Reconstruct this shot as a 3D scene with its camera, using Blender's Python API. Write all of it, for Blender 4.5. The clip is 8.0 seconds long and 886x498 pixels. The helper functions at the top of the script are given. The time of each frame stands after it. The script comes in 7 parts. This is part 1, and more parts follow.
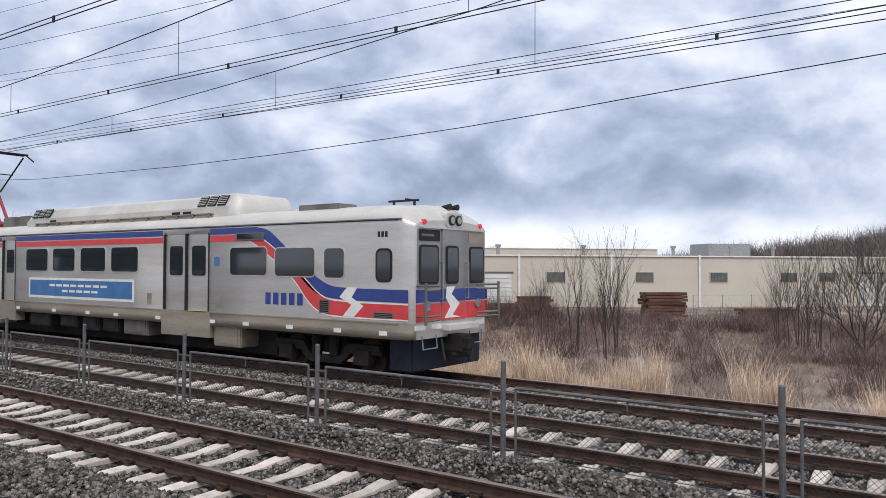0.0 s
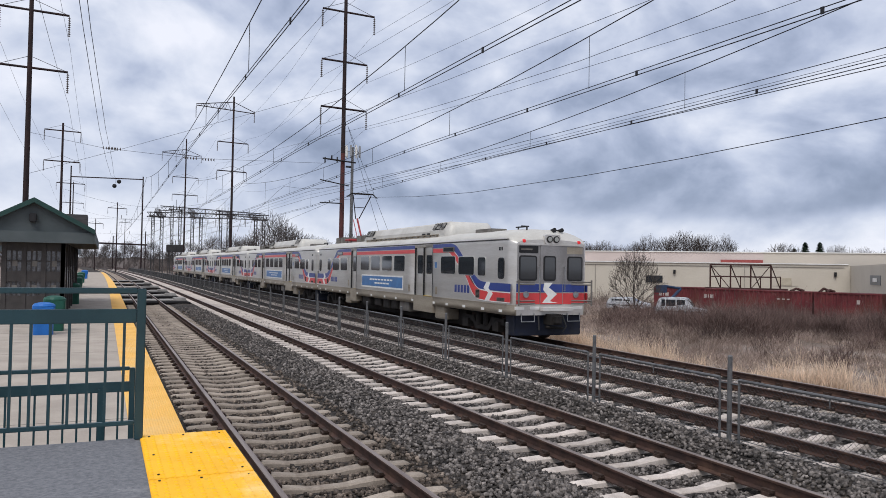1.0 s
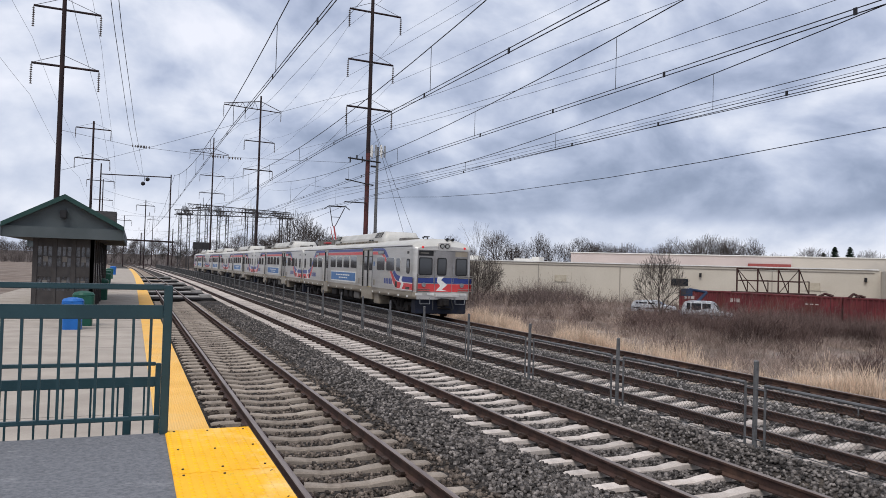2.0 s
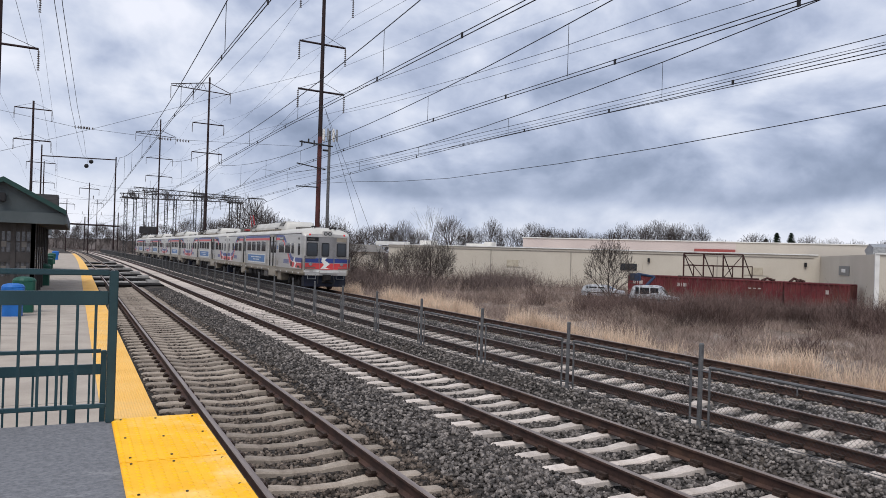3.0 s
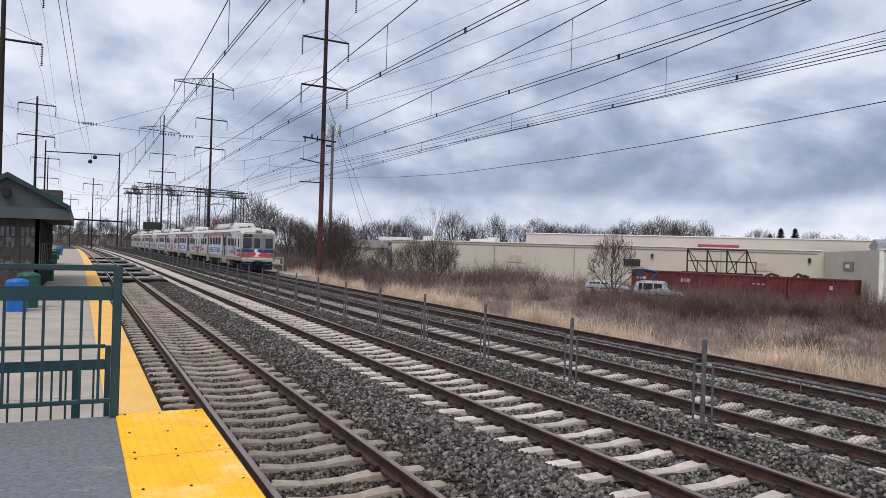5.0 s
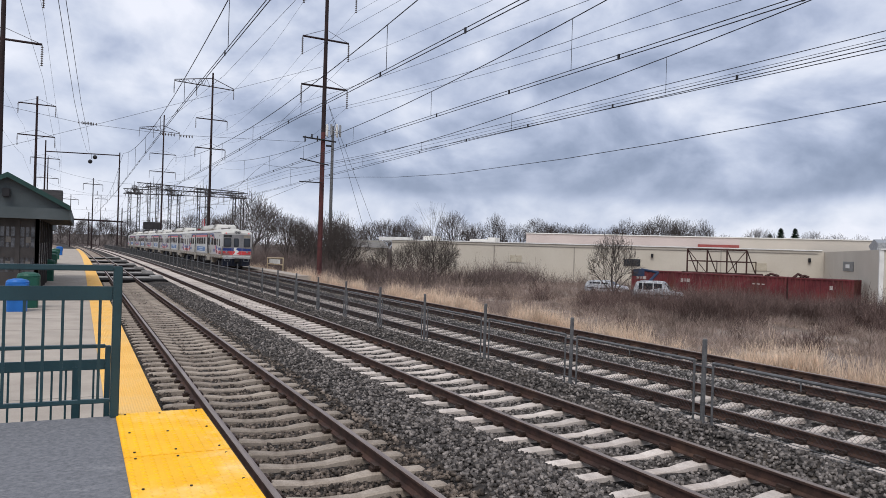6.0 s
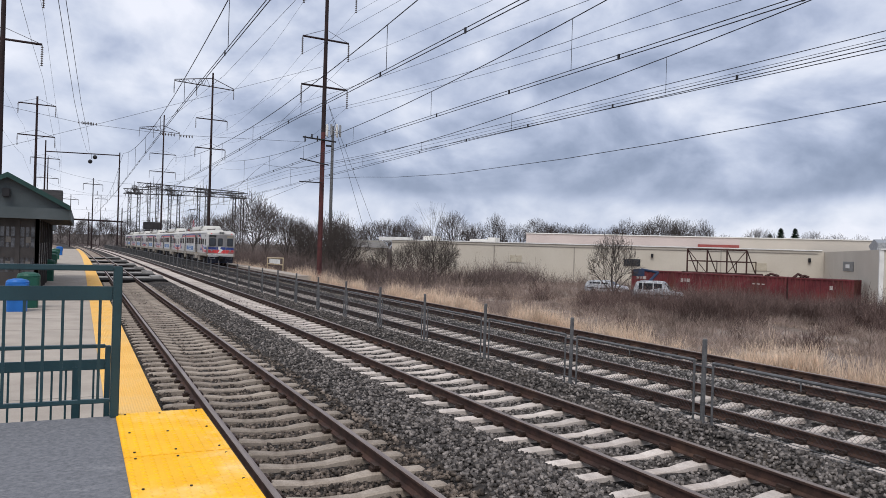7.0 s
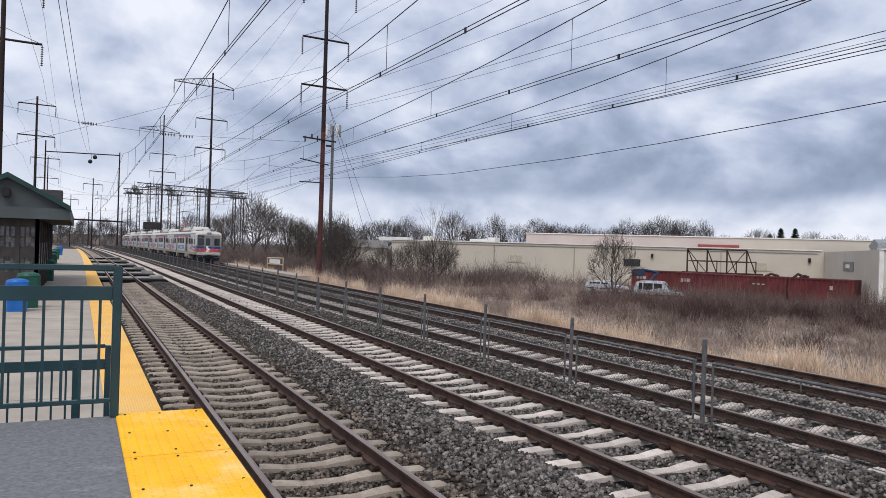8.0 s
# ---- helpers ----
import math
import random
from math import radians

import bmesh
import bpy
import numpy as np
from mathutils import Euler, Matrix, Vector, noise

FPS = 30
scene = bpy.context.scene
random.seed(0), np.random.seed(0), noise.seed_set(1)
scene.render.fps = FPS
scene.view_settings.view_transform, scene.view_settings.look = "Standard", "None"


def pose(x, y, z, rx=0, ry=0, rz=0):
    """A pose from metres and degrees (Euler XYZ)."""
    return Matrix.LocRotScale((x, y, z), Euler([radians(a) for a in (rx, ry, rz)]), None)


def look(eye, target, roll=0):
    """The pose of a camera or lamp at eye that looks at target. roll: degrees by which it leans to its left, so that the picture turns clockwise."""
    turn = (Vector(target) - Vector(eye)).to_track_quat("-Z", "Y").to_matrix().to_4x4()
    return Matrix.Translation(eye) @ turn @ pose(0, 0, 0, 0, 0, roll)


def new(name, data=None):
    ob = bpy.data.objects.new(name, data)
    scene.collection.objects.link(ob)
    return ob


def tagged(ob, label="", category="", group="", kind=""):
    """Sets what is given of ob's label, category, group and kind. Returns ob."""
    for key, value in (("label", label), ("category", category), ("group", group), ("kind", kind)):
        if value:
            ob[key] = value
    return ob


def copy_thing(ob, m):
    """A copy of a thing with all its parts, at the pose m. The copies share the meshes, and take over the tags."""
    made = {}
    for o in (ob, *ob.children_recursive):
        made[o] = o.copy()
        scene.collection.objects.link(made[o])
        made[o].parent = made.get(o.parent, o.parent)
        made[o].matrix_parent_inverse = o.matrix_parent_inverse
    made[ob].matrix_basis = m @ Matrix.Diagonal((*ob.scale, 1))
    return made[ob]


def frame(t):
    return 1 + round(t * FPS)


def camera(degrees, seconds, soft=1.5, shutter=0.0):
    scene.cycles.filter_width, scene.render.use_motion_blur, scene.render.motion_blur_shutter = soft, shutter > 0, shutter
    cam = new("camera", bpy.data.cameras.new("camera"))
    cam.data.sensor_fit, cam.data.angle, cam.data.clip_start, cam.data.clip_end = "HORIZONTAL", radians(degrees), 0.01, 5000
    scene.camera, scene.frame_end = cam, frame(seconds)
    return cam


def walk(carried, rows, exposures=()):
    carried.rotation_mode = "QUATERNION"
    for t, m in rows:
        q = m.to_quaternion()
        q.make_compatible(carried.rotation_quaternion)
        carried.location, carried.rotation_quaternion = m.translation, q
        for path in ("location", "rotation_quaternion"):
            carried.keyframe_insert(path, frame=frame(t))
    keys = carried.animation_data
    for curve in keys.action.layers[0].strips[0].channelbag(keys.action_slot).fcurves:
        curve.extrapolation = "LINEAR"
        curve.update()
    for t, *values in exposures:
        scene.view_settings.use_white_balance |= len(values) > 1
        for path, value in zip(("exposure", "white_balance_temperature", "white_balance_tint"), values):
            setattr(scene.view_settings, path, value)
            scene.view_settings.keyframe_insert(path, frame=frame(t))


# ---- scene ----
# The camera stands on the raised boarding platform, turns from the train towards the line's far end.
EYE = (0.0, 0.0, 2.46)
HEADINGS = [(0.0, 54.55, 1.33, -0.2), (0.1, 52.3, 1.35, -0.2), (0.2, 48.7, 1.38, -0.25), (0.3, 44.6, 1.4, -0.3),
            (0.4, 40.3, 1.42, -0.35), (0.5, 35.95, 1.44, -0.5), (0.6, 31.9, 1.43, -0.5), (0.7, 29.2, 1.43, -0.6),
            (0.8, 27.1, 1.43, -0.75), (0.9, 25.5, 1.43, -0.9), (1.0, 24.2, 1.43, -1.0), (1.1, 22.7, 1.43, -1.15),
            (1.2, 21.7, 1.43, -1.3), (1.5, 20.9, 1.43, -1.5), (1.9, 21.9, 1.45, -1.65), (2.3, 24.4, 1.35, -1.78),
            (2.5, 25.7, 1.365, -1.74), (2.7, 26.0, 1.0, -1.72), (3.0, 26.0, 0.38, -1.72), (3.5, 25.83, 0.1, -1.73),
            (4.0, 25.75, 0.09, -1.73), (4.4, 25.75, 0.05, -1.73), (4.7, 25.75, 0.03, -1.73), (8.0, 25.75, 0.03, -1.73)]
cam = camera(61.0, 8.0, 0.75)
walk(cam, [(t, pose(*EYE, 90 + p, r, -h)) for t, h, p, r in HEADINGS], [(0.0, 0.18), (0.3, 0.16), (1.0, 0.0), (8.0, 0.0)])

# ---- world and light: a bright broken overcast ----
SUN_TURN, SUN_UP = 222.0, 56.0
CLOUD_SHIFT = (3.1, 1.7, 0.0)


def build_world():
    w = bpy.data.worlds.new("overcast_sky")
    scene.world = w
    w.use_nodes = True
    nt = w.node_tree
    nt.nodes.clear()
    N, L = nt.nodes.new, nt.links.new
    out, bg = N("ShaderNodeOutputWorld"), N("ShaderNodeBackground")
    sky = N("ShaderNodeTexSky")
    sky.sky_type, sky.sun_disc = "NISHITA", False
    sky.sun_elevation, sky.sun_rotation = radians(SUN_UP), radians(SUN_TURN)
    co = N("ShaderNodeTexCoord")
    sep = N("ShaderNodeSeparateXYZ")
    L(co.outputs["Generated"], sep.inputs[0])

    def math_node(op, a, b=None, c=None):
        n = N("ShaderNodeMath")
        n.operation = op
        for i, v in enumerate((a, b, c)):
            if v is None:
                continue
            if isinstance(v, (int, float)):
                n.inputs[i].default_value = v
            else:
                L(v, n.inputs[i])
        return n.outputs[0]

    # a cloud deck seen in perspective; a second look slightly higher up gives the puffs their lit upper edges
    z_up = math_node("MAXIMUM", sep.outputs[2], 0.0)

    def deck(lift):
        comb = N("ShaderNodeCombineXYZ")
        L(sep.outputs[0], comb.inputs[0])
        L(sep.outputs[1], comb.inputs[1])
        L(math_node("MULTIPLY", math_node("ADD", z_up, lift), 1.5), comb.inputs[2])
        turn = N("ShaderNodeMapping")
        turn.inputs["Location"].default_value = CLOUD_SHIFT
        L(comb.outputs[0], turn.inputs[0])
        return turn.outputs[0]

    def noise_node(place, scale, detail, rough, dist):
        n = N("ShaderNodeTexNoise")
        n.inputs["Scale"].default_value, n.inputs["Detail"].default_value = scale, detail
        n.inputs["Roughness"].default_value, n.inputs["Distortion"].default_value = rough, dist
        L(place, n.inputs["Vector"])
        return n.outputs["Fac"]

    here, above = deck(0.0), deck(0.026)
    big = noise_node(here, 2.3, 2, 0.5, 0.0)
    puff, puff_up = noise_node(here, 5.2, 6, 0.5, 0.25), noise_node(above, 5.2, 6, 0.5, 0.25)
    fine = noise_node(here, 15.0, 5, 0.55, 0.3)
    lit = math_node("SUBTRACT", puff, puff_up)
    # the deck by height: a pale gap over the horizon, heavy flat bases above it, broken puffs higher up
    ragged = math_node("ADD", z_up, math_node("ADD", math_node("MULTIPLY", math_node("SUBTRACT", puff, 0.5), 0.085), math_node("MULTIPLY", math_node("SUBTRACT", big, 0.5), 0.06)))

    def by_height(stops):
        r = N("ShaderNodeValToRGB")
        L(math_node("MULTIPLY", ragged, 2.0), r.inputs[0])
        r.color_ramp.interpolation = "B_SPLINE"
        q = r.color_ramp.elements
        q[0].position, q[0].color = stops[0][0], (stops[0][1],) * 3 + (1,)
        q[1].position, q[1].color = stops[-1][0], (stops[-1][1],) * 3 + (1,)
        for p, v in stops[1:-1]:
            q.new(p).color = (v, v, v, 1)
        return r.outputs[0]

    heavy = by_height(((0.0, 0.83), (0.07, 0.90), (0.115, 0.86), (0.15, 0.50), (0.20, 0.37), (0.26, 0.46), (0.34, 0.63), (0.46, 0.66), (0.6, 0.62), (1.0, 0.74)))
    light = by_height(((0.0, 0.78), (0.08, 0.90), (0.16, 0.84), (0.24, 0.70), (0.36, 0.74), (0.52, 0.84), (1.0, 0.80)))
    side = N("ShaderNodeMapRange")
    side.interpolation_type = "SMOOTHSTEP"
    side.inputs["From Min"].default_value, side.inputs["From Max"].default_value = 0.62, 0.93
    L(math_node("ADD", math_node("MULTIPLY", sep.outputs[0], 0.77), math_node("MULTIPLY", sep.outputs[1], 0.64)), side.inputs["Value"])
    base = N("ShaderNodeMixRGB")
    L(side.outputs[0], base.inputs[0])
    L(light, base.inputs[1])
    L(heavy, base.inputs[2])
    mix = math_node("ADD", base.outputs[0], math_node("MULTIPLY", math_node("SUBTRACT", puff, 0.5), 0.95))
    mix = math_node("ADD", mix, math_node("MULTIPLY", math_node("SUBTRACT", big, 0.5), 0.5))
    mix = math_node("ADD", mix, math_node("MULTIPLY", math_node("SUBTRACT", fine, 0.5), 0.30))
    mix = math_node("ADD", mix, math_node("MULTIPLY", lit, 1.0))
    pale = N("ShaderNodeValToRGB")
    L(mix, pale.inputs[0])
    e = pale.color_ramp.elements
    e[0].position, e[0].color = 0.18, (0.232, 0.285, 0.412, 1)
    e[1].position, e[1].color = 1.0, (0.92, 0.945, 1.05, 1)
    for p, c in ((0.38, (0.333, 0.395, 0.548, 1)), (0.55, (0.47, 0.535, 0.705, 1)), (0.70, (0.625, 0.685, 0.84, 1)), (0.85, (0.785, 0.83, 0.955, 1))):
        e.new(p).color = c
    dim = N("ShaderNodeMixRGB")
    dim.blend_type = "MULTIPLY"
    dim.inputs[0].default_value = 1.0
    dim.inputs[2].default_value = (0.09, 0.09, 0.09, 1)
    L(sky.outputs[0], dim.inputs[1])
    both = N("ShaderNodeMixRGB")
    both.inputs[0].default_value = 0.93
    L(dim.outputs[0], both.inputs[1])
    L(pale.outputs[0], both.inputs[2])
    L(both.outputs[0], bg.inputs[0])
    bg.inputs[1].default_value = 1.0
    L(bg.outputs[0], out.inputs[0])
    sun = bpy.data.lights.new("sun", "SUN")
    sun.energy, sun.angle, sun.color = 2.25, radians(36), (1.0, 0.972, 0.935)
    ob = new("sun", sun)
    a, u = radians(SUN_TURN), radians(SUN_UP)
    ob.matrix_basis = look((math.sin(a) * math.cos(u) * 50, math.cos(a) * math.cos(u) * 50, math.sin(u) * 50), (0, 0, 0))


build_world()
scene.view_settings.exposure = 0.0


# ---- materials ----
MATS = {}


def mat(name, a, b=None, rough=0.7, metal=0.0, scale=3.0, fine=60.0, bump=0.2, dist=0.01, stain=None, amount=0.35,
        stretch=(1, 1, 1), rnd=0.0, island=0.0, spec=0.22, scuff=None):
    """A surface of two tones mixed by noise at two scales, with fine relief, optional stains and a shift from piece to piece."""
    if name in MATS:
        return MATS[name]
    m = bpy.data.materials.new(name)
    MATS[name] = m
    m.use_nodes = True
    nt = m.node_tree
    N, L = nt.nodes.new, nt.links.new
    p = nt.nodes["Principled BSDF"]
    p.inputs["Roughness"].default_value, p.inputs["Metallic"].default_value = rough, metal
    p.inputs["Specular IOR Level"].default_value = spec
    b = b or tuple(c * 0.8 for c in a)
    co = N("ShaderNodeTexCoord")
    mp = N("ShaderNodeMapping")
    mp.inputs["Scale"].default_value = stretch
    L(co.outputs["Object"], mp.inputs[0])
    n1, n2 = N("ShaderNodeTexNoise"), N("ShaderNodeTexNoise")
    n1.inputs["Scale"].default_value, n1.inputs["Detail"].default_value = scale, 5
    n2.inputs["Scale"].default_value, n2.inputs["Detail"].default_value = fine, 3
    L(mp.outputs[0], n1.inputs[0]), L(mp.outputs[0], n2.inputs[0])
    add = N("ShaderNodeMath")
    add.operation = "ADD"
    half = N("ShaderNodeMath")
    half.operation = "MULTIPLY_ADD"
    half.inputs[1].default_value, half.inputs[2].default_value = 0.45, -0.22
    L(n2.outputs[0], half.inputs[0])
    L(n1.outputs[0], add.inputs[0]), L(half.outputs[0], add.inputs[1])
    r = N("ShaderNodeValToRGB")
    r.color_ramp.elements[0].position, r.color_ramp.elements[0].color = 0.33, (*b, 1)
    r.color_ramp.elements[1].position, r.color_ramp.elements[1].color = 0.67, (*a, 1)
    L(add.outputs[0], r.inputs[0])
    col = r.outputs[0]
    if stain:
        n3, r3, mx = N("ShaderNodeTexNoise"), N("ShaderNodeValToRGB"), N("ShaderNodeMixRGB")
        n3.inputs["Scale"].default_value, n3.inputs["Detail"].default_value, n3.inputs["Roughness"].default_value = scale * 0.6, 7, 0.65
        r3.color_ramp.elements[0].position, r3.color_ramp.elements[1].position = 0.5, 0.68
        r3.color_ramp.elements[1].color = (amount, amount, amount, 1)
        L(mp.outputs[0], n3.inputs[0]), L(n3.outputs[0], r3.inputs[0]), L(r3.outputs[0], mx.inputs[0])
        L(col, mx.inputs[1])
        mx.inputs[2].default_value = (*stain, 1)
        col = mx.outputs[0]
    if scuff:
        # thin pale scratches and rubbed spots
        tone, size, lo, hi, way = scuff
        m4, n4, r4, x4 = N("ShaderNodeMapping"), N("ShaderNodeTexNoise"), N("ShaderNodeValToRGB"), N("ShaderNodeMixRGB")
        m4.inputs["Scale"].default_value = way
        n4.inputs["Scale"].default_value, n4.inputs["Detail"].default_value, n4.inputs["Roughness"].default_value = size, 8, 0.72
        r4.color_ramp.elements[0].position, r4.color_ramp.elements[1].position = lo, hi
        L(co.outputs["Object"], m4.inputs[0]), L(m4.outputs[0], n4.inputs[0]), L(n4.outputs[0], r4.inputs[0]), L(r4.outputs[0], x4.inputs[0])
        L(col, x4.inputs[1])
        x4.inputs[2].default_value = (*tone, 1)
        col = x4.outputs[0]
    for k, source in ((rnd, "object"), (island, "island")):
        if k:
            o = N("ShaderNodeObjectInfo") if source == "object" else N("ShaderNodeNewGeometry")
            v = o.outputs["Random"] if source == "object" else o.outputs["Random Per Island"]
            f, hs = N("ShaderNodeMath"), N("ShaderNodeHueSaturation")
            f.operation = "MULTIPLY_ADD"
            f.inputs[1].default_value, f.inputs[2].default_value = 2 * k, 1 - k
            L(v, f.inputs[0]), L(f.outputs[0], hs.inputs["Value"]), L(col, hs.inputs["Color"])
            col = hs.outputs[0]
    L(col, p.inputs["Base Color"])
    if bump:
        bp = N("ShaderNodeBump")
        bp.inputs["Strength"].default_value, bp.inputs["Distance"].default_value = bump, dist
        L(add.outputs[0], bp.inputs["Height"]), L(bp.outputs[0], p.inputs["Normal"])
    return m


def ballast_mat():
    # near-black tones put the shade between stones into the bed's colour; brown stain apart
    m = mat("shaded_ballast_bed", (0.06, 0.052, 0.047), (0.013, 0.011, 0.010), 0.9, scale=1.2, fine=22, bump=0.0, stain=(0.11, 0.085, 0.062), amount=0.4)
    nt = m.node_tree
    N, L = nt.nodes.new, nt.links.new
    p = nt.nodes["Principled BSDF"]
    co, v = N("ShaderNodeTexCoord"), N("ShaderNodeTexVoronoi")
    v.inputs["Scale"].default_value = 17
    L(co.outputs["Object"], v.inputs["Vector"])
    bp = N("ShaderNodeBump")
    bp.invert = True
    bp.inputs["Strength"].default_value, bp.inputs["Distance"].default_value = 1.0, 0.06
    L(v.outputs["Distance"], bp.inputs["Height"]), L(bp.outputs[0], p.inputs["Normal"])
    old = p.inputs["Base Color"].links[0].from_socket
    r = N("ShaderNodeSeparateColor")
    L(v.outputs["Color"], r.inputs[0])
    hs, f = N("ShaderNodeHueSaturation"), N("ShaderNodeMath")
    f.operation = "MULTIPLY_ADD"
    f.inputs[1].default_value, f.inputs[2].default_value = 1.3, 0.45
    L(r.outputs[0], f.inputs[0]), L(f.outputs[0], hs.inputs["Value"]), L(old, hs.inputs["Color"])
    L(hs.outputs[0], p.inputs["Base Color"])
    return m


def glass_mat(name="window_glass", tint=(0.025, 0.03, 0.035)):
    return mat(name, tint, tint, 0.06, 0.0, bump=0.0, spec=0.8)


M_BALLAST = ballast_mat()
M_STONE = mat("ballast_stone", (0.19, 0.168, 0.154), (0.045, 0.039, 0.036), 0.7, scale=9, fine=60, bump=0.3, island=0.75)
M_STONE_BROWN = mat("brown_ballast_stone", (0.165, 0.132, 0.108), (0.035, 0.027, 0.022), 0.75, scale=9, fine=60, bump=0.3, island=0.75)
M_STONE_PALE = mat("pale_ballast_stone", (0.30, 0.275, 0.257), (0.09, 0.081, 0.076), 0.75, scale=9, fine=60, bump=0.3, island=0.6)
M_TIE = mat("tie_concrete", (0.585, 0.52, 0.47), (0.40, 0.35, 0.315), 0.85, scale=3, fine=45, bump=0.3, stain=(0.22, 0.17, 0.14), amount=0.6, rnd=0.18)
M_TIE_OLD = mat("old_tie_concrete", (0.37, 0.315, 0.262), (0.215, 0.178, 0.147), 0.88, scale=3, fine=45, bump=0.3, stain=(0.12, 0.09, 0.07), amount=0.7, rnd=0.22)
M_RAIL = mat("rail_rust", (0.078, 0.043, 0.034), (0.036, 0.023, 0.020), 0.75, 0.1, scale=4, fine=70, bump=0.25, stain=(0.14, 0.08, 0.05), amount=0.4)
M_RAILHEAD = mat("rail_running_surface", (0.30, 0.245, 0.215), (0.19, 0.145, 0.125), 0.42, 0.6, scale=2, fine=40, bump=0.05, stretch=(8, 0.4, 8))
M_CLIP = mat("clip_steel", (0.07, 0.045, 0.035), (0.035, 0.024, 0.02), 0.7, 0.3, scale=20)
M_GALV = mat("galvanized_steel", (0.40, 0.41, 0.42), (0.24, 0.245, 0.25), 0.5, 0.7, scale=6, fine=50, bump=0.1)
M_POLE_RED = mat("pole_red_brown_paint", (0.105, 0.036, 0.034), (0.05, 0.022, 0.023), 0.7, 0.1, scale=1.5, fine=30, bump=0.15)
M_POLE = mat("pole_brown_paint", (0.034, 0.021, 0.022), (0.02, 0.015, 0.016), 0.75, 0.1, scale=1.5, fine=30, bump=0.15, stain=(0.06, 0.028, 0.025), amount=0.4)
M_WIRE = mat("overhead_wire", (0.035, 0.035, 0.04), None, 0.6, 0.4, bump=0)
M_INSUL = mat("insulator", (0.10, 0.085, 0.08), None, 0.4, bump=0)
M_YELLOW = mat("tactile_yellow", (0.88, 0.48, 0.016), (0.80, 0.40, 0.012), 0.6, scale=3.5, fine=60, bump=0.15, stain=(0.84, 0.66, 0.34), amount=0.5, scuff=((0.62, 0.38, 0.05), 9.0, 0.62, 0.70, (1, 1, 1)))
M_YELLOW_OLD = mat("worn_tactile_yellow", (0.78, 0.46, 0.12), (0.70, 0.39, 0.085), 0.7, scale=1.2, fine=40, bump=0.15, stain=(0.60, 0.43, 0.22), amount=0.45)
M_DECK = mat("grey_deck_coating", (0.17, 0.173, 0.186), (0.105, 0.108, 0.118), 0.8, scale=45.0, fine=190, bump=0.55, dist=0.005, stain=(0.23, 0.23, 0.238), amount=0.5, scuff=((0.44, 0.435, 0.43), 1.15, 0.55, 0.80, (1.0, 1.8, 1)))
M_CONC = mat("platform_concrete", (0.385, 0.335, 0.285), (0.30, 0.258, 0.22), 0.85, scale=1.3, fine=50, bump=0.15, stain=(0.30, 0.27, 0.23), amount=0.4)
M_FENCE = mat("weathered_fence_steel", (0.16, 0.16, 0.162), (0.09, 0.09, 0.093), 0.6, 0.4, scale=6, fine=50, bump=0.1)
M_LINK = mat("dark_chain_link", (0.085, 0.085, 0.088), (0.05, 0.05, 0.052), 0.6, 0.4, scale=8, bump=0)
M_GREEN = mat("green_paint", (0.020, 0.056, 0.068), (0.014, 0.042, 0.053), 0.38, scale=4, fine=60, bump=0.06, spec=0.45)


# ---- mesh helpers ----
def bm_box(bm, x0, y0, z0, x1, y1, z1):
    vs = [bm.verts.new((x, y, z)) for x in (x0, x1) for y in (y0, y1) for z in (z0, z1)]
    for f in ((0, 1, 3, 2), (4, 6, 7, 5), (0, 4, 5, 1), (2, 3, 7, 6), (0, 2, 6, 4), (1, 5, 7, 3)):
        bm.faces.new([vs[i] for i in f])
    return vs


def bm_rod(bm, a, b, r, r2=None, n=8):
    a, b = Vector(a), Vector(b)
    d = (b - a).normalized()
    s = d.cross(Vector((0, 0, 1)) if abs(d.z) < 0.9 else Vector((1, 0, 0))).normalized()
    t = d.cross(s)
    r2 = r if r2 is None else r2
    rings = []
    for c, q in ((a, r), (b, r2)):
        rings.append([bm.verts.new(c + (s * math.cos(i * math.tau / n) + t * math.sin(i * math.tau / n)) * q) for i in range(n)])
    for i in range(n):
        j = (i + 1) % n
        bm.faces.new((rings[0][i], rings[0][j], rings[1][j], rings[1][i]))
    bm.faces.new(rings[0][::-1]), bm.faces.new(rings[1])


def bm_prism(bm, pts, axis, a, b):
    """Extrudes a closed outline of 2D points along an axis from a to b."""
    def put(p, v):
        return {"x": (v, p[0], p[1]), "y": (p[0], v, p[1]), "z": (p[0], p[1], v)}[axis]
    r0 = [bm.verts.new(put(p, a)) for p in pts]
    r1 = [bm.verts.new(put(p, b)) for p in pts]
    n = len(pts)
    for i in range(n):
        j = (i + 1) % n
        bm.faces.new((r0[i], r0[j], r1[j], r1[i]))
    bm.faces.new(r0[::-1]), bm.faces.new(r1)


def mesh_of(name, bm, material, bevel=0.0, smooth=False):
    bmesh.ops.recalc_face_normals(bm, faces=bm.faces)
    if bevel:
        bmesh.ops.bevel(bm, geom=bm.edges[:], offset=bevel, segments=2, affect="EDGES", clamp_overlap=True)
    me = bpy.data.meshes.new(name)
    bm.to_mesh(me)
    bm.free()
    for m in (material if isinstance(material, (list, tuple)) else [material]):
        me.materials.append(m)
    if smooth:
        for p in me.polygons:
            p.use_smooth = True
    return me


def part(name, bm, material, parent=None, label="", bevel=0.0, smooth=False):
    ob = new(name, mesh_of(name, bm, material, bevel, smooth))
    ob.parent = parent
    if label:
        ob["label"] = label
    return ob


def box_part(name, box, material, parent=None, label="", bevel=0.0):
    bm = bmesh.new()
    bm_box(bm, *box)
    return part(name, bm, material, parent, label, bevel)


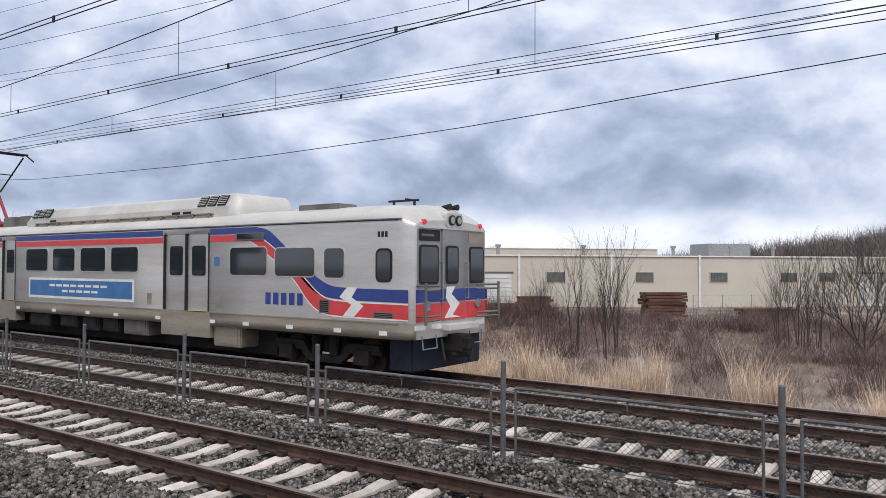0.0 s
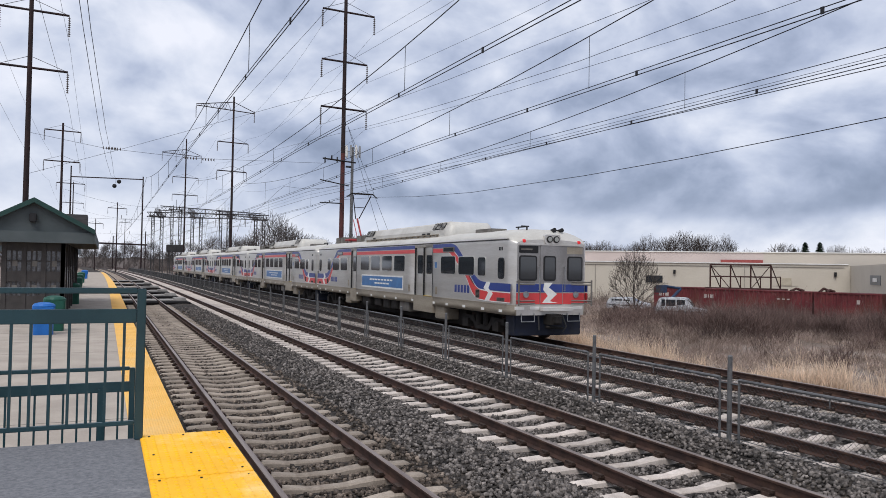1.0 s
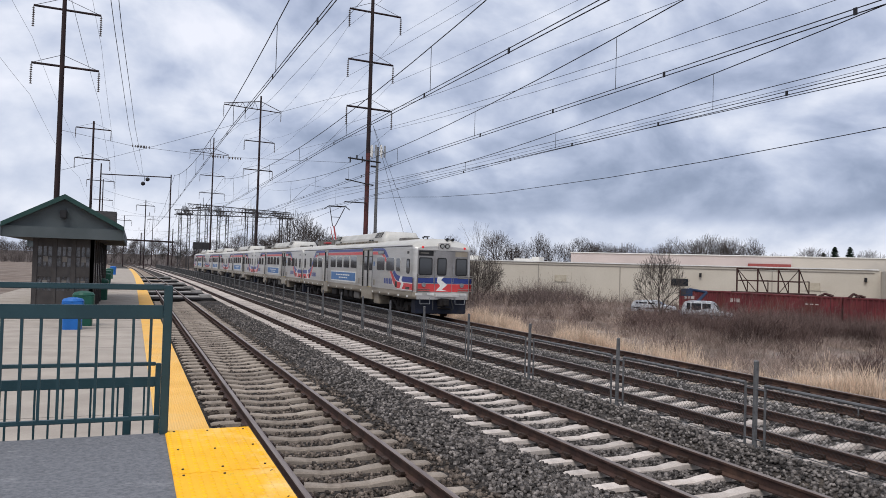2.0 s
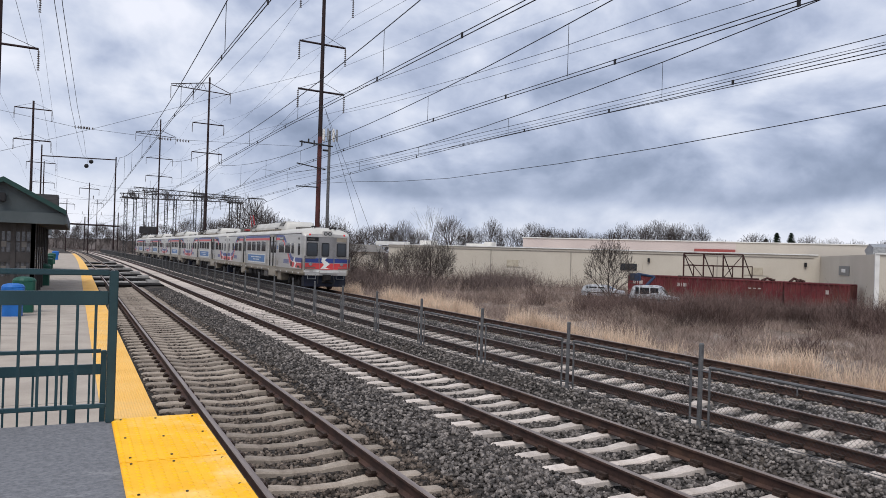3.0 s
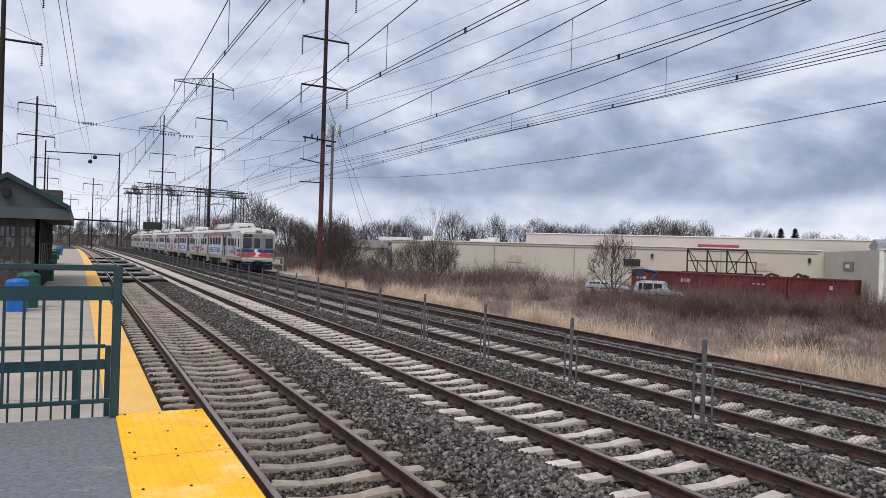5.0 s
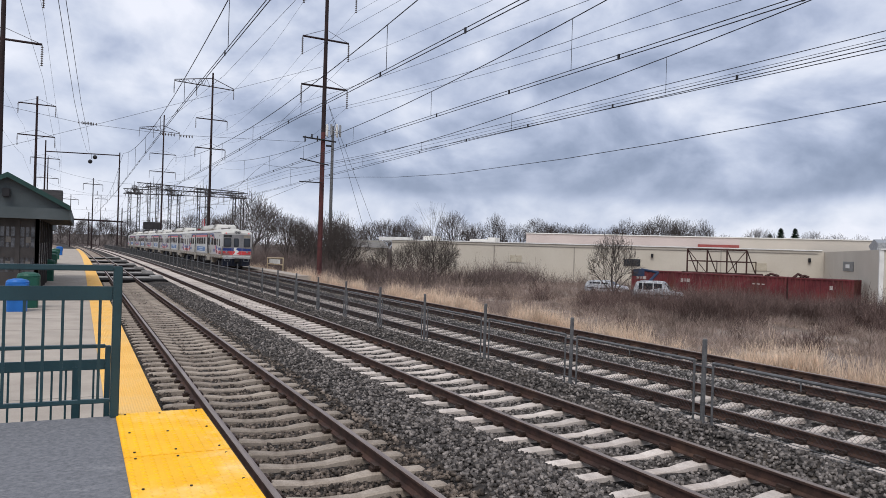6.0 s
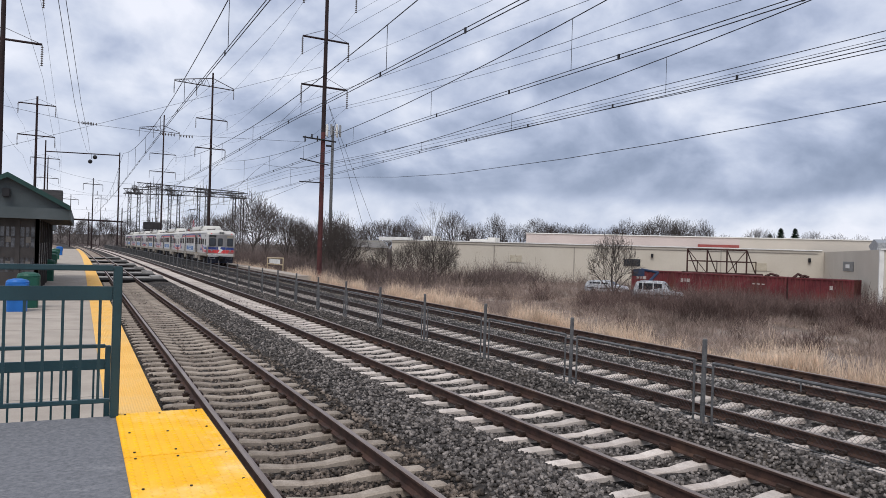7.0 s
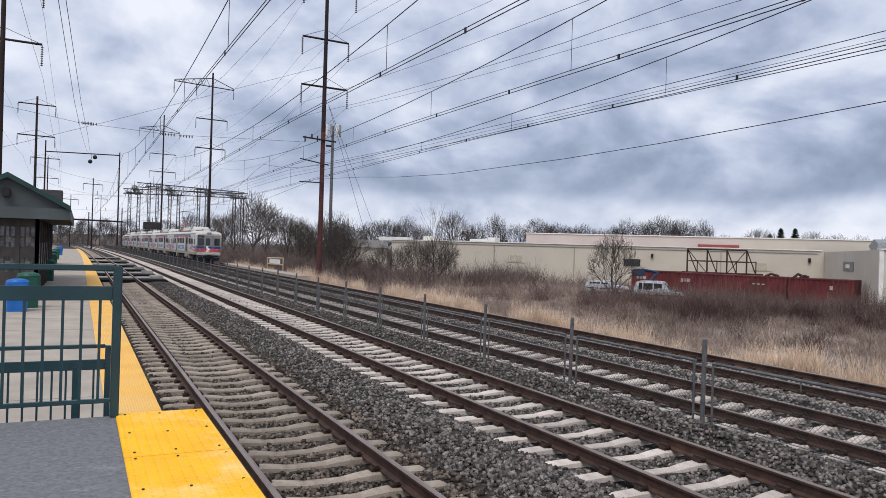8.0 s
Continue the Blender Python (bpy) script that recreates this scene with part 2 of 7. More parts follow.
def rods_part(name, rods, material, parent=None, label="", n=8):
    bm = bmesh.new()
    for rod in rods:
        bm_rod(bm, *rod, n=n)
    return part(name, bm, material, parent, label)


def soup(name, verts, faces, material, label, category, kind="stuff", smooth=False):
    """One mesh from arrays of corners and faces of equal size."""
    me = bpy.data.meshes.new(name)
    verts, faces = np.asarray(verts, dtype=np.float32), np.asarray(faces, dtype=np.int32)
    k = faces.shape[1]
    me.vertices.add(len(verts))
    me.vertices.foreach_set("co", verts.ravel())
    me.loops.add(faces.size)
    me.loops.foreach_set("vertex_index", faces.ravel())
    me.polygons.add(len(faces))
    me.polygons.foreach_set("loop_start", np.arange(0, faces.size, k, dtype=np.int32))
    me.polygons.foreach_set("loop_total", np.full(len(faces), k, dtype=np.int32))
    me.update(calc_edges=True)
    me.materials.append(material)
    return tagged(new(name, me), label, category, "", kind)


def swing(y):
    """How far the line has curved to the left at y."""
    return -8.4e-5 * max(0.0, y - 60.0) ** 2


# ---- ground ----
CENTRES = (2.56, 6.61, 10.25, 13.72)


def ground_height(x, y):
    """Ballast crests between the tracks, the shoulder beyond them and the lower field."""
    x = x - swing(min(y, 400))
    if x < -0.9:
        return -0.75
    if x < 15.6:
        d = min(abs(x - c) for c in CENTRES)
        crest = 0.11 if 7.5 < x < 9.4 else 0.07
        if x < 1.3 or x > 15.0:
            crest = -0.05
        low = -0.2 if x > 12.2 else (-0.258 if x < 4.2 else -0.255)
        if x > 12.2:
            crest -= 0.05
        rise = -0.22 if x < 12.2 else low
        return low + (rise + crest + 0.027 - low) * min(1.0, max(0.0, (d - 1.0) / 0.65))
    return -0.27 - 1.55 * min(1.0, max(0.0, (x - 15.8) / 7.0)) ** 0.8


def build_ground():
    xs = [-900, -300, -80, -20, -8, -2, -0.9] + [0.2 + 0.28 * i for i in range(56)] + [16.2, 16.9, 17.6, 18.5, 19.6, 21, 23, 26, 30, 36, 45, 60, 80, 110, 150, 250, 500, 1500, 4000]
    ys = [-1500, -400, -100, -30, -15] + [-8 + 0.7 * i for i in range(70)] + list(range(42, 60, 2)) + list(range(60, 200, 8)) + list(range(200, 420, 20)) + [520, 700, 1200, 2500, 4500]
    bm = bmesh.new()
    grid = []
    for y in ys:
        row = []
        for x in xs:
            sx = x + swing(min(y, 400)) if -30 < x < 200 else x
            z = ground_height(sx, y)
            if 20 < x < 300:
                z += 0.18 * noise.noise((x * 0.13, y * 0.13, 2.0))
            elif 0 < x <= 20:
                z += 0.025 * noise.noise((x * 1.9, y * 1.9, 5.0))
            row.append(bm.verts.new((sx, y, z)))
        grid.append(row)
    for i in range(len(ys) - 1):
        for j in range(len(xs) - 1):
            f = bm.faces.new((grid[i][j], grid[i][j + 1], grid[i + 1][j + 1], grid[i + 1][j]))
            f.smooth = True
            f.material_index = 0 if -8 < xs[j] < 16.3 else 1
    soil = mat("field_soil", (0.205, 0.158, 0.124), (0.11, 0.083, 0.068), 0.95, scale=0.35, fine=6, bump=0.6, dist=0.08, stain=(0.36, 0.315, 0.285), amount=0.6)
    tagged(part("ground", bm, [M_BALLAST, soil]), "ballast bed darkened as shade between stones, beside a dry brown field", "ground", kind="structure")


build_ground()

# ---- tracks ----
TRACKS = [(2.56, M_TIE_OLD, "near"), (6.61, M_TIE, "second"), (10.25, M_TIE, "third"), (13.72, M_TIE_OLD, "far")]
TIE_STEP = 0.64
TRACK_YS = [-14, -8, -2, 4, 10, 16, 22, 30, 40, 50, 60, 75, 90, 110, 130, 150, 175, 200, 230, 260, 300, 350, 420]
RAIL_PROFILE = [(-0.07, -0.17), (0.07, -0.17), (0.07, -0.155), (0.012, -0.135), (0.009, -0.045), (0.036, -0.034), (0.036, -0.008),
                (0.026, 0.0), (-0.026, 0.0), (-0.036, -0.008), (-0.036, -0.034), (-0.009, -0.045), (-0.012, -0.135), (-0.07, -0.155)]


def sweep(bm, profile, x0, ys, z0=0.0):
    rings = [[bm.verts.new((x0 + swing(y) + px, y, z0 + pz)) for px, pz in profile] for y in ys]
    n = len(profile)
    for a, b in zip(rings, rings[1:]):
        for i in range(n):
            j = (i + 1) % n
            f = bm.faces.new((a[i], a[j], b[j], b[i]))
            if n == len(RAIL_PROFILE) and i in (6, 7, 8):
                f.material_index = 1
    bm.faces.new(rings[0][::-1]), bm.faces.new(rings[-1])


def tie_mesh(material, name):
    """A concrete tie: raised seats under the rails, a dipped waist and chamfered sides."""
    st = [(-1.28, -0.20, 0.11), (-1.23, -0.18, 0.122), (-0.95, -0.172, 0.125), (-0.55, -0.172, 0.125), (-0.40, -0.186, 0.118), (-0.22, -0.212, 0.105), (0.22, -0.212, 0.105),
          (0.40, -0.186, 0.118), (0.55, -0.172, 0.125), (0.95, -0.172, 0.125), (1.23, -0.18, 0.122), (1.28, -0.20, 0.11)]
    bm = bmesh.new()
    rings = []
    for x, z, w in st:
        w *= 0.86
        rings.append([bm.verts.new(p) for p in ((x, -w, -0.34), (x, -w + 0.012, z - 0.02), (x, -w + 0.035, z), (x, w - 0.035, z), (x, w - 0.012, z - 0.02), (x, w, -0.34))])
    for a, b in zip(rings, rings[1:]):
        for i in range(5):
            bm.faces.new((a[i], b[i], b[i + 1], a[i + 1]))
    bm.faces.new(rings[0]), bm.faces.new(rings[-1][::-1])
    return mesh_of(name, bm, material)


def build_tracks():
    for k, (xc, material, word) in enumerate(TRACKS):
        track = tagged(new("railway_track"), "rusty steel rails on concrete ties in dark ballast", "railway track", "parallel tracks", "structure")
        for s in (-0.7525, 0.7525):
            bm = bmesh.new()
            sweep(bm, RAIL_PROFILE, xc + s, TRACK_YS)
            part("rail", bm, [M_RAIL, M_RAILHEAD], track, "rusty steel rail with a worn head")
        me = tie_mesh(material, "tie")
        rest_v, rest_f = [], []
        base_v = [tuple(v.co) for v in me.vertices]
        polys = [tuple(p.vertices) for p in me.polygons if len(p.vertices) == 4]
        rng = random.Random(k)
        for i in range(-14, 460):
            y = i * TIE_STEP + 0.21 * k
            if i < 200:
                ob = new("tie", me)
                ob.parent = track
                ob.matrix_basis = pose(xc + swing(y) + rng.uniform(-0.02, 0.02), y + rng.uniform(-0.02, 0.02), rng.uniform(-0.006, 0.004), 0, 0, rng.uniform(-0.5, 0.5))
            else:
                o = len(rest_v)
                rest_v += [(x + xc + swing(y), yy + y, z) for x, yy, z in base_v]
                rest_f += [tuple(q + o for q in f) for f in polys]
        far = soup("far_ties", rest_v, rest_f, material, "", "")
        far.parent = track
        bm = bmesh.new()
        for i in range(0, 110):
            y = i * TIE_STEP + 0.21 * k
            for s in (-0.7525, 0.7525):
                for e in (-1, 1):
                    x = xc + s + e * 0.11
                    bm_box(bm, x - 0.055, y - 0.06, -0.175, x + 0.055, y + 0.06, -0.13)
                    bm_box(bm, x - 0.026, y - 0.085, -0.135, x + 0.026, y + 0.085, -0.098)
        clips = part("rail_clips", bm, M_CLIP, track, "dark steel rail clips")
        clips["kind"] = "stuff"


build_tracks()


# ---- platforms ----
def build_platforms():
    low = tagged(new("station_platform"), "long pale concrete platform with a worn yellow edge strip", "platform", kind="structure")
    ys = [5.95, 20, 40, 60, 75, 90, 110, 130, 150, 180]
    bm = bmesh.new()
    sweep(bm, [(-7.0, -0.8), (0.98, -0.8), (0.98, -0.02), (1.04, -0.02), (1.04, 0.17), (-7.0, 0.17)], 0, ys)
    part("platform_slab", bm, M_CONC, low)
    bm = bmesh.new()
    sweep(bm, [(0.365, 0.172), (0.365, 0.182), (1.045, 0.182), (1.045, 0.172)], 0, ys)
    # ribs along the strip
    for i in range(19):
        x = 0.38 + i * 0.035
        sweep(bm, [(x, 0.182), (x + 0.006, 0.188), (x + 0.014, 0.188), (x + 0.02, 0.182)], 0, ys[:4])
    part("tactile_strip", bm, M_YELLOW_OLD, low, "worn yellow ribbed warning strip")
    bm = bmesh.new()
    for y in range(9, 70, 3):
        bm_box(bm, -6.9, y, 0.1695, 0.36, y + 0.02, 0.1725)
    part("joint_lines", bm, mat("joint_filler", (0.20, 0.18, 0.16), None, 0.9), low)
    high = tagged(new("raised_boarding_platform"), "grey coated raised boarding platform with bright yellow studded edge", "platform", kind="structure")
    bm = bmesh.new()
    bm_box(bm, -3.2, -4.0, -0.8, 0.80, 5.90, 1.19)
    part("deck", bm, M_DECK, high, bevel=0.01)
    bm = bmesh.new()
    for i in range(8):
        y1 = 5.915 - i * 1.22
        bm_box(bm, 0.262, y1 - 1.212, 1.10, 0.868, y1, 1.2)
    part("tactile_tile", bm, M_YELLOW, high, "bright yellow studded warning tiles", bevel=0.004)
    # studs
    base = [(math.cos(i * math.tau / 8), math.sin(i * math.tau / 8)) for i in range(8)]
    v, f4, n = [], [], 0
    for iy in range(90):
        for ix in range(10):
            x, y = 0.285 + ix * 0.0605, 5.88 - iy * 0.0605
            o = len(v)
            v += [(x + 0.015 * c, y + 0.015 * s, 1.2) for c, s in base] + [(x + 0.010 * c, y + 0.010 * s, 1.2055) for c, s in base]
            f4 += [(o + i, o + (i + 1) % 8, o + 8 + (i + 1) % 8, o + 8 + i) for i in range(8)]
            f4 += [(o + 8, o + 9, o + 10, o + 11), (o + 8, o + 11, o + 12, o + 15), (o + 12, o + 13, o + 14, o + 15)]
    studs = soup("studs", v, f4, M_YELLOW, "", "")
    studs.parent = high
    # dark bolts and worn spots on the tiles
    bm = bmesh.new()
    for i in range(8):
        y1 = 5.915 - i * 1.22
        for dx, dy in ((0.05, 0.06), (0.30, 0.06), (0.55, 0.06), (0.05, 0.6), (0.3, 0.62), (0.55, 0.6), (0.05, 1.15), (0.3, 1.15), (0.55, 1.15)):
            dx, dy = dx + 0.012 * math.sin(i * 5 + dx * 40), dy + 0.03 * math.sin(i * 7 + dx * 23 + dy * 31)
            bm_rod(bm, (0.262 + dx, y1 - dy, 1.199), (0.262 + dx, y1 - dy, 1.206), 0.0075, n=10)
    part("bolts", bm, M_CLIP, high, "dark bolt heads")


build_platforms()


# ---- overhead line ----
def wire_pts(x, z, y0, y1, step, sag=0.0):
    n = max(2, int((y1 - y0) / step))
    out = []
    for i in range(n + 1):
        y = y0 + (y1 - y0) * i / n
        u = i / n
        out.append((x + swing(y), y, z - 4 * sag * u * (1 - u)))
    return out


def curve_obj(name, runs, r, material, parent=None, label=""):
    cu = bpy.data.curves.new(name, "CURVE")
    cu.dimensions, cu.bevel_depth, cu.bevel_resolution = "3D", r, 1
    for pts in runs:
        s = cu.splines.new("POLY")
        s.points.add(len(pts) - 1)
        for p, q in zip(s.points, pts):
            p.co = (*q, 1)
    cu.materials.append(material)
    ob = new(name, cu)
    ob.parent = parent
    if label:
        ob["label"] = label
    return ob


HANGER_START = [-14.4, -14.4, -16.85, -15.2]
POLE_YS = [-66.0, -1.0, 64.7, 128.5, 194.0, 258.0, 322.0]
# sideways offset of each line's wires from the track, and how far its messenger hangs lower
WIRE_SHIFT, WIRE_LOW = (0.28, 0.0, 0.08, 0.1), (-0.02, 0.0, 0.02, 0.27)


def contact_z(y):
    """The contact wire dips a little towards the platform."""
    return 6.82 - 0.011 * min(22.0, max(0.0, 26.0 - y))


def build_catenary():
    for k, (xc, _, _) in enumerate(TRACKS):
        xc += WIRE_SHIFT[k]
        cat = tagged(new("overhead_line"), "dark overhead contact wire hung from a sagging messenger wire", "overhead line", "overhead lines")
        mess, hang = [], []

        def mess_z(y):
            a = max(q for q in POLE_YS[:-1] if q <= y)
            b = min(q for q in POLE_YS if q > a)
            u = (y - a) / (b - a)
            return 9.3 - 7.0 * u * (1 - u) - WIRE_LOW[k] * min(1.0, 8 * u * (1 - u))
        y = POLE_YS[0]
        while y < POLE_YS[-1]:
            mess.append((xc + swing(y), y, mess_z(y)))
            y += 3.25
        y = HANGER_START[k]
        while y < 300:
            a = max(q for q in POLE_YS if q <= y)
            b = min(q for q in POLE_YS if q > y)
            if 0.08 < (y - a) / (b - a) < 0.92:
                y -= 1.0 if k == 3 and 0 < y < 10 else 0.0
                hang.append([(xc + swing(y), y, mess_z(y)), (xc + swing(y), y, contact_z(y) + 0.06)])
            y += 7.9
        ys = [POLE_YS[0] + 4.0 * i for i in range(97)]
        curve_obj("messenger_wire", [mess], 0.012, M_WIRE, cat)
        curve_obj("contact_wire", [[(xc + swing(y), y, contact_z(y)) for y in ys]], 0.010, M_WIRE, cat)
        curve_obj("auxiliary_wire", [[(xc + swing(y), y, contact_z(y) + 0.085) for y in ys]], 0.009, M_WIRE, cat)
        for q in hang:
            rods_part("hanger_wire", [(q[0], q[1], 0.008)], M_WIRE, cat, n=4)
        bm = bmesh.new()
        bm_box(bm, -0.012, -0.03, -0.015, 0.012, 0.03, 0.10)
        clamp = mesh_of("wire_clamp", bm, M_WIRE)
        y = -10.0
        while y < 130:
            ob = new("wire_clamp", clamp)
            ob.parent = cat
            ob.matrix_basis = pose(xc + swing(y), y, contact_z(y))
            y += 4.6


build_catenary()


def insulator(bm, top, length, r=0.11):
    n = int(length / 0.17)
    x, y, z = top
    bm_rod(bm, top, (x, y, z - length), 0.03, n=5)
    for i in range(n):
        zz = z - 0.1 - i * length / n
        bm_rod(bm, (x, y, zz), (x, y, zz - 0.08), r * 0.35, r, n=8)


def catenary_pole(x, y, top, arms, truss=None, base=-1.8, r=0.235, foot=None):
    """A tall brown steel pole with pairs of arms: (height, reach to the left, reach to the right)."""
    pole = tagged(new("catenary_pole"), "tall brown steel catenary pole with cross arms", "utility pole", "poles along the line")
    x += swing(y)
    cut = 12.5 if foot else base
    if foot:
        rods_part("lower_shaft", [((x, y, base), (x, y, cut), r, r * 0.83)], foot, pole, "red brown lower pole shaft", n=12)
    rods_part("shaft", [((x, y, cut), (x, y, top), r * (0.83 if foot else 1.0), r * 0.6)], M_POLE, pole, n=12)
    for z, a, b in arms:
        rods_part("cross_arm", [((x - a, y, z + 0.05), (x + b, y, z - 0.05), 0.09), ((x, y, z + 0.9), (x - a, y, z + 0.05), 0.02), ((x, y, z + 0.9), (x + b, y, z - 0.05), 0.02)], M_POLE, pole)
        for q, zz in ((-a, z), (b, z - 0.1)):
            bm = bmesh.new()
            insulator(bm, (x + q, y, zz), 1.55)
            part("insulator_string", bm, M_INSUL, pole)
    if truss:
        z, a, b = truss
        rods = [((x - a, y, z), (x, y, z + 0.9), 0.07), ((x + b, y, z - 0.5), (x, y, z + 0.9), 0.06), ((x - a, y, z - 0.2), (x + b, y, z - 0.7), 0.08)]
        for i in range(1, 6):
            u = i / 6
            rods.append(((x - a * u, y, z + 0.9 - 0.9 * u), (x - a * u - 0.4, y, z - 0.45 + 0.2 * u), 0.035))
            rods.append(((x - a * u, y, z + 0.9 - 0.9 * u), (x - a * u + 0.5, y, z - 0.45 + 0.2 * u), 0.035))
        rods_part("truss_arm", rods, M_POLE, pole)
        for q in (-a, -a * 0.42, b):
            bm = bmesh.new()
            insulator(bm, (x + q, y, z - 0.3), 1.9)
            part("insulator_string", bm, M_INSUL, pole)
    return pole


def build_poles():
    catenary_pole(19.1, 64.7, 30.2, [(16.5, 2.1, 2.1), (20.7, 2.1, 2.1), (25.2, 2.1, 2.7)], (29.2, 3.2, 2.7), foot=M_POLE_RED)
    catenary_pole(19.35, 128.5, 30.4, [(17.9, 2.5, 2.3), (22.7, 2.5, 2.5)], (28.6, 6.0, 3.4))
    catenary_pole(19.0, 194.0, 33.0, [(19.2, 3.0, 3.0), (23.5, 3.0, 3.0)], (29.5, 5.5, 3.6))
    catenary_pole(-5.6, 64.7, 26.0, [(17.1, 2.1, 2.6), (21.5, 2.1, 2.6)])
    catenary_pole(-6.0, 128.5, 23.6, [(22.4, 2.5, 2.5), (17.7, 2.5, 2.5)])
    catenary_pole(-6.2, 194.0, 24.6, [(20.5, 3.0, 3.0)])
    catenary_pole(-6.2, 258.0, 27.0, [(20.5, 3.0, 3.0)])


build_poles()


# ---- industrial buildings across the field ----
BU, BN = Vector((math.cos(radians(45)), -math.sin(radians(45)), 0)), Vector((math.sin(radians(45)), math.cos(radians(45)), 0))
FIELD = -1.82
M_STUCCO = mat("cream_stucco", (0.535, 0.488, 0.413), (0.485, 0.438, 0.367), 0.9, scale=0.25, fine=6, bump=0.05, stain=(0.45, 0.39, 0.32), amount=0.3)
M_TRIM = mat("white_trim", (0.74, 0.73, 0.70), None, 0.7, scale=1)


def on_plan(u, n, z):
    return BU * u + BN * n + Vector((0, 0, z))


def plan_box(bm, u0, n0, z0, u1, n1, z1):
    vs = [bm.verts.new(on_plan(u, n, z)) for u in (u0, u1) for n in (n0, n1) for z in (z0, z1)]
    for f in ((0, 1, 3, 2), (4, 6, 7, 5), (0, 4, 5, 1), (2, 3, 7, 6), (0, 2, 6, 4), (1, 5, 7, 3)):
        bm.faces.new([vs[i] for i in f])


def plan_part(name, box, material, parent, label=""):
    bm = bmesh.new()
    plan_box(bm, *box)
    return part(name, bm, material, parent, label)


def build_buildings():
    main = tagged(new("warehouse"), "long low cream stucco warehouse with a set back upper storey", "building", "warehouses")
    plan_part("wall", (-47, 110, FIELD - 1, 14.74, 135, 3.75), M_STUCCO, main)
    plan_part("upper_wall", (-29, 126, 3.0, 5.0, 160, 5.7), mat("pinkish_stucco", (0.53, 0.455, 0.43), (0.47, 0.40, 0.38), 0.9, scale=0.2), main, "pinkish upper wall")
    plan_part("upper_wall", (5.003, 126, 3.0, 60, 160, 5.66), mat("grey_beige_stucco", (0.50, 0.455, 0.40), (0.45, 0.41, 0.36), 0.9, scale=0.2), main, "grey beige upper wall")
    plan_part("parapet_cap", (-47.1, 109.85, 3.72, 14.5, 110.4, 3.86), M_TRIM, main)
    plan_part("upper_cap", (-29.1, 125.85, 5.62, 60, 126.4, 5.76), M_TRIM, main)
    wing = tagged(new("warehouse_wing"), "cream stucco warehouse wing with white corner trim and small barred windows", "building", "warehouses")
    plan_part("wall", (14.75, 76, FIELD - 1, 120, 124, 3.6), M_STUCCO, wing)
    plan_part("parapet_cap", (14.65, 75.85, 3.58, 120, 76.4, 3.72), M_TRIM, wing)


build_buildings()


# ---- the train ----
CAR_LEN, CAR_PITCH, CARS = 24.75, 25.3, 5
M_STEEL = mat("brushed_stainless", (0.63, 0.61, 0.58), (0.53, 0.51, 0.48), 0.40, 0.68, scale=0.9, fine=14, bump=0.04, stretch=(1, 0.25, 2.5), stain=(0.34, 0.29, 0.235), amount=0.42)
M_SILL = mat("dirty_stainless", (0.43, 0.378, 0.305), (0.31, 0.268, 0.21), 0.5, 0.5, scale=1.2, fine=20, bump=0.06, stretch=(1, 0.3, 2), stain=(0.22, 0.18, 0.14), amount=0.5)
M_ROOF = mat("roof_paint", (0.56, 0.545, 0.51), (0.47, 0.455, 0.42), 0.6, 0.25, scale=0.8, fine=16, bump=0.05, stain=(0.38, 0.34, 0.29), amount=0.45)
M_BLUE = mat("livery_blue", (0.030, 0.055, 0.235), (0.024, 0.045, 0.20), 0.35, bump=0.02, spec=0.45)
M_RED = mat("livery_red", (0.62, 0.058, 0.060), (0.54, 0.048, 0.052), 0.35, bump=0.02, spec=0.45)
M_WHITE = mat("white_film", (0.78, 0.77, 0.74), None, 0.45, bump=0.02)
M_MASK = mat("cab_end_steel", (0.33, 0.32, 0.315), (0.25, 0.24, 0.235), 0.36, 0.6, scale=1.5, fine=20, bump=0.04, stain=(0.20, 0.18, 0.165), amount=0.4)
M_EDGE = mat("bright_window_edge", (0.62, 0.61, 0.59), None, 0.4, 0.5, bump=0)
M_RUBBER = mat("black_rubber", (0.022, 0.022, 0.024), None, 0.6, bump=0.05)
M_GLASS = glass_mat("window_glass", (0.022, 0.026, 0.031))
M_UNDER = mat("underframe_grime", (0.032, 0.028, 0.026), (0.015, 0.014, 0.014), 0.8, 0.2, scale=3, fine=30, bump=0.2, stain=(0.07, 0.055, 0.045), amount=0.4)
M_BOXGREY = mat("equipment_grey", (0.20, 0.187, 0.17), (0.14, 0.13, 0.12), 0.65, 0.3, scale=2, stain=(0.12, 0.10, 0.085), amount=0.5)
M_BANNER = mat("banner_blue", (0.070, 0.185, 0.40), None, 0.4, bump=0.02)
M_PANTO = mat("pantograph_red", (0.30, 0.035, 0.04), None, 0.5, bump=0.05)


def lamp_mat(name, colour, power):
    m = mat(name, colour, colour, 0.2, bump=0)
    p = m.node_tree.nodes["Principled BSDF"]
    p.inputs["Emission Color"].default_value, p.inputs["Emission Strength"].default_value = (*colour, 1), power
    return m


M_REDLAMP = lamp_mat("red_marker_lamp", (0.65, 0.03, 0.035), 0.25)
HALF = 1.52
SECTION = [(0.93, 0.0), (1.10, 0.0), (1.27, 0.0), (3.30, 0.0), (3.42, 0.004), (3.52, 0.03), (3.62, 0.12), (3.71, 0.30), (3.79, 0.58), (3.845, 0.95), (3.87, 1.30)]


def rounded(a0, b0, a1, b1, r, n=4):
    pts = []
    for cx, cy, start in ((a1 - r, b1 - r, 0), (a0 + r, b1 - r, 90), (a0 + r, b0 + r, 180), (a1 - r, b0 + r, 270)):
        for i in range(n + 1):
            t = radians(start + 90 * i / n)
            pts.append((cx + r * math.cos(t), cy + r * math.sin(t)))
    return pts


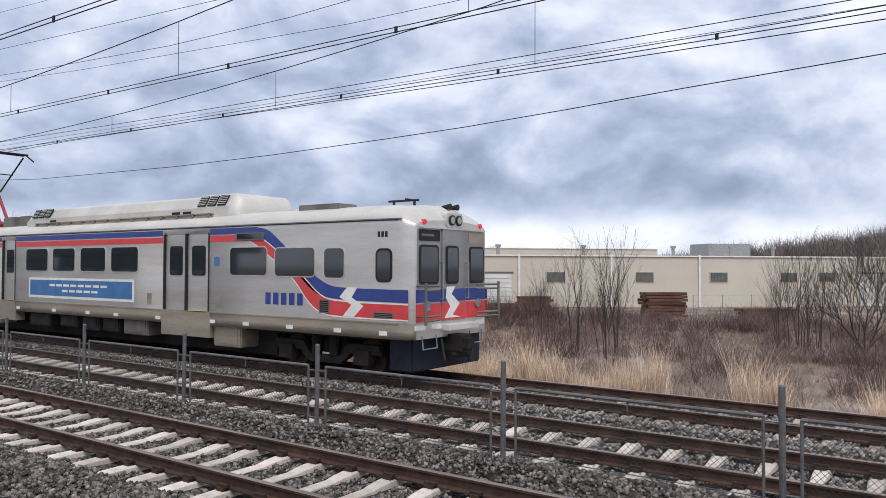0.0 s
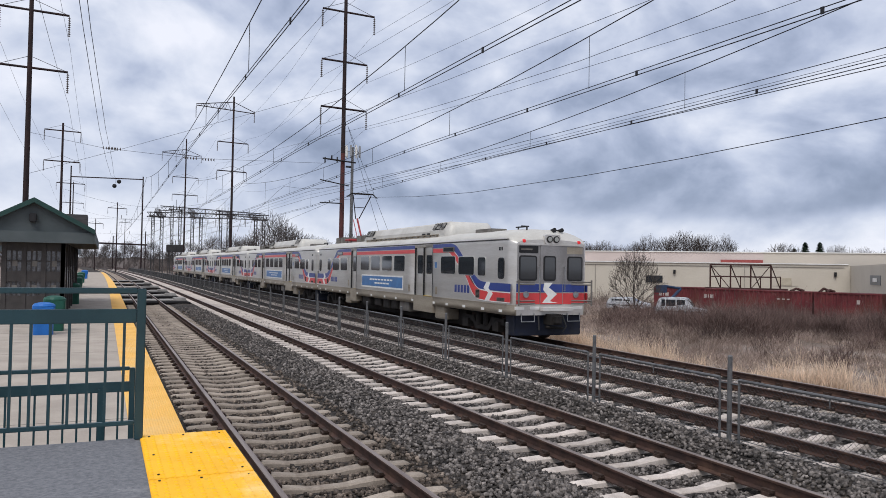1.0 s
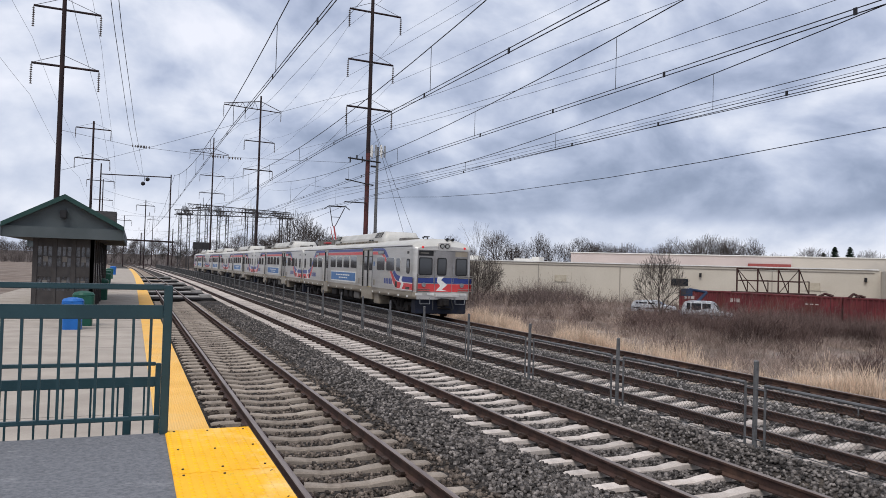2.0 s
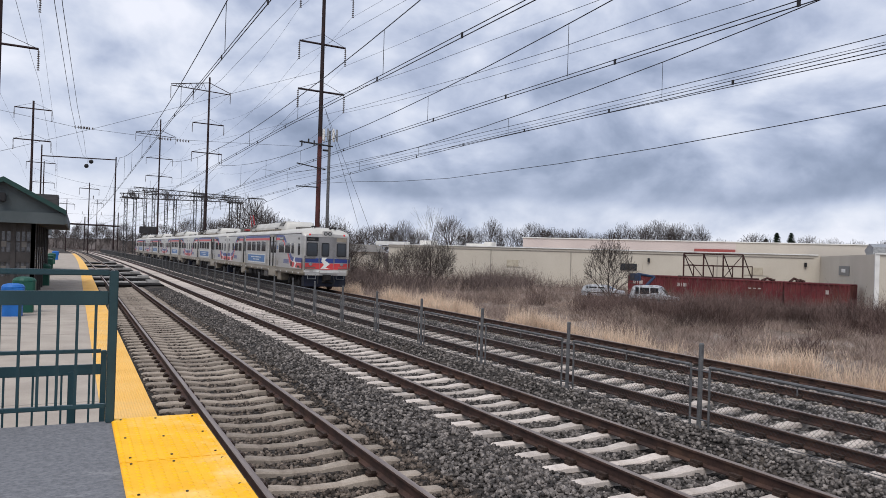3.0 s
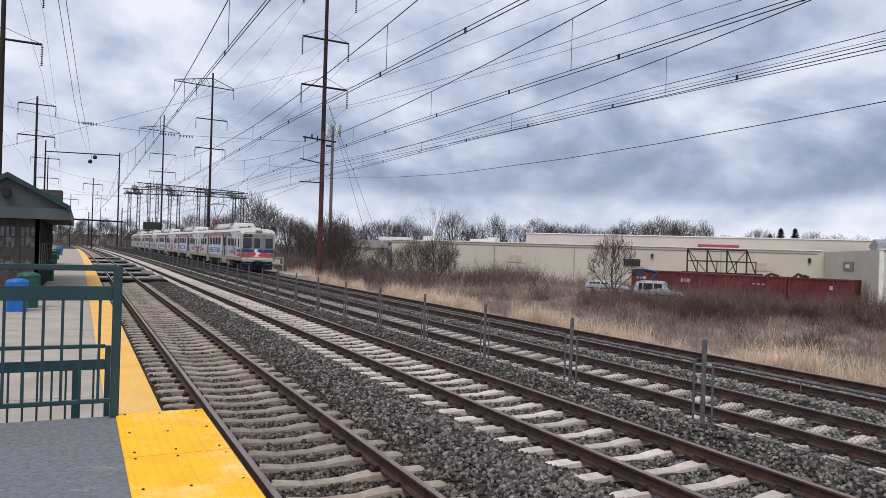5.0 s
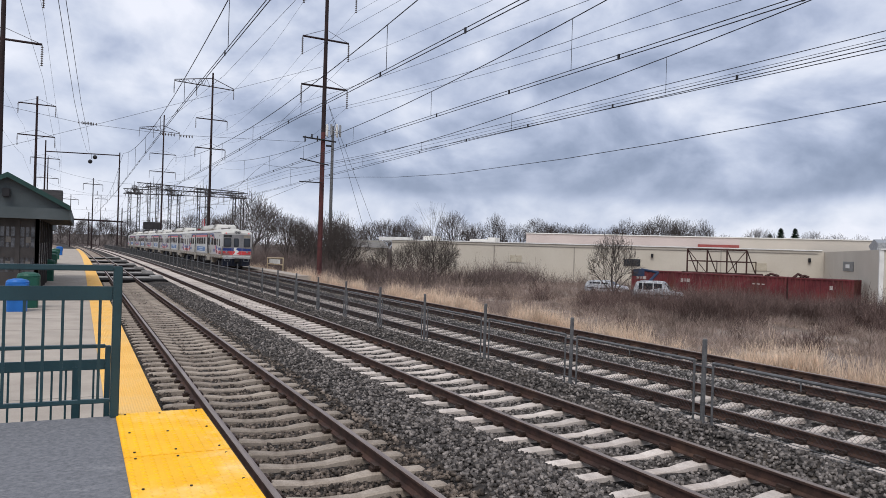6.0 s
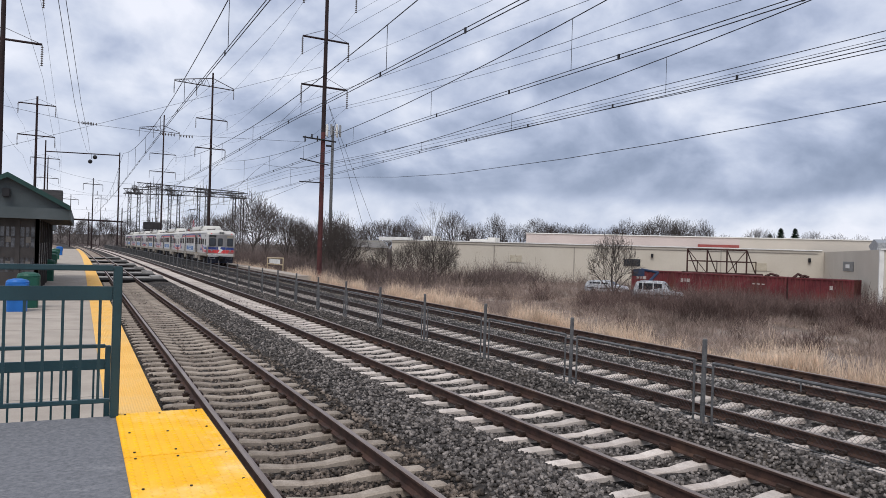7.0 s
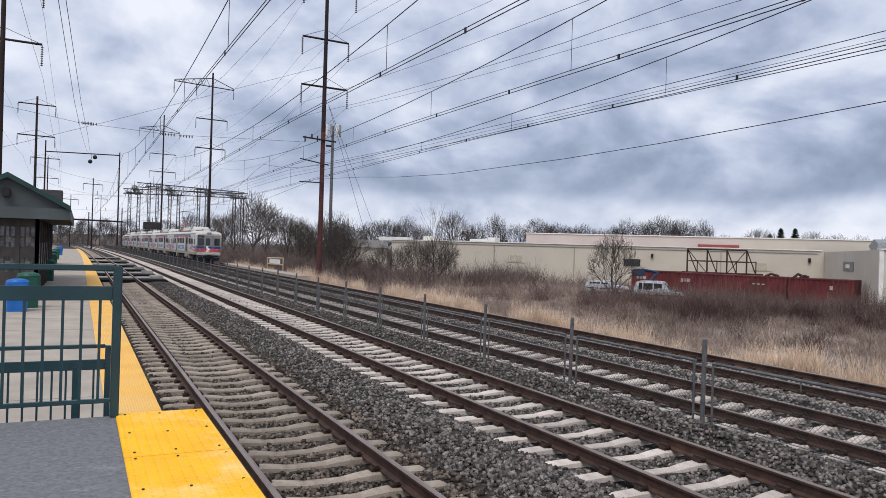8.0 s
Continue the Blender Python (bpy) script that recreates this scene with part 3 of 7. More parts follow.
def on_side(name, pts, side, out0, out1, material, parent, label=""):
    """A plate on the car's side: its outline along the car and in height, from out0 to out1 beyond the side."""
    bm = bmesh.new()
    bm_prism(bm, pts, "x", side * (HALF + out0), side * (HALF + out1))
    return part(name, bm, material, parent, label)


def on_end(name, pts, out0, out1, material, parent, label=""):
    bm = bmesh.new()
    bm_prism(bm, pts, "y", -out0, -out1)
    return part(name, bm, material, parent, label)


DOORS = [(6.52, 8.48), (16.72, 17.68)]


def car_section(y):
    """Half outline of the body at y: rounded cab corners and a roof that falls to the ends, pockets at the doors."""
    e = min(y, CAR_LEN - y)
    tuck = 0.20 * max(0.0, 1 - e / 0.32) ** 2
    drop = 0.40 * max(0.0, 1 - e / 0.75) ** 2
    pocket = any(a < y < b for a, b in DOORS)
    out = []
    for z, inset in SECTION:
        x = HALF - inset - tuck
        if pocket and 1.1 < z < 3.35:
            x -= 0.085
        zz = z - drop * max(0.0, (z - 3.25) / 0.62)
        out.append((max(x, 0.02), zz))
    return out


def car_body(car):
    ys = [0.0, 0.03, 0.08, 0.15, 0.24, 0.34, 0.5, 1.2]
    for a, b in DOORS:
        ys += [a, a + 0.004, b - 0.004, b]
    ys += [3.5, 5.0, 10, 12, 14, 19, 21, 23] + [CAR_LEN - q for q in (0.0, 0.03, 0.08, 0.15, 0.24, 0.34, 0.5, 1.2)]
    bm = bmesh.new()
    rings = []
    for y in sorted(ys):
        half = car_section(y)
        pts = [(-x, z) for x, z in half] + [(x, z) for x, z in reversed(half)]
        rings.append([bm.verts.new((x, y, z)) for x, z in pts])
    n = len(rings[0])
    m = len(SECTION)
    for a, b in zip(rings, rings[1:]):
        for i in range(n):
            j = (i + 1) % n
            f = bm.faces.new((a[i], a[j], b[j], b[i]))
            f.smooth = abs(a[0].co.y - b[0].co.y) > 0.01
            k = min(i, n - 2 - i)
            f.material_index = 1 if k < 2 else (2 if k >= 5 else 0)
    bm.faces.new(rings[0][::-1]), bm.faces.new(rings[-1])
    part("body", bm, [M_STEEL, M_SILL, M_ROOF], car, "stainless steel car body with a pale roof")


def eased(pts):
    """The same line with its corners rounded off."""
    for _ in range(2):
        out = [pts[0]]
        for (a, b), (c, d) in zip(pts, pts[1:]):
            out += [(a * 0.75 + c * 0.25, b * 0.75 + d * 0.25), (a * 0.25 + c * 0.75, b * 0.25 + d * 0.75)]
        pts = out + [pts[-1]]
    return pts


def car_sides(car):
    W = [(0.49, 0.94, 2.12, 2.84), (1.83, 2.47, 2.18, 2.88), (2.73, 4.08, 2.2, 2.9), (4.33, 5.71, 2.21, 2.93), (9.64, 11.01, 2.26, 3.0),
         (11.29, 12.67, 2.26, 3.0), (12.97, 14.3, 2.26, 3.0), (14.59, 16.0, 2.26, 3.0), (18.35, 19.65, 2.2, 2.92), (19.95, 21.25, 2.2, 2.92), (21.7, 22.4, 2.2, 2.9), (23.8, 24.26, 2.12, 2.84)]
    blue = [(0.06, 1.97), (2.0, 1.98), (2.4, 2.06), (2.85, 2.3), (3.95, 3.08), (4.3, 3.33), (4.75, 3.40)]
    blue_in = [(4.85, 3.25), (4.55, 3.16), (3.2, 2.2), (2.75, 1.85), (2.25, 1.72), (0.06, 1.70)]
    red = [(0.06, 1.67), (2.15, 1.68), (2.62, 1.82), (3.1, 2.22), (4.45, 3.12), (4.9, 3.22)]
    red_in = [(5.0, 3.06), (4.75, 2.98), (3.45, 2.2), (2.95, 1.62), (2.6, 1.42), (2.2, 1.34), (0.06, 1.34)]

    def flip(pts):
        return [(CAR_LEN - s, z) for s, z in pts]
    for side in (-1, 1):
        for s0, s1, z0, z1 in W:
            cab = s1 - s0 < 0.6
            w = on_side("window", rounded(s0, z0, s1, z1, 0.13), side, -0.01, 0.012, M_RUBBER if cab else M_EDGE, car, "dark window in a black rubber seal" if cab else "dark window in a bright metal edge")
            q = 0.05 if cab else 0.025
            on_side("pane", rounded(s0 + q, z0 + q, s1 - q, z1 - q, 0.1), side, 0.0, 0.016, M_GLASS, w)
        for line, back, mt, word in ((blue, blue_in, M_BLUE, "blue livery band"), (red, red_in, M_RED, "red livery band")):
            line, back = eased(line), eased(back)
            # the bands run past the door openings in separate plates
            on_side("livery_band", [p for p in line] + [(6.5, line[-1][1]), (6.5, back[0][1])] + back, side, 0.0, 0.005, mt, car, word)
            on_side("livery_band", [(8.5, back[0][1]), (8.5, line[-1][1]), (16.7, line[-1][1]), (16.7, back[0][1])], side, 0.0, 0.005, mt, car, word)
            on_side("livery_band", flip(line) + [(17.7, line[-1][1]), (17.7, back[0][1])] + flip(back), side, 0.0, 0.005, mt, car, word)
        on_side("roof_seam", [(0.35, 3.425), (CAR_LEN - 0.35, 3.425), (CAR_LEN - 0.35, 3.445), (0.35, 3.445)], side, -0.01, 0.010, M_RUBBER, car, "dark seam under the roof")
        for src in (red, red_in[::-1]):
            edge = eased(src)
            for f in (lambda q: q, flip):
                bm = bmesh.new()
                for (a, b), (c, d) in zip(edge, edge[1:]):
                    m = 0.014 / max(1e-6, math.hypot(c - a, d - b))
                    ex, ez = -(d - b) * m, (c - a) * m
                    bm_prism(bm, f([(a - ex, b - ez), (c - ex, d - ez), (c + ex, d + ez), (a + ex, b + ez)]), "x", side * (HALF + 0.003), side * (HALF + 0.0065))
                part("edge_line", bm, M_WHITE, car, "thin white line beside the bands")
        # white lightning mark on the lower band, plain shape
        for f in (lambda q: q, flip):
            on_side("emblem", f([(1.75, 2.0), (1.98, 1.78), (1.62, 1.62), (1.88, 1.36), (1.55, 1.36), (1.28, 1.60), (1.62, 1.78), (1.45, 2.0)]), side, 0.006, 0.010, M_WHITE, car, "white angular emblem")
            for i in range(5):
                on_side("lettering_bar", f([(3.13 + i * 0.27, 1.55), (3.31 + i * 0.27, 1.55), (3.31 + i * 0.27, 1.83), (3.13 + i * 0.27, 1.83)]), side, 0.0, 0.005, M_BLUE, car, "blue lettering bar")
            for i in range(3):
                on_side("number_bar", f([(0.62 + i * 0.1, 3.08), (0.69 + i * 0.1, 3.08), (0.69 + i * 0.1, 3.2), (0.62 + i * 0.1, 3.2)]), side, 0.0, 0.004, M_RUBBER, car, "dark number bar")
            v = on_side("vent_grille", f(rounded(2.28, 1.41, 2.6, 1.71, 0.03)), side, 0.0, 0.012, M_BOXGREY, car, "grey vent grille")
            for i in range(6):
                on_side("slat", f([(2.31, 1.44 + i * 0.044), (2.57, 1.44 + i * 0.044), (2.57, 1.465 + i * 0.044), (2.31, 1.465 + i * 0.044)]), side, 0.012, 0.018, M_UNDER, v)
            v = on_side("vent_grille", f(rounded(0.44, 1.36, 1.0, 1.49, 0.02)), side, 0.0, 0.012, M_BOXGREY, car, "pale vent grille")
            for i in range(3):
                on_side("slat", f([(0.48, 1.385 + i * 0.035), (0.96, 1.385 + i * 0.035), (0.96, 1.402 + i * 0.035), (0.48, 1.402 + i * 0.035)]), side, 0.012, 0.016, M_UNDER, v)
            d = on_side("destination_sign", f(rounded(4.44, 3.08, 5.48, 3.27, 0.05)), side, 0.006, 0.03, M_BOXGREY, car, "grey destination sign box")
            on_side("sign_glass", f(rounded(4.5, 3.11, 5.42, 3.24, 0.03)), side, 0.03, 0.033, M_GLASS, d)
        b = on_side("banner", [(9.84, 1.42), (15.78, 1.42), (15.78, 2.06), (9.84, 2.06)], side, 0.0, 0.006, M_WHITE, car, "blue advertising banner with a white border")
        on_side("banner_field", [(9.92, 1.5), (15.7, 1.5), (15.7, 1.99), (9.92, 1.99)], side, 0.006, 0.010, M_BANNER, b, "blue banner field")
        for z, a, c in ((1.83, 11.2, 14.6), (1.66, 11.7, 14.1)):
            n = int((c - a) / 0.42)
            for i in range(n):
                on_side("lettering_bar", [(a + i * 0.42, z - 0.035), (a + i * 0.42 + 0.33, z - 0.035), (a + i * 0.42 + 0.33, z + 0.035), (a + i * 0.42, z + 0.035)], side, 0.010, 0.013, M_WHITE, b)
        for s in (0.73, 2.04, 3.56, 5.09, 6.39, 8.7, 10.73, 12.24, 14.2, 16.5, 18.2, 19.7, 21.2, 22.7, 24.0):
            on_side("reflector", [(s - 0.11, 1.0), (s + 0.11, 1.0), (s + 0.11, 1.09), (s - 0.11, 1.09)], side, 0.0, 0.006, M_WHITE, car, "white square reflector")
        on_side("sill_rail", [(0.3, 1.255), (CAR_LEN - 0.3, 1.255), (CAR_LEN - 0.3, 1.285), (0.3, 1.285)], side, 0.0, 0.015, M_SILL, car)
        on_side("gutter", [(0.25, 3.445), (CAR_LEN - 0.25, 3.445), (CAR_LEN - 0.25, 3.47), (0.25, 3.47)], side, -0.02, 0.012, M_BOXGREY, car)
        for s in (9.1, 6.15, 18.1):
            on_side("access_panel", rounded(s - 0.1, 1.4, s + 0.1, 1.7, 0.02), side, 0.0, 0.008, M_SILL, car)
        on_side("notice", [(6.12, 2.45), (6.32, 2.45), (6.32, 2.68), (6.12, 2.68)], side, 0.0, 0.005, M_BANNER, car, "small blue notice")
        # doors: leaves stand in pockets
        for a, c in DOORS:
            leaves = [(a + 0.05, (a + c) / 2 - 0.03), ((a + c) / 2 + 0.03, c - 0.05)] if c - a > 1.2 else [(a + 0.06, c - 0.06)]
            for s0, s1 in leaves:
                leaf = on_side("door_leaf", rounded(s0, 1.29, s1, 3.27, 0.03), side, -0.085, -0.055, M_STEEL, car, "stainless sliding door leaf")
                w = on_side("door_window", rounded(s0 + 0.17, 2.2, s1 - 0.17, 2.98, 0.08), side, -0.06, -0.045, M_RUBBER, leaf)
                on_side("pane", rounded(s0 + 0.2, 2.23, s1 - 0.2, 2.95, 0.06), side, -0.05, -0.042, M_GLASS, leaf)
            bm = bmesh.new()
            x0, x1 = sorted((side * (HALF - 0.085), side * (HALF + 0.005)))
            for q in [a] + [(a + c) / 2 - 0.02] * (c - a > 1.2) + [c - 0.05]:
                bm_box(bm, x0, q, 1.28, x1 - 0.02 if side > 0 else x1, q + 0.05, 3.3)
            part("door_seal", bm, M_RUBBER, car, "black door edge seals")
            on_side("door_step", [(a - 0.05, 0.62), (c + 0.05, 0.62), (c + 0.05, 1.26), (a - 0.05, 1.26)], side, -0.3, 0.012, M_SILL, car, "stainless step well panel")
            on_side("threshold", [(a + 0.1, 1.265), ((a + c) / 2, 1.265), ((a + c) / 2, 1.29), (a + 0.1, 1.29)], side, -0.09, 0.015, mat("threshold_yellow", (0.6, 0.42, 0.05), None, 0.6), car, "yellow threshold edge")


def car_end(car):
    """The cab end with its door, three windows, lamps, gates and pilot."""
    on_end("livery_band", [(-1.33, 1.70), (1.33, 1.70), (1.33, 1.97), (-1.33, 1.97)], -0.02, 0.012, M_BLUE, car, "blue livery band")
    on_end("livery_band", [(-1.33, 1.30), (1.33, 1.30), (1.33, 1.67), (-1.33, 1.67)], -0.02, 0.012, M_RED, car, "red livery band")
    on_end("end_mask", rounded(-1.31, 1.99, 1.31, 3.26, 0.06), -0.02, 0.006, M_MASK, car, "grey steel cab end panel")
    door = on_end("end_door", rounded(-0.44, 1.28, 0.46, 3.27, 0.04), -0.02, 0.03, M_MASK, car, "grey steel end door")
    on_end("door_band", [(-0.42, 1.70), (0.44, 1.70), (0.44, 1.97), (-0.42, 1.97)], 0.03, 0.034, M_BLUE, door)
    on_end("door_band", [(-0.42, 1.30), (0.44, 1.30), (0.44, 1.67), (-0.42, 1.67)], 0.03, 0.034, M_RED, door)
    for a, b, base, par in ((-1.25, -0.56, 0.0, car), (-0.32, 0.16, 0.03, door), (0.64, 1.25, 0.0, car)):
        w = on_end("window", rounded(a, 2.08, b, 2.92, 0.09), base - 0.01, base + 0.02, M_RUBBER, par, "dark end window in a black seal")
        if par is car:
            on_end("pane", rounded(a + 0.05, 2.13, b - 0.05, 2.87, 0.06), base, base + 0.026, M_GLASS, w)
        else:
            on_end("pane", rounded(a + 0.05, 2.13, b - 0.05, 2.87, 0.06), base, base + 0.026, M_GLASS, door)
    on_end("emblem", [(-0.28, 2.02), (0.05, 2.02), (-0.1, 1.86), (0.22, 1.64), (-0.06, 1.40), (0.26, 1.34), (-0.36, 1.34), (-0.14, 1.58), (-0.32, 1.78)], 0.034, 0.038, M_WHITE, door, "white angular emblem")
    d = on_end("destination_sign", rounded(-1.25, 3.0, -0.52, 3.24, 0.02), -0.02, 0.02, M_RUBBER, car, "dark destination sign")
    on_end("lettering_bar", [(-1.18, 3.1), (-0.75, 3.1), (-0.75, 3.15), (-1.18, 3.15)], 0.02, 0.024, M_BOXGREY, d)
    on_end("end_panel", rounded(0.62, 3.0, 1.25, 3.24, 0.02), -0.02, 0.012, M_SILL, car)
    on_end("hood", [(-1.25, 3.27), (1.25, 3.27), (1.25, 3.31), (-1.25, 3.31)], -0.02, 0.05, M_STEEL, car)
    pod = on_end("headlight_pod", rounded(-0.28, 3.32, 0.34, 3.64, 0.08), -0.45, 0.03, M_STEEL, car, "stainless headlight pod")
    for x in (-0.09, 0.17):
        h = rods_part("headlight", [((x, -0.03, 3.48), (x, -0.06, 3.48), 0.115)], M_RUBBER, pod, "round headlight in a dark ring", n=20)
        rods_part("lens", [((x, -0.06, 3.48), (x, -0.068, 3.48), 0.08)], mat("lamp_glass", (0.35, 0.35, 0.33), None, 0.1, 0.3), pod, n=20)
    for x in (-1.06, 1.1):
        rods_part("marker_lamp", [((x, 0.1, 3.40), (x, -0.03, 3.40), 0.065, 0.055)], M_REDLAMP, car, "lit red marker lamp", n=14)
    for x in (-0.98, 0.98):
        rods_part("ditch_lamp", [((x, 0.0, 1.62), (x, -0.05, 1.62), 0.105)], M_GALV, car, "round lower lamp", n=16)
    # folding gates at both corners
    for k in (-1, 1):
        rods = [((k * 1.42, -0.32, 1.25), (k * 1.42, -0.32, 2.12), 0.03)]
        for z in (1.42, 2.05):
            rods += [((k * 1.42, -0.32, z), (k * 0.72, -0.16, z), 0.022), ((k * 1.42, -0.32, z - 0.09), (k * 0.72, -0.16, z - 0.09), 0.022), ((k * 1.3, 0.02, z), (k * 1.42, -0.32, z), 0.02)]
        gate = rods_part("corner_gate", rods[:1], M_BOXGREY, car, "dark folding corner gate")
        for rod in rods[1:]:
            rods_part("gate_bar", [rod], M_BOXGREY, gate)
        rods_part("grab_rail", [((k * 0.5, -0.09, 1.75), (k * 0.5, -0.09, 2.55), 0.014), ((k * 0.5, 0.02, 1.75), (k * 0.5, -0.09, 1.75), 0.012), ((k * 0.5, 0.02, 2.55), (k * 0.5, -0.09, 2.55), 0.012)], M_GALV, car, "bright grab rail")
        rods_part("stirrup", [((k * 1.15, -0.02, 1.0), (k * 1.15, -0.05, 0.72), 0.014), ((k * 0.65, -0.02, 1.0), (k * 0.65, -0.05, 0.72), 0.014), ((k * 1.15, -0.05, 0.72), (k * 0.65, -0.05, 0.72), 0.014)], M_GALV, car, "bright step stirrup")
    for x in (-1.2, -0.62, 1.08):
        on_end("reflector", [(x - 0.19, 1.12), (x + 0.17, 1.12), (x + 0.17, 1.22), (x - 0.19, 1.22)], 0.0, 0.02, M_WHITE, car, "white square reflector")
    box_part("step_plate", (-0.42, -0.2, 1.07, 0.78, 0.02, 1.2), mat("step_aluminium", (0.66, 0.65, 0.62), None, 0.45, 0.3), car, "pale ribbed step plate", 0.01)
    box_part("pilot", (-1.3, 0.12, 0.24, 1.3, 0.75, 1.0), mat("navy_paint", (0.012, 0.016, 0.032), (0.008, 0.010, 0.018), 0.55, scale=3, stain=(0.05, 0.045, 0.04), amount=0.3), car, "dark navy pilot under the cab", 0.03)
    bm = bmesh.new()
    bm_box(bm, -0.2, -0.34, 0.62, 0.22, 0.2, 0.98)
    bm_box(bm, -0.12, -0.48, 0.68, 0.16, -0.3, 0.9)
    bm_rod(bm, (-0.3, -0.2, 0.55), (0.35, -0.2, 0.5), 0.05)
    part("coupler", bm, M_UNDER, car, "dark steel coupler head", 0.01)
    rods_part("brake_hose", [((0.42, -0.05, 0.95), (0.5, -0.2, 0.55), 0.03), ((0.5, -0.2, 0.55), (0.38, -0.18, 0.38), 0.03), ((-0.5, -0.05, 0.9), (-0.55, -0.18, 0.45), 0.03)], M_RUBBER, car, "black brake hoses")
    rods_part("horn", [((0.45, 0.5, 3.6), (0.45, 0.5, 3.80), 0.03), ((0.28, 0.5, 3.80), (0.62, 0.5, 3.80), 0.04), ((0.30, 0.5, 3.82), (0.30, 0.28, 3.82), 0.035, 0.075), ((0.60, 0.5, 3.82), (0.60, 0.28, 3.82), 0.035, 0.075)], M_RUBBER, car, "black roof horns", n=12)


def car_roof(car, with_panto):
    outline = [(-1.12, 3.70), (-1.09, 4.02), (-0.93, 4.30), (-0.84, 4.36), (0.84, 4.36), (0.93, 4.30), (1.09, 4.02), (1.12, 3.70)]
    bm = bmesh.new()
    rings = []
    for y, f, d in ((6.0, 0.80, 0.42), (6.03, 0.87, 0.27), (6.09, 0.92, 0.14), (6.18, 0.96, 0.05), (6.3, 0.99, 0.0), (6.36, 1.0, 0.0), (7.7, 1.0, 0.0), (7.74, 0.98, 0.03), (11.0, 0.98, 0.03), (16.6, 0.98, 0.03), (17.2, 0.86, 0.22)):
        rings.append([bm.verts.new((x * f, y, z - d * (z - 3.7) / 0.66)) for x, z in outline])
    for a, b in zip(rings, rings[1:]):
        for i in range(7):
            bm.faces.new((a[i], a[i + 1], b[i + 1], b[i])).smooth = a[0].co.y < 6.3
    bm.faces.new(rings[0]), bm.faces.new(rings[-1][::-1])
    part("roof_fairing", bm, M_ROOF, car, "pale roof equipment fairing")
    for k in (-1, 1):
        for s in (6.45, 6.86, 7.27, 15.4, 15.8, 16.2):
            bm = bmesh.new()
            vs = [bm.verts.new((k * x, s + dy, z)) for x, z, dy in ((1.086, 4.04, 0.0), (1.086, 4.04, 0.34), (0.935, 4.305, 0.34), (0.935, 4.305, 0.0))]
            ws = [bm.verts.new(v.co + Vector((k * 0.02, 0, 0.015))) for v in vs]
            for i in range(4):
                j = (i + 1) % 4
                bm.faces.new((vs[i], vs[j], ws[j], ws[i]))
            bm.faces.new(ws), bm.faces.new(vs[::-1])
            plate = part("louvre", bm, M_RUBBER, car, "dark roof louvre")
            bm = bmesh.new()
            for q in range(5):
                g = 0.1 + 0.19 * q
                x, z = 1.086 - 0.151 * g + 0.024, 4.04 + 0.265 * g + 0.018
                bm_rod(bm, (k * x, s + 0.01, z), (k * x, s + 0.33, z), 0.011, n=4)
            part("slats", bm, M_ROOF, plate)
        for s in (7.9, 8.4, 15.0):
            on_side("louvre_small", [(s, 3.86), (s + 0.34, 3.86), (s + 0.34, 3.93), (s, 3.93)], k, -0.50, -0.42, M_RUBBER, car)
        bm = bmesh.new()
        x0, x1 = sorted((k * 1.10, k * 1.17))
        bm_box(bm, x0, 6.9, 3.70, x1, 16.2, 3.76)
        for i in range(14):
            bm_box(bm, x0, 7.0 + i * 0.7, 3.62, x1, 7.06 + i * 0.7, 3.84)
        bm_box(bm, x0, 6.9, 3.82, x1, 16.2, 3.85)
        part("roof_rail", bm, M_SILL, car, "low rail along the roof fairing")
    box_part("roof_hatch", (-0.9, 2.62, 3.78, -0.25, 3.95, 3.93), M_BOXGREY, car, "grey roof hatch", 0.02)
    rods_part("antenna", [((-0.6, 0.5, 3.92), (-0.6, 1.35, 3.92), 0.025), ((-0.6, 0.62, 3.75), (-0.6, 0.62, 3.92), 0.03), ((-0.6, 1.2, 3.75), (-0.6, 1.2, 3.92), 0.03), ((-0.75, 0.75, 3.94), (-0.45, 0.75, 3.94), 0.02)], M_RUBBER, car, "dark roof antenna")
    for a, b in ((17.8, 18.5), (18.8, 19.7), (22.3, 22.9), (23.1, 23.9)):
        box_part("roof_box", (-0.6, a, 3.8, 0.6, b, 4.2), M_BOXGREY, car, "dark roof equipment box", 0.03)
    if not with_panto:
        folded = rods_part("pantograph", [((0.0, 20.4, 4.02), (0.0, 22.0, 4.32), 0.05)], M_UNDER, car, "dark folded pantograph")
        for rod in (((-0.8, 20.4, 4.0), (0.8, 20.4, 4.0), 0.05), ((-0.8, 22.1, 4.34), (0.8, 22.1, 4.34), 0.035), ((-0.8, 21.8, 4.34), (0.8, 21.8, 4.34), 0.035)):
            rods_part("folded_bar", [rod], M_UNDER, folded)
    if with_panto:
        p = rods_part("pantograph", [((0.0, 20.60, 4.05), (0.0, 21.55, 5.3), 0.06)], M_PANTO, car, "red pantograph lower arm")
        for rod in (((-0.8, 20.60, 4.0), (0.8, 20.60, 4.0), 0.06), ((-0.7, 21.50, 4.0), (0.7, 21.50, 4.0), 0.06), ((-0.7, 20.60, 4.0), (-0.7, 21.50, 4.0), 0.05), ((0.7, 20.60, 4.0), (0.7, 21.50, 4.0), 0.05), ((-0.2, 20.75, 4.05), (-0.2, 21.70, 5.25), 0.025)):
            rods_part("base_bar", [rod], M_PANTO, p, "red pantograph base bar")
        for k in (-1, 1):
            bm_ins = bmesh.new()
            insulator(bm_ins, (k * 0.6, 20.70, 4.02), 0.25, 0.09)
            insulator(bm_ins, (k * 0.6, 21.40, 4.02), 0.25, 0.09)
            part("insulator", bm_ins, M_INSUL, p)
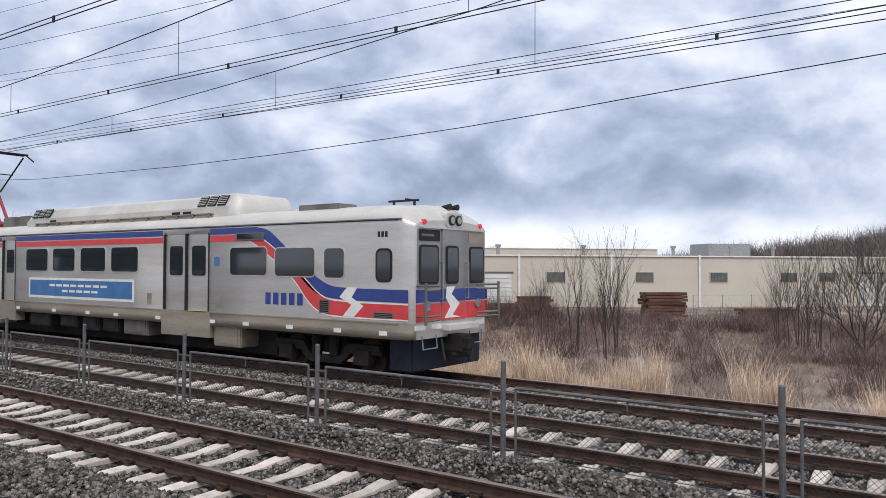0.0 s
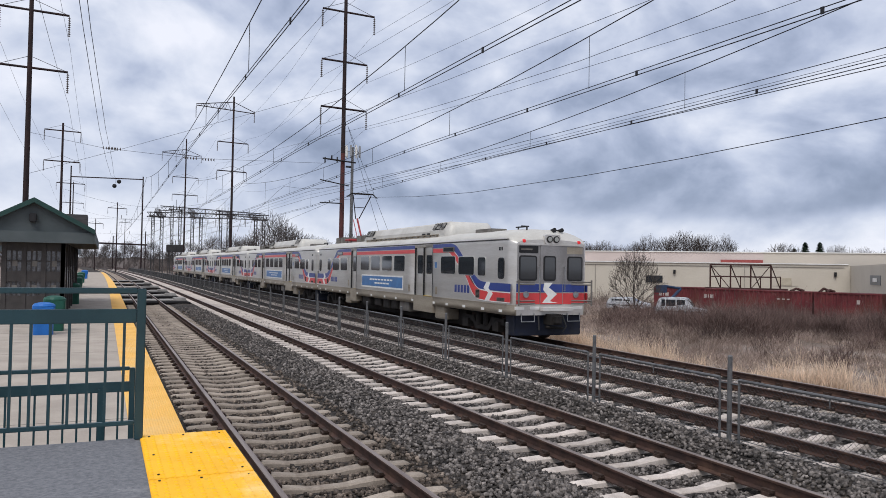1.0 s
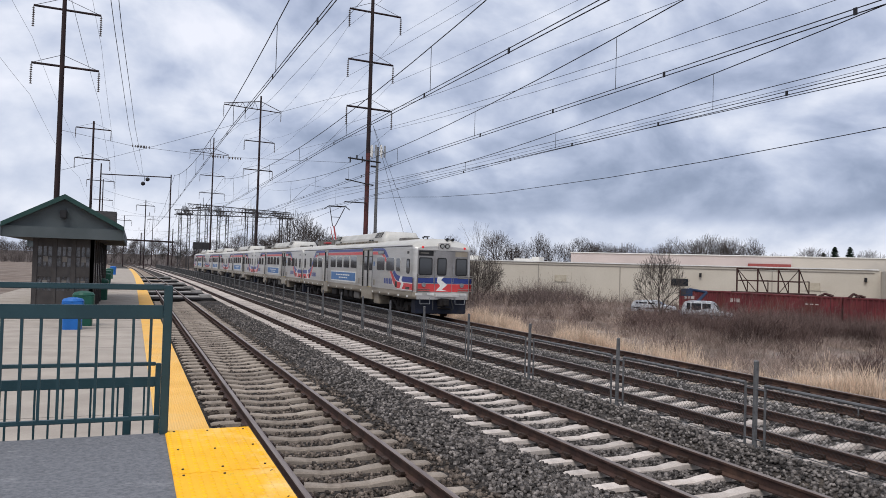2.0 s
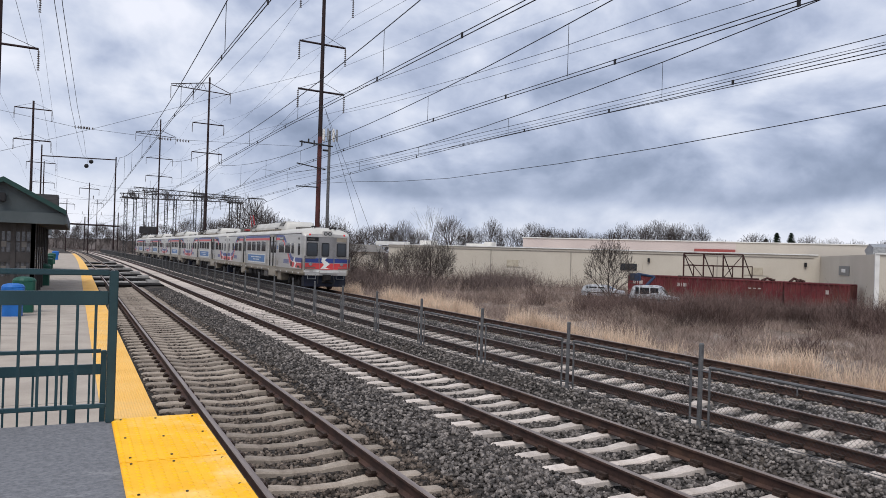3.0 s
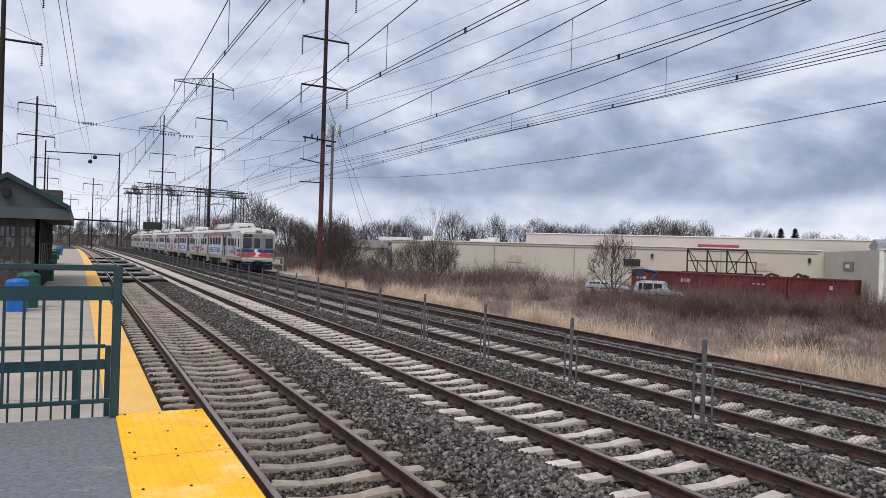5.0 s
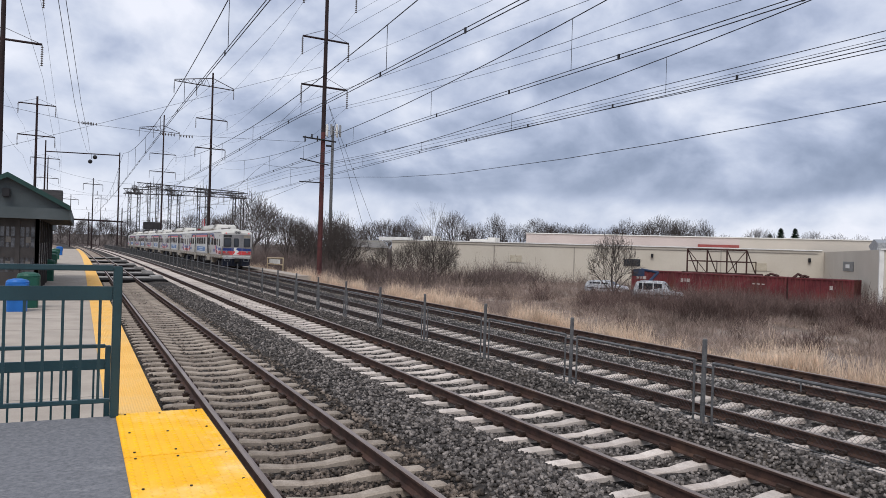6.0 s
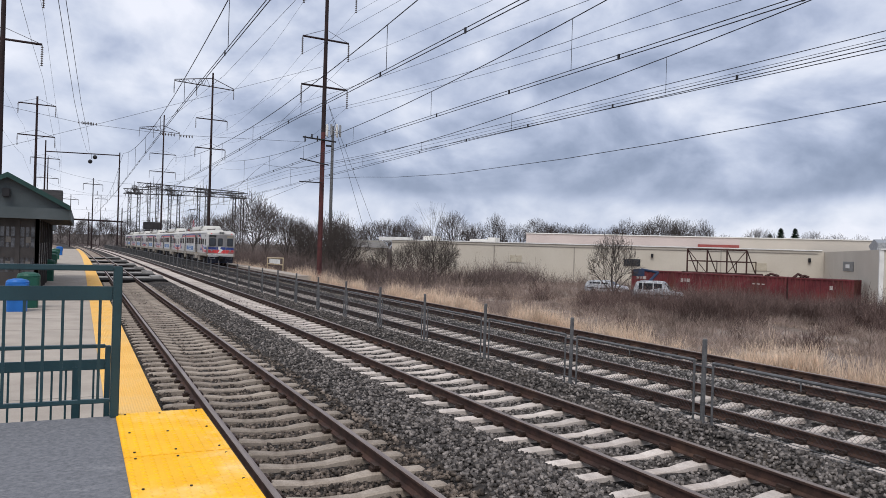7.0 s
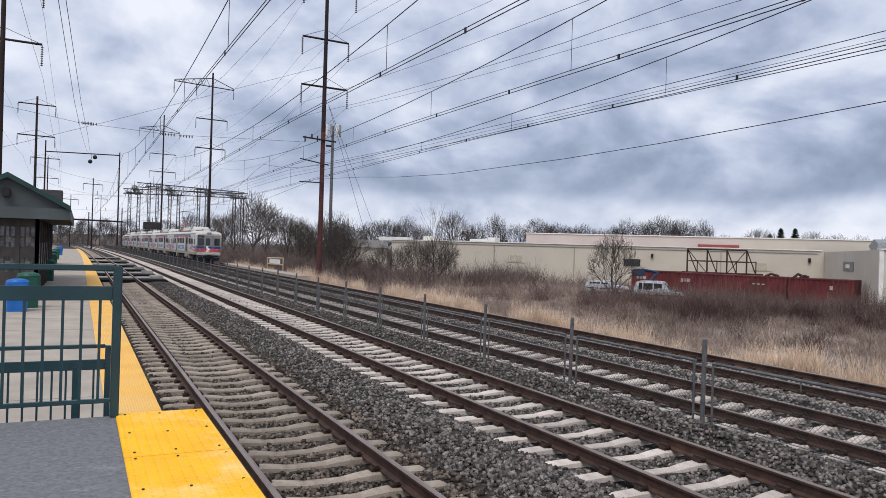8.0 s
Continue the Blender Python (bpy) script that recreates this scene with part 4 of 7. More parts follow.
        rods_part("upper_arm", [((-0.1, 21.55, 5.3), (-0.55, 20.70, 6.62), 0.03), ((0.1, 21.55, 5.3), (0.55, 20.70, 6.62), 0.03), ((-0.35, 21.10, 5.95), (0.35, 21.10, 5.95), 0.02)], M_POLE, p, "grey upper arm")
        rods_part("contact_strip", [((-0.65, 20.55, 6.72), (0.65, 20.55, 6.72), 0.035), ((-0.65, 20.85, 6.72), (0.65, 20.85, 6.72), 0.035), ((0.65, 20.70, 6.72), (0.95, 20.70, 6.5), 0.03), ((-0.65, 20.70, 6.72), (-0.95, 20.70, 6.5), 0.03), ((-0.6, 20.55, 6.72), (-0.6, 20.85, 6.72), 0.02), ((0.6, 20.55, 6.72), (0.6, 20.85, 6.72), 0.02)], M_UNDER, p, "dark contact strips with drooping horns")


def car_under(car):
    box_part("underframe", (-1.25, 0.8, 0.86, 1.25, CAR_LEN - 0.8, 1.0), M_UNDER, car)
    box_part("centre_sill", (-0.85, 4.7, 0.24, 0.85, CAR_LEN - 4.7, 0.9), M_UNDER, car, "dark centre sill and pipework")
    for s0, s1, z0, mt in ((5.4, 6.45, 0.42, M_SILL), (9.3, 10.5, 0.5, M_BOXGREY), (10.75, 11.6, 0.52, M_UNDER), (11.8, 12.7, 0.5, M_UNDER), (13.0, 14.0, 0.55, M_UNDER), (14.6, 15.9, 0.5, M_UNDER), (18.0, 18.9, 0.45, M_SILL)):
        for k in (-1, 1):
            x0, x1 = sorted((k * 0.5, k * 1.42))
            b = box_part("equipment_box", (x0, s0, z0, x1, s1, 1.0), mt, car, "grimy underfloor equipment box", 0.03)
            xo0, xo1 = sorted((k * 1.418, k * 1.432))
            box_part("lid", (xo0, s0 + 0.12, z0 + 0.08, xo1, s1 - 0.12, 0.9), mt, b)
    for i in range(6):
        rods_part("air_tank", [((0.9 if i % 2 else -0.9, 8.6 + i * 0.02 + (7.6 if i > 2 else 0), 0.7), (0.9 if i % 2 else -0.9, 9.0 + (7.8 if i > 2 else 0), 0.7), 0.16)], M_UNDER, car, n=12)
    sets = []
    for c in (2.8, CAR_LEN - 2.8):
        bogie = box_part("truck", (-0.95, c - 0.5, 0.45, 0.95, c + 0.5, 0.8), M_UNDER, car, "grimy truck frame", 0.04)
        for k in (-1, 1):
            bm = bmesh.new()
            bm_prism(bm, [(c - 1.75, 0.5), (c - 1.6, 0.72), (c - 0.7, 0.72), (c - 0.45, 0.42), (c + 0.45, 0.42), (c + 0.7, 0.72), (c + 1.6, 0.72), (c + 1.75, 0.5), (c + 1.4, 0.5), (c + 0.8, 0.5), (c + 0.5, 0.25), (c - 0.5, 0.25), (c - 0.8, 0.5), (c - 1.4, 0.5)], "x", k * 1.0, k * 1.14)
            bm_box(bm, min(k * 1.0, k * 1.24), c - 1.42, 0.28, max(k * 1.0, k * 1.24), c - 0.98, 0.6)
            bm_box(bm, min(k * 1.0, k * 1.24), c + 0.98, 0.28, max(k * 1.0, k * 1.24), c + 1.42, 0.6)
            for d in (-0.28, 0.28):
                bm_rod(bm, (k * 1.1, c + d, 0.42), (k * 1.1, c + d, 0.86), 0.12, n=10)
            part("side_frame", bm, M_UNDER, bogie, "", 0.0)
        for d in (-1.2, 1.2):
            bm = bmesh.new()
            for k in (-1, 1):
                bm_rod(bm, (k * 0.70, 0, 0), (k * 0.84, 0, 0), 0.42, 0.41, n=28)
                bm_rod(bm, (k * 0.66, 0, 0), (k * 0.70, 0, 0), 0.45, 0.45, n=28)
                bm_rod(bm, (k * 0.84, 0, 0), (k * 0.9, 0, 0), 0.13, n=12)
                for j in range(5):
                    t = j * math.tau / 5
                    bm_rod(bm, (k * 0.845, 0.25 * math.cos(t), 0.25 * math.sin(t)), (k * 0.86, 0.25 * math.cos(t), 0.25 * math.sin(t)), 0.05, n=8)
            bm_rod(bm, (-0.7, 0, 0), (0.7, 0, 0), 0.09, n=10)
            ws = new("wheelset", mesh_of("wheelset", bm, M_RAIL))
            ws.parent = car
            ws.matrix_basis = pose(0, c + d, 0.42)
            ws["at"] = c + d
            sets.append(ws)
    return sets


def build_car(with_panto, label):
    car = tagged(new("railcar"), label, "railcar", "cars of the train")
    car_body(car)
    car_sides(car)
    car_end(car)
    car_roof(car, with_panto)
    car_under(car)
    # rubber diaphragm towards the next car
    box_part("diaphragm", (-0.7, CAR_LEN - 0.02, 1.0, 0.7, CAR_LEN + 0.24, 3.4), M_RUBBER, car, "black gangway diaphragm", 0.05)
    return car


def train_y(t):
    return 9.5 + 12.4 * t - 0.262 * t * t


def rail_pose(y):
    """A car whose near end is at y, turned along the line."""
    a, b = y + 3.5, y + CAR_LEN - 3.5
    xa, xb = TRACKS[3][0] + swing(a), TRACKS[3][0] + swing(b)
    turn = math.degrees(math.atan2(-(xb - xa), b - a))
    x = xa - (xb - xa) / (b - a) * 3.5
    return pose(x, y, 0.0, 0, 0, turn)


cars = [build_car(True, "stainless commuter railcar with red and blue bands and a raised pantograph")]
cars.append(build_car(False, "stainless commuter railcar with red and blue bands coupled in the train"))
for i in range(2, CARS):
    cars.append(copy_thing(cars[1], pose(0, 0, 0)))


def motions():
    for i, car in enumerate(cars):
        walk(car, [(0.25 * k, rail_pose(train_y(0.25 * k) + i * CAR_PITCH)) for k in range(33)])
    # the wheels of the two nearest cars roll
    for car in cars[:2]:
        for ws in [o for o in car.children if o.name.startswith("wheelset")]:
            y = ws["at"]
            walk(ws, [(k / 30, pose(0, y, 0.42, -math.degrees((train_y(k / 30) - 9.5) / 0.42))) for k in range(241)])


# ---- ballast stones ----
def build_stones():
    rng = np.random.default_rng(5)
    n = 200000
    r = (3.0 ** 0.62 + rng.random(n) * (46.0 ** 0.62 - 3.0 ** 0.62)) ** (1 / 0.62)
    a = np.radians(rng.uniform(-2, 93, n))
    x, y = r * np.sin(a), r * np.cos(a)
    keep = (x > 1.02) & (x < 16.0)
    for k, c in enumerate(CENTRES):
        near = np.abs(x - c) < 1.30
        f = (y - 0.21 * k) / TIE_STEP
        on_tie = near & (np.abs(f - np.round(f)) * TIE_STEP < 0.14) & (rng.random(n) > 0.02)
        on_rail = (np.abs(np.abs(x - c) - 0.7525) < 0.10)
        keep &= ~on_tie & ~on_rail
    x, y = x[keep], y[keep]
    z = np.array([ground_height(p, q) for p, q in zip(x, y)])
    n = len(x)
    cube = np.array([(i, j, k) for i in (-1, 1) for j in (-1, 1) for k in (-1, 1)], dtype=float)
    quads = np.array([(0, 1, 3, 2), (4, 6, 7, 5), (0, 4, 5, 1), (2, 3, 7, 6), (0, 2, 6, 4), (1, 5, 7, 3)])
    size = rng.uniform(0.011, 0.029, (n, 1, 1)) * rng.uniform(0.6, 1.4, (n, 1, 3))
    v = cube[None] * size * rng.uniform(0.55, 1.15, (n, 8, 3))
    t, p = rng.uniform(0, math.tau, n), rng.uniform(0, math.tau, n)
    ct, st, cp, sp = np.cos(t), np.sin(t), np.cos(p), np.sin(p)
    vx, vy, vz = v[:, :, 0], v[:, :, 1], v[:, :, 2]
    vx, vy = vx * ct[:, None] - vy * st[:, None], vx * st[:, None] + vy * ct[:, None]
    vy, vz = vy * cp[:, None] - vz * sp[:, None], vy * sp[:, None] + vz * cp[:, None]
    out = np.stack([vx + x[:, None], vy + y[:, None], vz + (z + 0.008 + rng.uniform(-0.008, 0.014, n))[:, None]], -1).reshape(-1, 3)
    out = out.reshape(n, 8, 3)
    q8 = np.tile(quads, (n, 1, 1)) + 8 * np.arange(n)[:, None, None]
    for pick, m, word in ((x < 4.0, M_STONE_BROWN, "loose brown crushed stones between weathered ties"), ((x >= 4.0) & (x < 8.9), M_STONE, "loose dark grey crushed stones between the tracks"), (x >= 8.9, M_STONE_PALE, "loose paler crushed stones by the far tracks")):
        soup("ballast_stones", out[pick].reshape(-1, 3), q8[: pick.sum()].reshape(-1, 4), m, word, "ballast")


build_stones()


# ---- fence between the second and third tracks ----
FENCE_X, FENCE_STEP, FENCE_Y0 = 8.6, 3.43, -1.72


def build_fence():
    fence = tagged(new("track_fence"), "low galvanized chain-link fence with taller round posts", "fence", kind="structure")
    bm = bmesh.new()
    bm_rod(bm, (0, 0, -0.25), (0, 0, 1.2), 0.036, n=10)
    bm_rod(bm, (0, 0, 1.2), (0, 0, 1.22), 0.041, 0.025, n=10)
    post = mesh_of("post", bm, M_FENCE)
    bm = bmesh.new()
    a, b, top, low = 0.19, FENCE_STEP - 0.19, 0.87, 0.0
    for q in (a, b):
        bm_rod(bm, (0, q, -0.12), (0, q, top), 0.018, n=8)
    bm_rod(bm, (0, a, top), (0, b, top), 0.024, n=8)
    bm_rod(bm, (0, a, low), (0, b, low), 0.006, n=6)
    for z in (0.06, 0.8):
        bm_rod(bm, (0, 0, z), (0, a, z), 0.012, n=6)
        bm_rod(bm, (0, b, z), (0, FENCE_STEP, z), 0.012, n=6)
    bm_rod(bm, (0, FENCE_STEP / 2, top + 0.0), (0, FENCE_STEP / 2, top - 0.14), 0.01, n=6)
    frame_me = mesh_of("panel_frame", bm, M_FENCE)
    v, f = [], []
    pitch, r, hgt = 0.052, 0.0034, top - low
    for sgn in (1, -1):
        q = a - hgt
        while q < b:
            y0, z0, y1, z1 = q, low, q + hgt, top
            if y0 < a:
                z0 += a - y0
                y0 = a
            if y1 > b:
                z1 -= y1 - b
                y1 = b
            if y1 > y0:
                if sgn < 0:
                    z0, z1 = top + low - z0, top + low - z1
                for dx, dz in ((r, 0), (0, r)):
                    o = len(v)
                    v += [(-dx, y0, z0 - dz), (dx, y0, z0 + dz), (dx, y1, z1 + dz), (-dx, y1, z1 - dz)]
                    f.append((o, o + 1, o + 2, o + 3))
            q += pitch * 1.414
    mesh_ob = soup("chain_link", v, f, M_LINK, "", "")
    link = mesh_ob.data
    bpy.data.objects.remove(mesh_ob)
    for i in range(68):
        y = FENCE_Y0 + i * FENCE_STEP
        lean = 1.2 * noise.noise((i * 1.7, 0.3, 0.0))
        turn = math.degrees(math.atan2(-(swing(y + FENCE_STEP) - swing(y)), FENCE_STEP))
        for nm, me, m in (("post", post, pose(FENCE_X + swing(y), y, 0, 0, lean, turn)), ("panel_frame", frame_me, pose(FENCE_X + swing(y), y, 0, 0, 0, turn)), ("chain_link", link, pose(FENCE_X + swing(y), y, 0, 0, 0, turn))):
            ob = new(nm, me)
            ob.parent = fence
            ob.matrix_basis = m


build_fence()


# ---- boarding platform railing ----
def build_railing():
    rail = tagged(new("platform_railing"), "dark green painted steel railing with thin upright bars", "railing", "railings")
    x1, x0, y = 0.25, -3.1, 5.86
    box_part("post", (x1 - 0.03, y - 0.03, 1.19, x1 + 0.03, y + 0.03, 2.27), M_GREEN, rail, "", 0.006)
    box_part("post", (x0, y - 0.03, 1.19, x0 + 0.06, y + 0.03, 2.27), M_GREEN, rail, "", 0.006)
    box_part("top_rail", (x0, y - 0.026, 2.235, x1 - 0.03, y + 0.026, 2.275), M_GREEN, rail, "", 0.006)
    box_part("wide_band", (x0, y - 0.012, 2.025, x1 - 0.03, y + 0.012, 2.125), M_GREEN, rail, "", 0.004)
    box_part("bottom_rail", (x0, y - 0.02, 1.295, x1 - 0.03, y + 0.02, 1.325), M_GREEN, rail, "", 0.005)
    bm = bmesh.new()
    bm_box(bm, -0.0095, -0.0095, 1.325, 0.0095, 0.0095, 2.03)
    bar = mesh_of("bar", bm, M_GREEN)
    for i in range(28):
        ob = new("bar", bar)
        ob.parent = rail
        ob.matrix_basis = pose(0.14 - 0.118 * i, y, 0)
    ramp = tagged(new("ramp_railing"), "dark green painted ramp railing beyond the boarding platform", "railing", "railings")
    x1, y = 0.235, 6.9
    box_part("post", (x1 - 0.022, y - 0.022, 0.17, x1 + 0.022, y + 0.022, 1.57), M_GREEN, ramp, "", 0.005)
    box_part("top_rail", (x0, y - 0.02, 1.55, x1 - 0.02, y + 0.02, 1.58), M_GREEN, ramp, "", 0.005)
    box_part("wide_band", (x0, y - 0.012, 1.37, x1 - 0.02, y + 0.012, 1.455), M_GREEN, ramp, "", 0.004)
    box_part("bottom_rail", (x0, y - 0.02, 0.28, x1 - 0.02, y + 0.02, 0.31), M_GREEN, ramp, "", 0.004)
    for q in (0.0, -1.25, -2.5):
        box_part("post", (q - 0.03, y - 0.02, 0.17, q + 0.03, y + 0.02, 1.4), M_GREEN, ramp, "", 0.004)
    bm = bmesh.new()
    bm_box(bm, -0.008, -0.008, 0.31, 0.008, 0.008, 1.38)
    bar = mesh_of("bar", bm, M_GREEN)
    for i in range(32):
        ob = new("bar", bar)
        ob.parent = ramp
        ob.matrix_basis = pose(0.13 - 0.103 * i, y, 0)


build_railing()


# ---- station shelter ----
M_SIDING = mat("grey_green_siding", (0.085, 0.10, 0.105), (0.066, 0.08, 0.084), 0.6, scale=1.5, fine=30, bump=0.1)
M_FASCIA = mat("dark_green_fascia", (0.025, 0.062, 0.055), (0.02, 0.05, 0.045), 0.5, scale=2, bump=0.05)
M_SHINGLE = mat("grey_shingles", (0.085, 0.08, 0.08), (0.05, 0.048, 0.05), 0.9, scale=2, fine=20, bump=0.4, stretch=(1, 1, 4))
M_FRAMEW = mat("brown_frame", (0.062, 0.056, 0.054), (0.045, 0.041, 0.04), 0.6, scale=3, bump=0.1)


# pale mottling in the pane colour stands for reflections on dark glass
M_SHGLASS = mat("reflection_mottled_glass", (0.13, 0.135, 0.15), (0.006, 0.007, 0.009), 0.1, scale=3.4, bump=0, spec=0.8)


def build_shelter(y0, y1, ridge_x, half, ridge_z, eave_z, wall_half, word):
    s = tagged(new("station_shelter"), word, "station building", "station buildings")
    for k in (-1, 1):
        bm = bmesh.new()
        e = ridge_x + k * half
        pts = [(ridge_x, ridge_z), (e, eave_z + 0.1), (e, eave_z - 0.02), (ridge_x, ridge_z - 0.14)]
        bm_prism(bm, pts, "y", y0 - 0.35, y1)
        part("roof_slope", bm, M_SHINGLE, s, "grey shingled roof slope")
        bm = bmesh.new()
        bm_prism(bm, [(ridge_x, ridge_z + 0.03), (e + k * 0.03, eave_z + 0.13), (e + k * 0.03, eave_z - 0.06), (ridge_x, ridge_z - 0.17)], "y", y0 - 0.42, y0 - 0.352)
        part("rake_board", bm, M_FASCIA, s, "dark green rake board")
        box_part("eave_fascia", (min(e, e + k * 0.06), y0 - 0.35, eave_z - 0.42, max(e, e + k * 0.06), y1, eave_z + 0.02), M_SIDING, s)
    bm = bmesh.new()
    bm_prism(bm, [(ridge_x - half, eave_z), (ridge_x + half, eave_z), (ridge_x, ridge_z - 0.12)], "y", y0 - 0.12, y0)
    part("gable", bm, M_SIDING, s, "grey green gable siding")
    box_part("gable_band", (ridge_x - half, y0 - 0.3, eave_z - 0.44, ridge_x + half, y0 - 0.02, eave_z + 0.0), M_SIDING, s, "wide grey green band under the gable")
    box_part("soffit", (ridge_x - half + 0.01, y0 - 0.02, eave_z - 0.42, ridge_x + half - 0.01, y1, eave_z - 0.36), mat("soffit_boards", (0.06, 0.055, 0.05), None, 0.8), s)
    lamp = box_part("gable_lamp", (ridge_x - 0.16, y0 - 0.42, ridge_z - 0.95, ridge_x + 0.1, y0 - 0.16, ridge_z - 0.6), M_RUBBER, s, "square dark gable lantern", 0.03)
    box_part("bracket", (ridge_x - 0.08, y0 - 0.2, ridge_z - 0.72, ridge_x + 0.02, y0 - 0.1, ridge_z - 0.62), M_RUBBER, lamp)
    top = eave_z - 0.42
    # front wall: posts, rails and gridded windows
    a, b = ridge_x - wall_half, ridge_x + wall_half
    n = 3
    for i in range(n + 1):
        x = a + (b - a) * i / n
        box_part("wall_post", (x - 0.09, y0 + 0.35, 0.17, x + 0.09, y0 + 0.55, top), M_FRAMEW, s, "", 0.01)
    for z0, z1 in ((0.17, 1.05), (1.62, 2.03), (top - 0.35, top)):
        box_part("wall_rail", (a, y0 + 0.39, z0, b, y0 + 0.51, z1), M_FRAMEW, s)
    for i in range(n):
        xa, xb = a + (b - a) * i / n + 0.09, a + (b - a) * (i + 1) / n - 0.09
        for z0, z1 in ((1.05, 1.62), (2.03, top - 0.35)):
            p = box_part("window_pane", (xa, y0 + 0.44, z0, xb, y0 + 0.46, z1), M_SHGLASS, s)
            for j in range(1, 3):
                x = xa + (xb - xa) * j / 3
                box_part("muntin", (x - 0.03, y0 + 0.425, z0, x + 0.03, y0 + 0.475, z1), M_FRAMEW, p)
            box_part("muntin", (xa, y0 + 0.42, (z0 + z1) / 2 - 0.03, xb, y0 + 0.48, (z0 + z1) / 2 + 0.03), M_FRAMEW, p)
            box_part("notice", (xa + 0.2, y0 + 0.405, z0 + 0.2, xa + 0.38, y0 + 0.415, z0 + 0.42), M_BOXGREY, s, "grey paper notice")
    # long wall to the platform
    m = int((y1 - y0) / 2.2)
    for i in range(m + 1):
        y = y0 + 0.45 + i * (y1 - y0 - 0.9) / m
        box_part("wall_post", (b - 0.1, y - 0.1, 0.17, b + 0.08, y + 0.1, top), M_FRAMEW, s, "", 0.01)
        if i < m:
            yn = y0 + 0.45 + (i + 1) * (y1 - y0 - 0.9) / m
            box_part("wall_panel", (b - 0.06, y + 0.1, 0.17, b + 0.0, yn - 0.1, 1.0), M_FRAMEW, s)
            box_part("window_pane", (b - 0.04, y + 0.1, 1.0, b - 0.02, yn - 0.1, top - 0.2), M_GLASS, s)
            box_part("poster", (b + 0.002, y + 0.3, 1.1, b + 0.03, yn - 0.5, 2.2), mat("poster_paper", (0.62, 0.60, 0.56), (0.5, 0.48, 0.45), 0.6, scale=5), s, "pale poster panel")
    box_part("back_wall", (a - 0.1, y0 + 0.5, 0.17, a, y1, top), M_FRAMEW, s)
    box_part("inner_floor", (a, y0 + 0.5, 0.172, b - 0.1, y1, 0.19), M_CONC, s)
    box_part("rear_wall", (a, y1 - 0.2, 0.17, b, y1 - 0.05, top), M_FRAMEW, s)


build_shelter(34.0, 50.0, -2.61, 2.18, 4.93, 3.62, 1.05, "grey green station shelter with a gabled roof and gridded windows")
build_shelter(58.0, 74.0, -4.3, 2.3, 4.9, 3.5, 1.2, "second grey station shelter farther down the platform")
box_part("dormer", (-3.2, 46.0, 3.9, -0.95, 48.0, 5.05), M_SHINGLE, bpy.data.objects["station_shelter"], "grey shingled dormer")


def build_bins():
    M_BIN = mat("bin_green", (0.018, 0.085, 0.06), (0.013, 0.065, 0.045), 0.45, scale=4)
    M_BINBLUE = mat("bin_blue", (0.02, 0.13, 0.42), None, 0.45, scale=4)

    def one(x, y, w, h, m, lid, word):
        b = tagged(new("litter_bin"), word, "litter bin", "bins along the platform")
        b.matrix_basis = pose(x, y, 0.17)
        bm = bmesh.new()
        bm_prism(bm, rounded(-w * 0.44, -w * 0.44, w * 0.44, w * 0.44, 0.08), "z", 0.0, h * 0.55)
        bm_prism(bm, rounded(-w * 0.5, -w * 0.5, w * 0.5, w * 0.5, 0.09), "z", h * 0.55, h * 0.86)
        part("bin_body", bm, m, b)
        bm = bmesh.new()
        rings = []
        for q, z in ((0.52, 0.86), (0.52, 0.9), (0.44, 0.96), (0.2, 1.0)):
            rings.append([bm.verts.new((w * q * math.cos(t * math.tau / 16), w * q * math.sin(t * math.tau / 16), h * z)) for t in range(16)])
        for p, q in zip(rings, rings[1:]):
            for i in range(16):
                bm.faces.new((p[i], p[(i + 1) % 16], q[(i + 1) % 16], q[i]))
        bm.faces.new(rings[-1]), bm.faces.new(rings[0][::-1])
        part("lid", bm, lid, b)
    one(-1.7, 26.5, 0.62, 1.0, M_BINBLUE, M_BINBLUE, "blue recycling bin on the platform")
    one(-1.48, 27.9, 0.66, 1.15, M_BIN, M_BIN, "dark green litter bin beside a blue one")
    one(-2.45, 112.0, 0.8, 1.15, M_BINBLUE, M_BINBLUE, "blue recycling bin beyond the green ones")
    for x, y in ((-1.55, 45.0), (-1.85, 62.0), (-2.15, 76.0), (-2.3, 90.0)):
        one(x, y, 0.74, 1.15, M_BIN, M_BIN, "dark green litter bin by the shelter")


build_bins()


def build_crossing():
    cr = tagged(new("track_crossing"), "dark timber crossing boards laid across the near track", "crossing", kind="structure")
    top = mat("weathered_board", (0.36, 0.345, 0.33), (0.13, 0.12, 0.112), 0.85, scale=2, fine=30, bump=0.3, stretch=(0.4, 4, 1))
    black = mat("creosote_timber", (0.012, 0.011, 0.011), None, 0.95, scale=3, bump=0.2, spec=0.05)
    for y in (53.2, 61.0, 70.0, 81.0, 94.0, 110.0):
        for x0, x1 in ((1.0, 1.70), (1.92, 3.19), (3.42, 5.1)):
            box_part("board", (x0 + swing(y), y, -0.1, x1 + swing(y), y + 2.0, -0.006), top, cr, "", 0.01)
            box_part("timber", (x0 + swing(y), y - 2.4, -0.3, x1 + swing(y), y - 0.02, -0.05), black, cr, "black creosoted timber")
        box_part("end_block", (4.3 + swing(y), y + 0.2, -0.004, 5.05 + swing(y), y + 1.6, 0.13), top, cr, "", 0.02)


build_crossing()


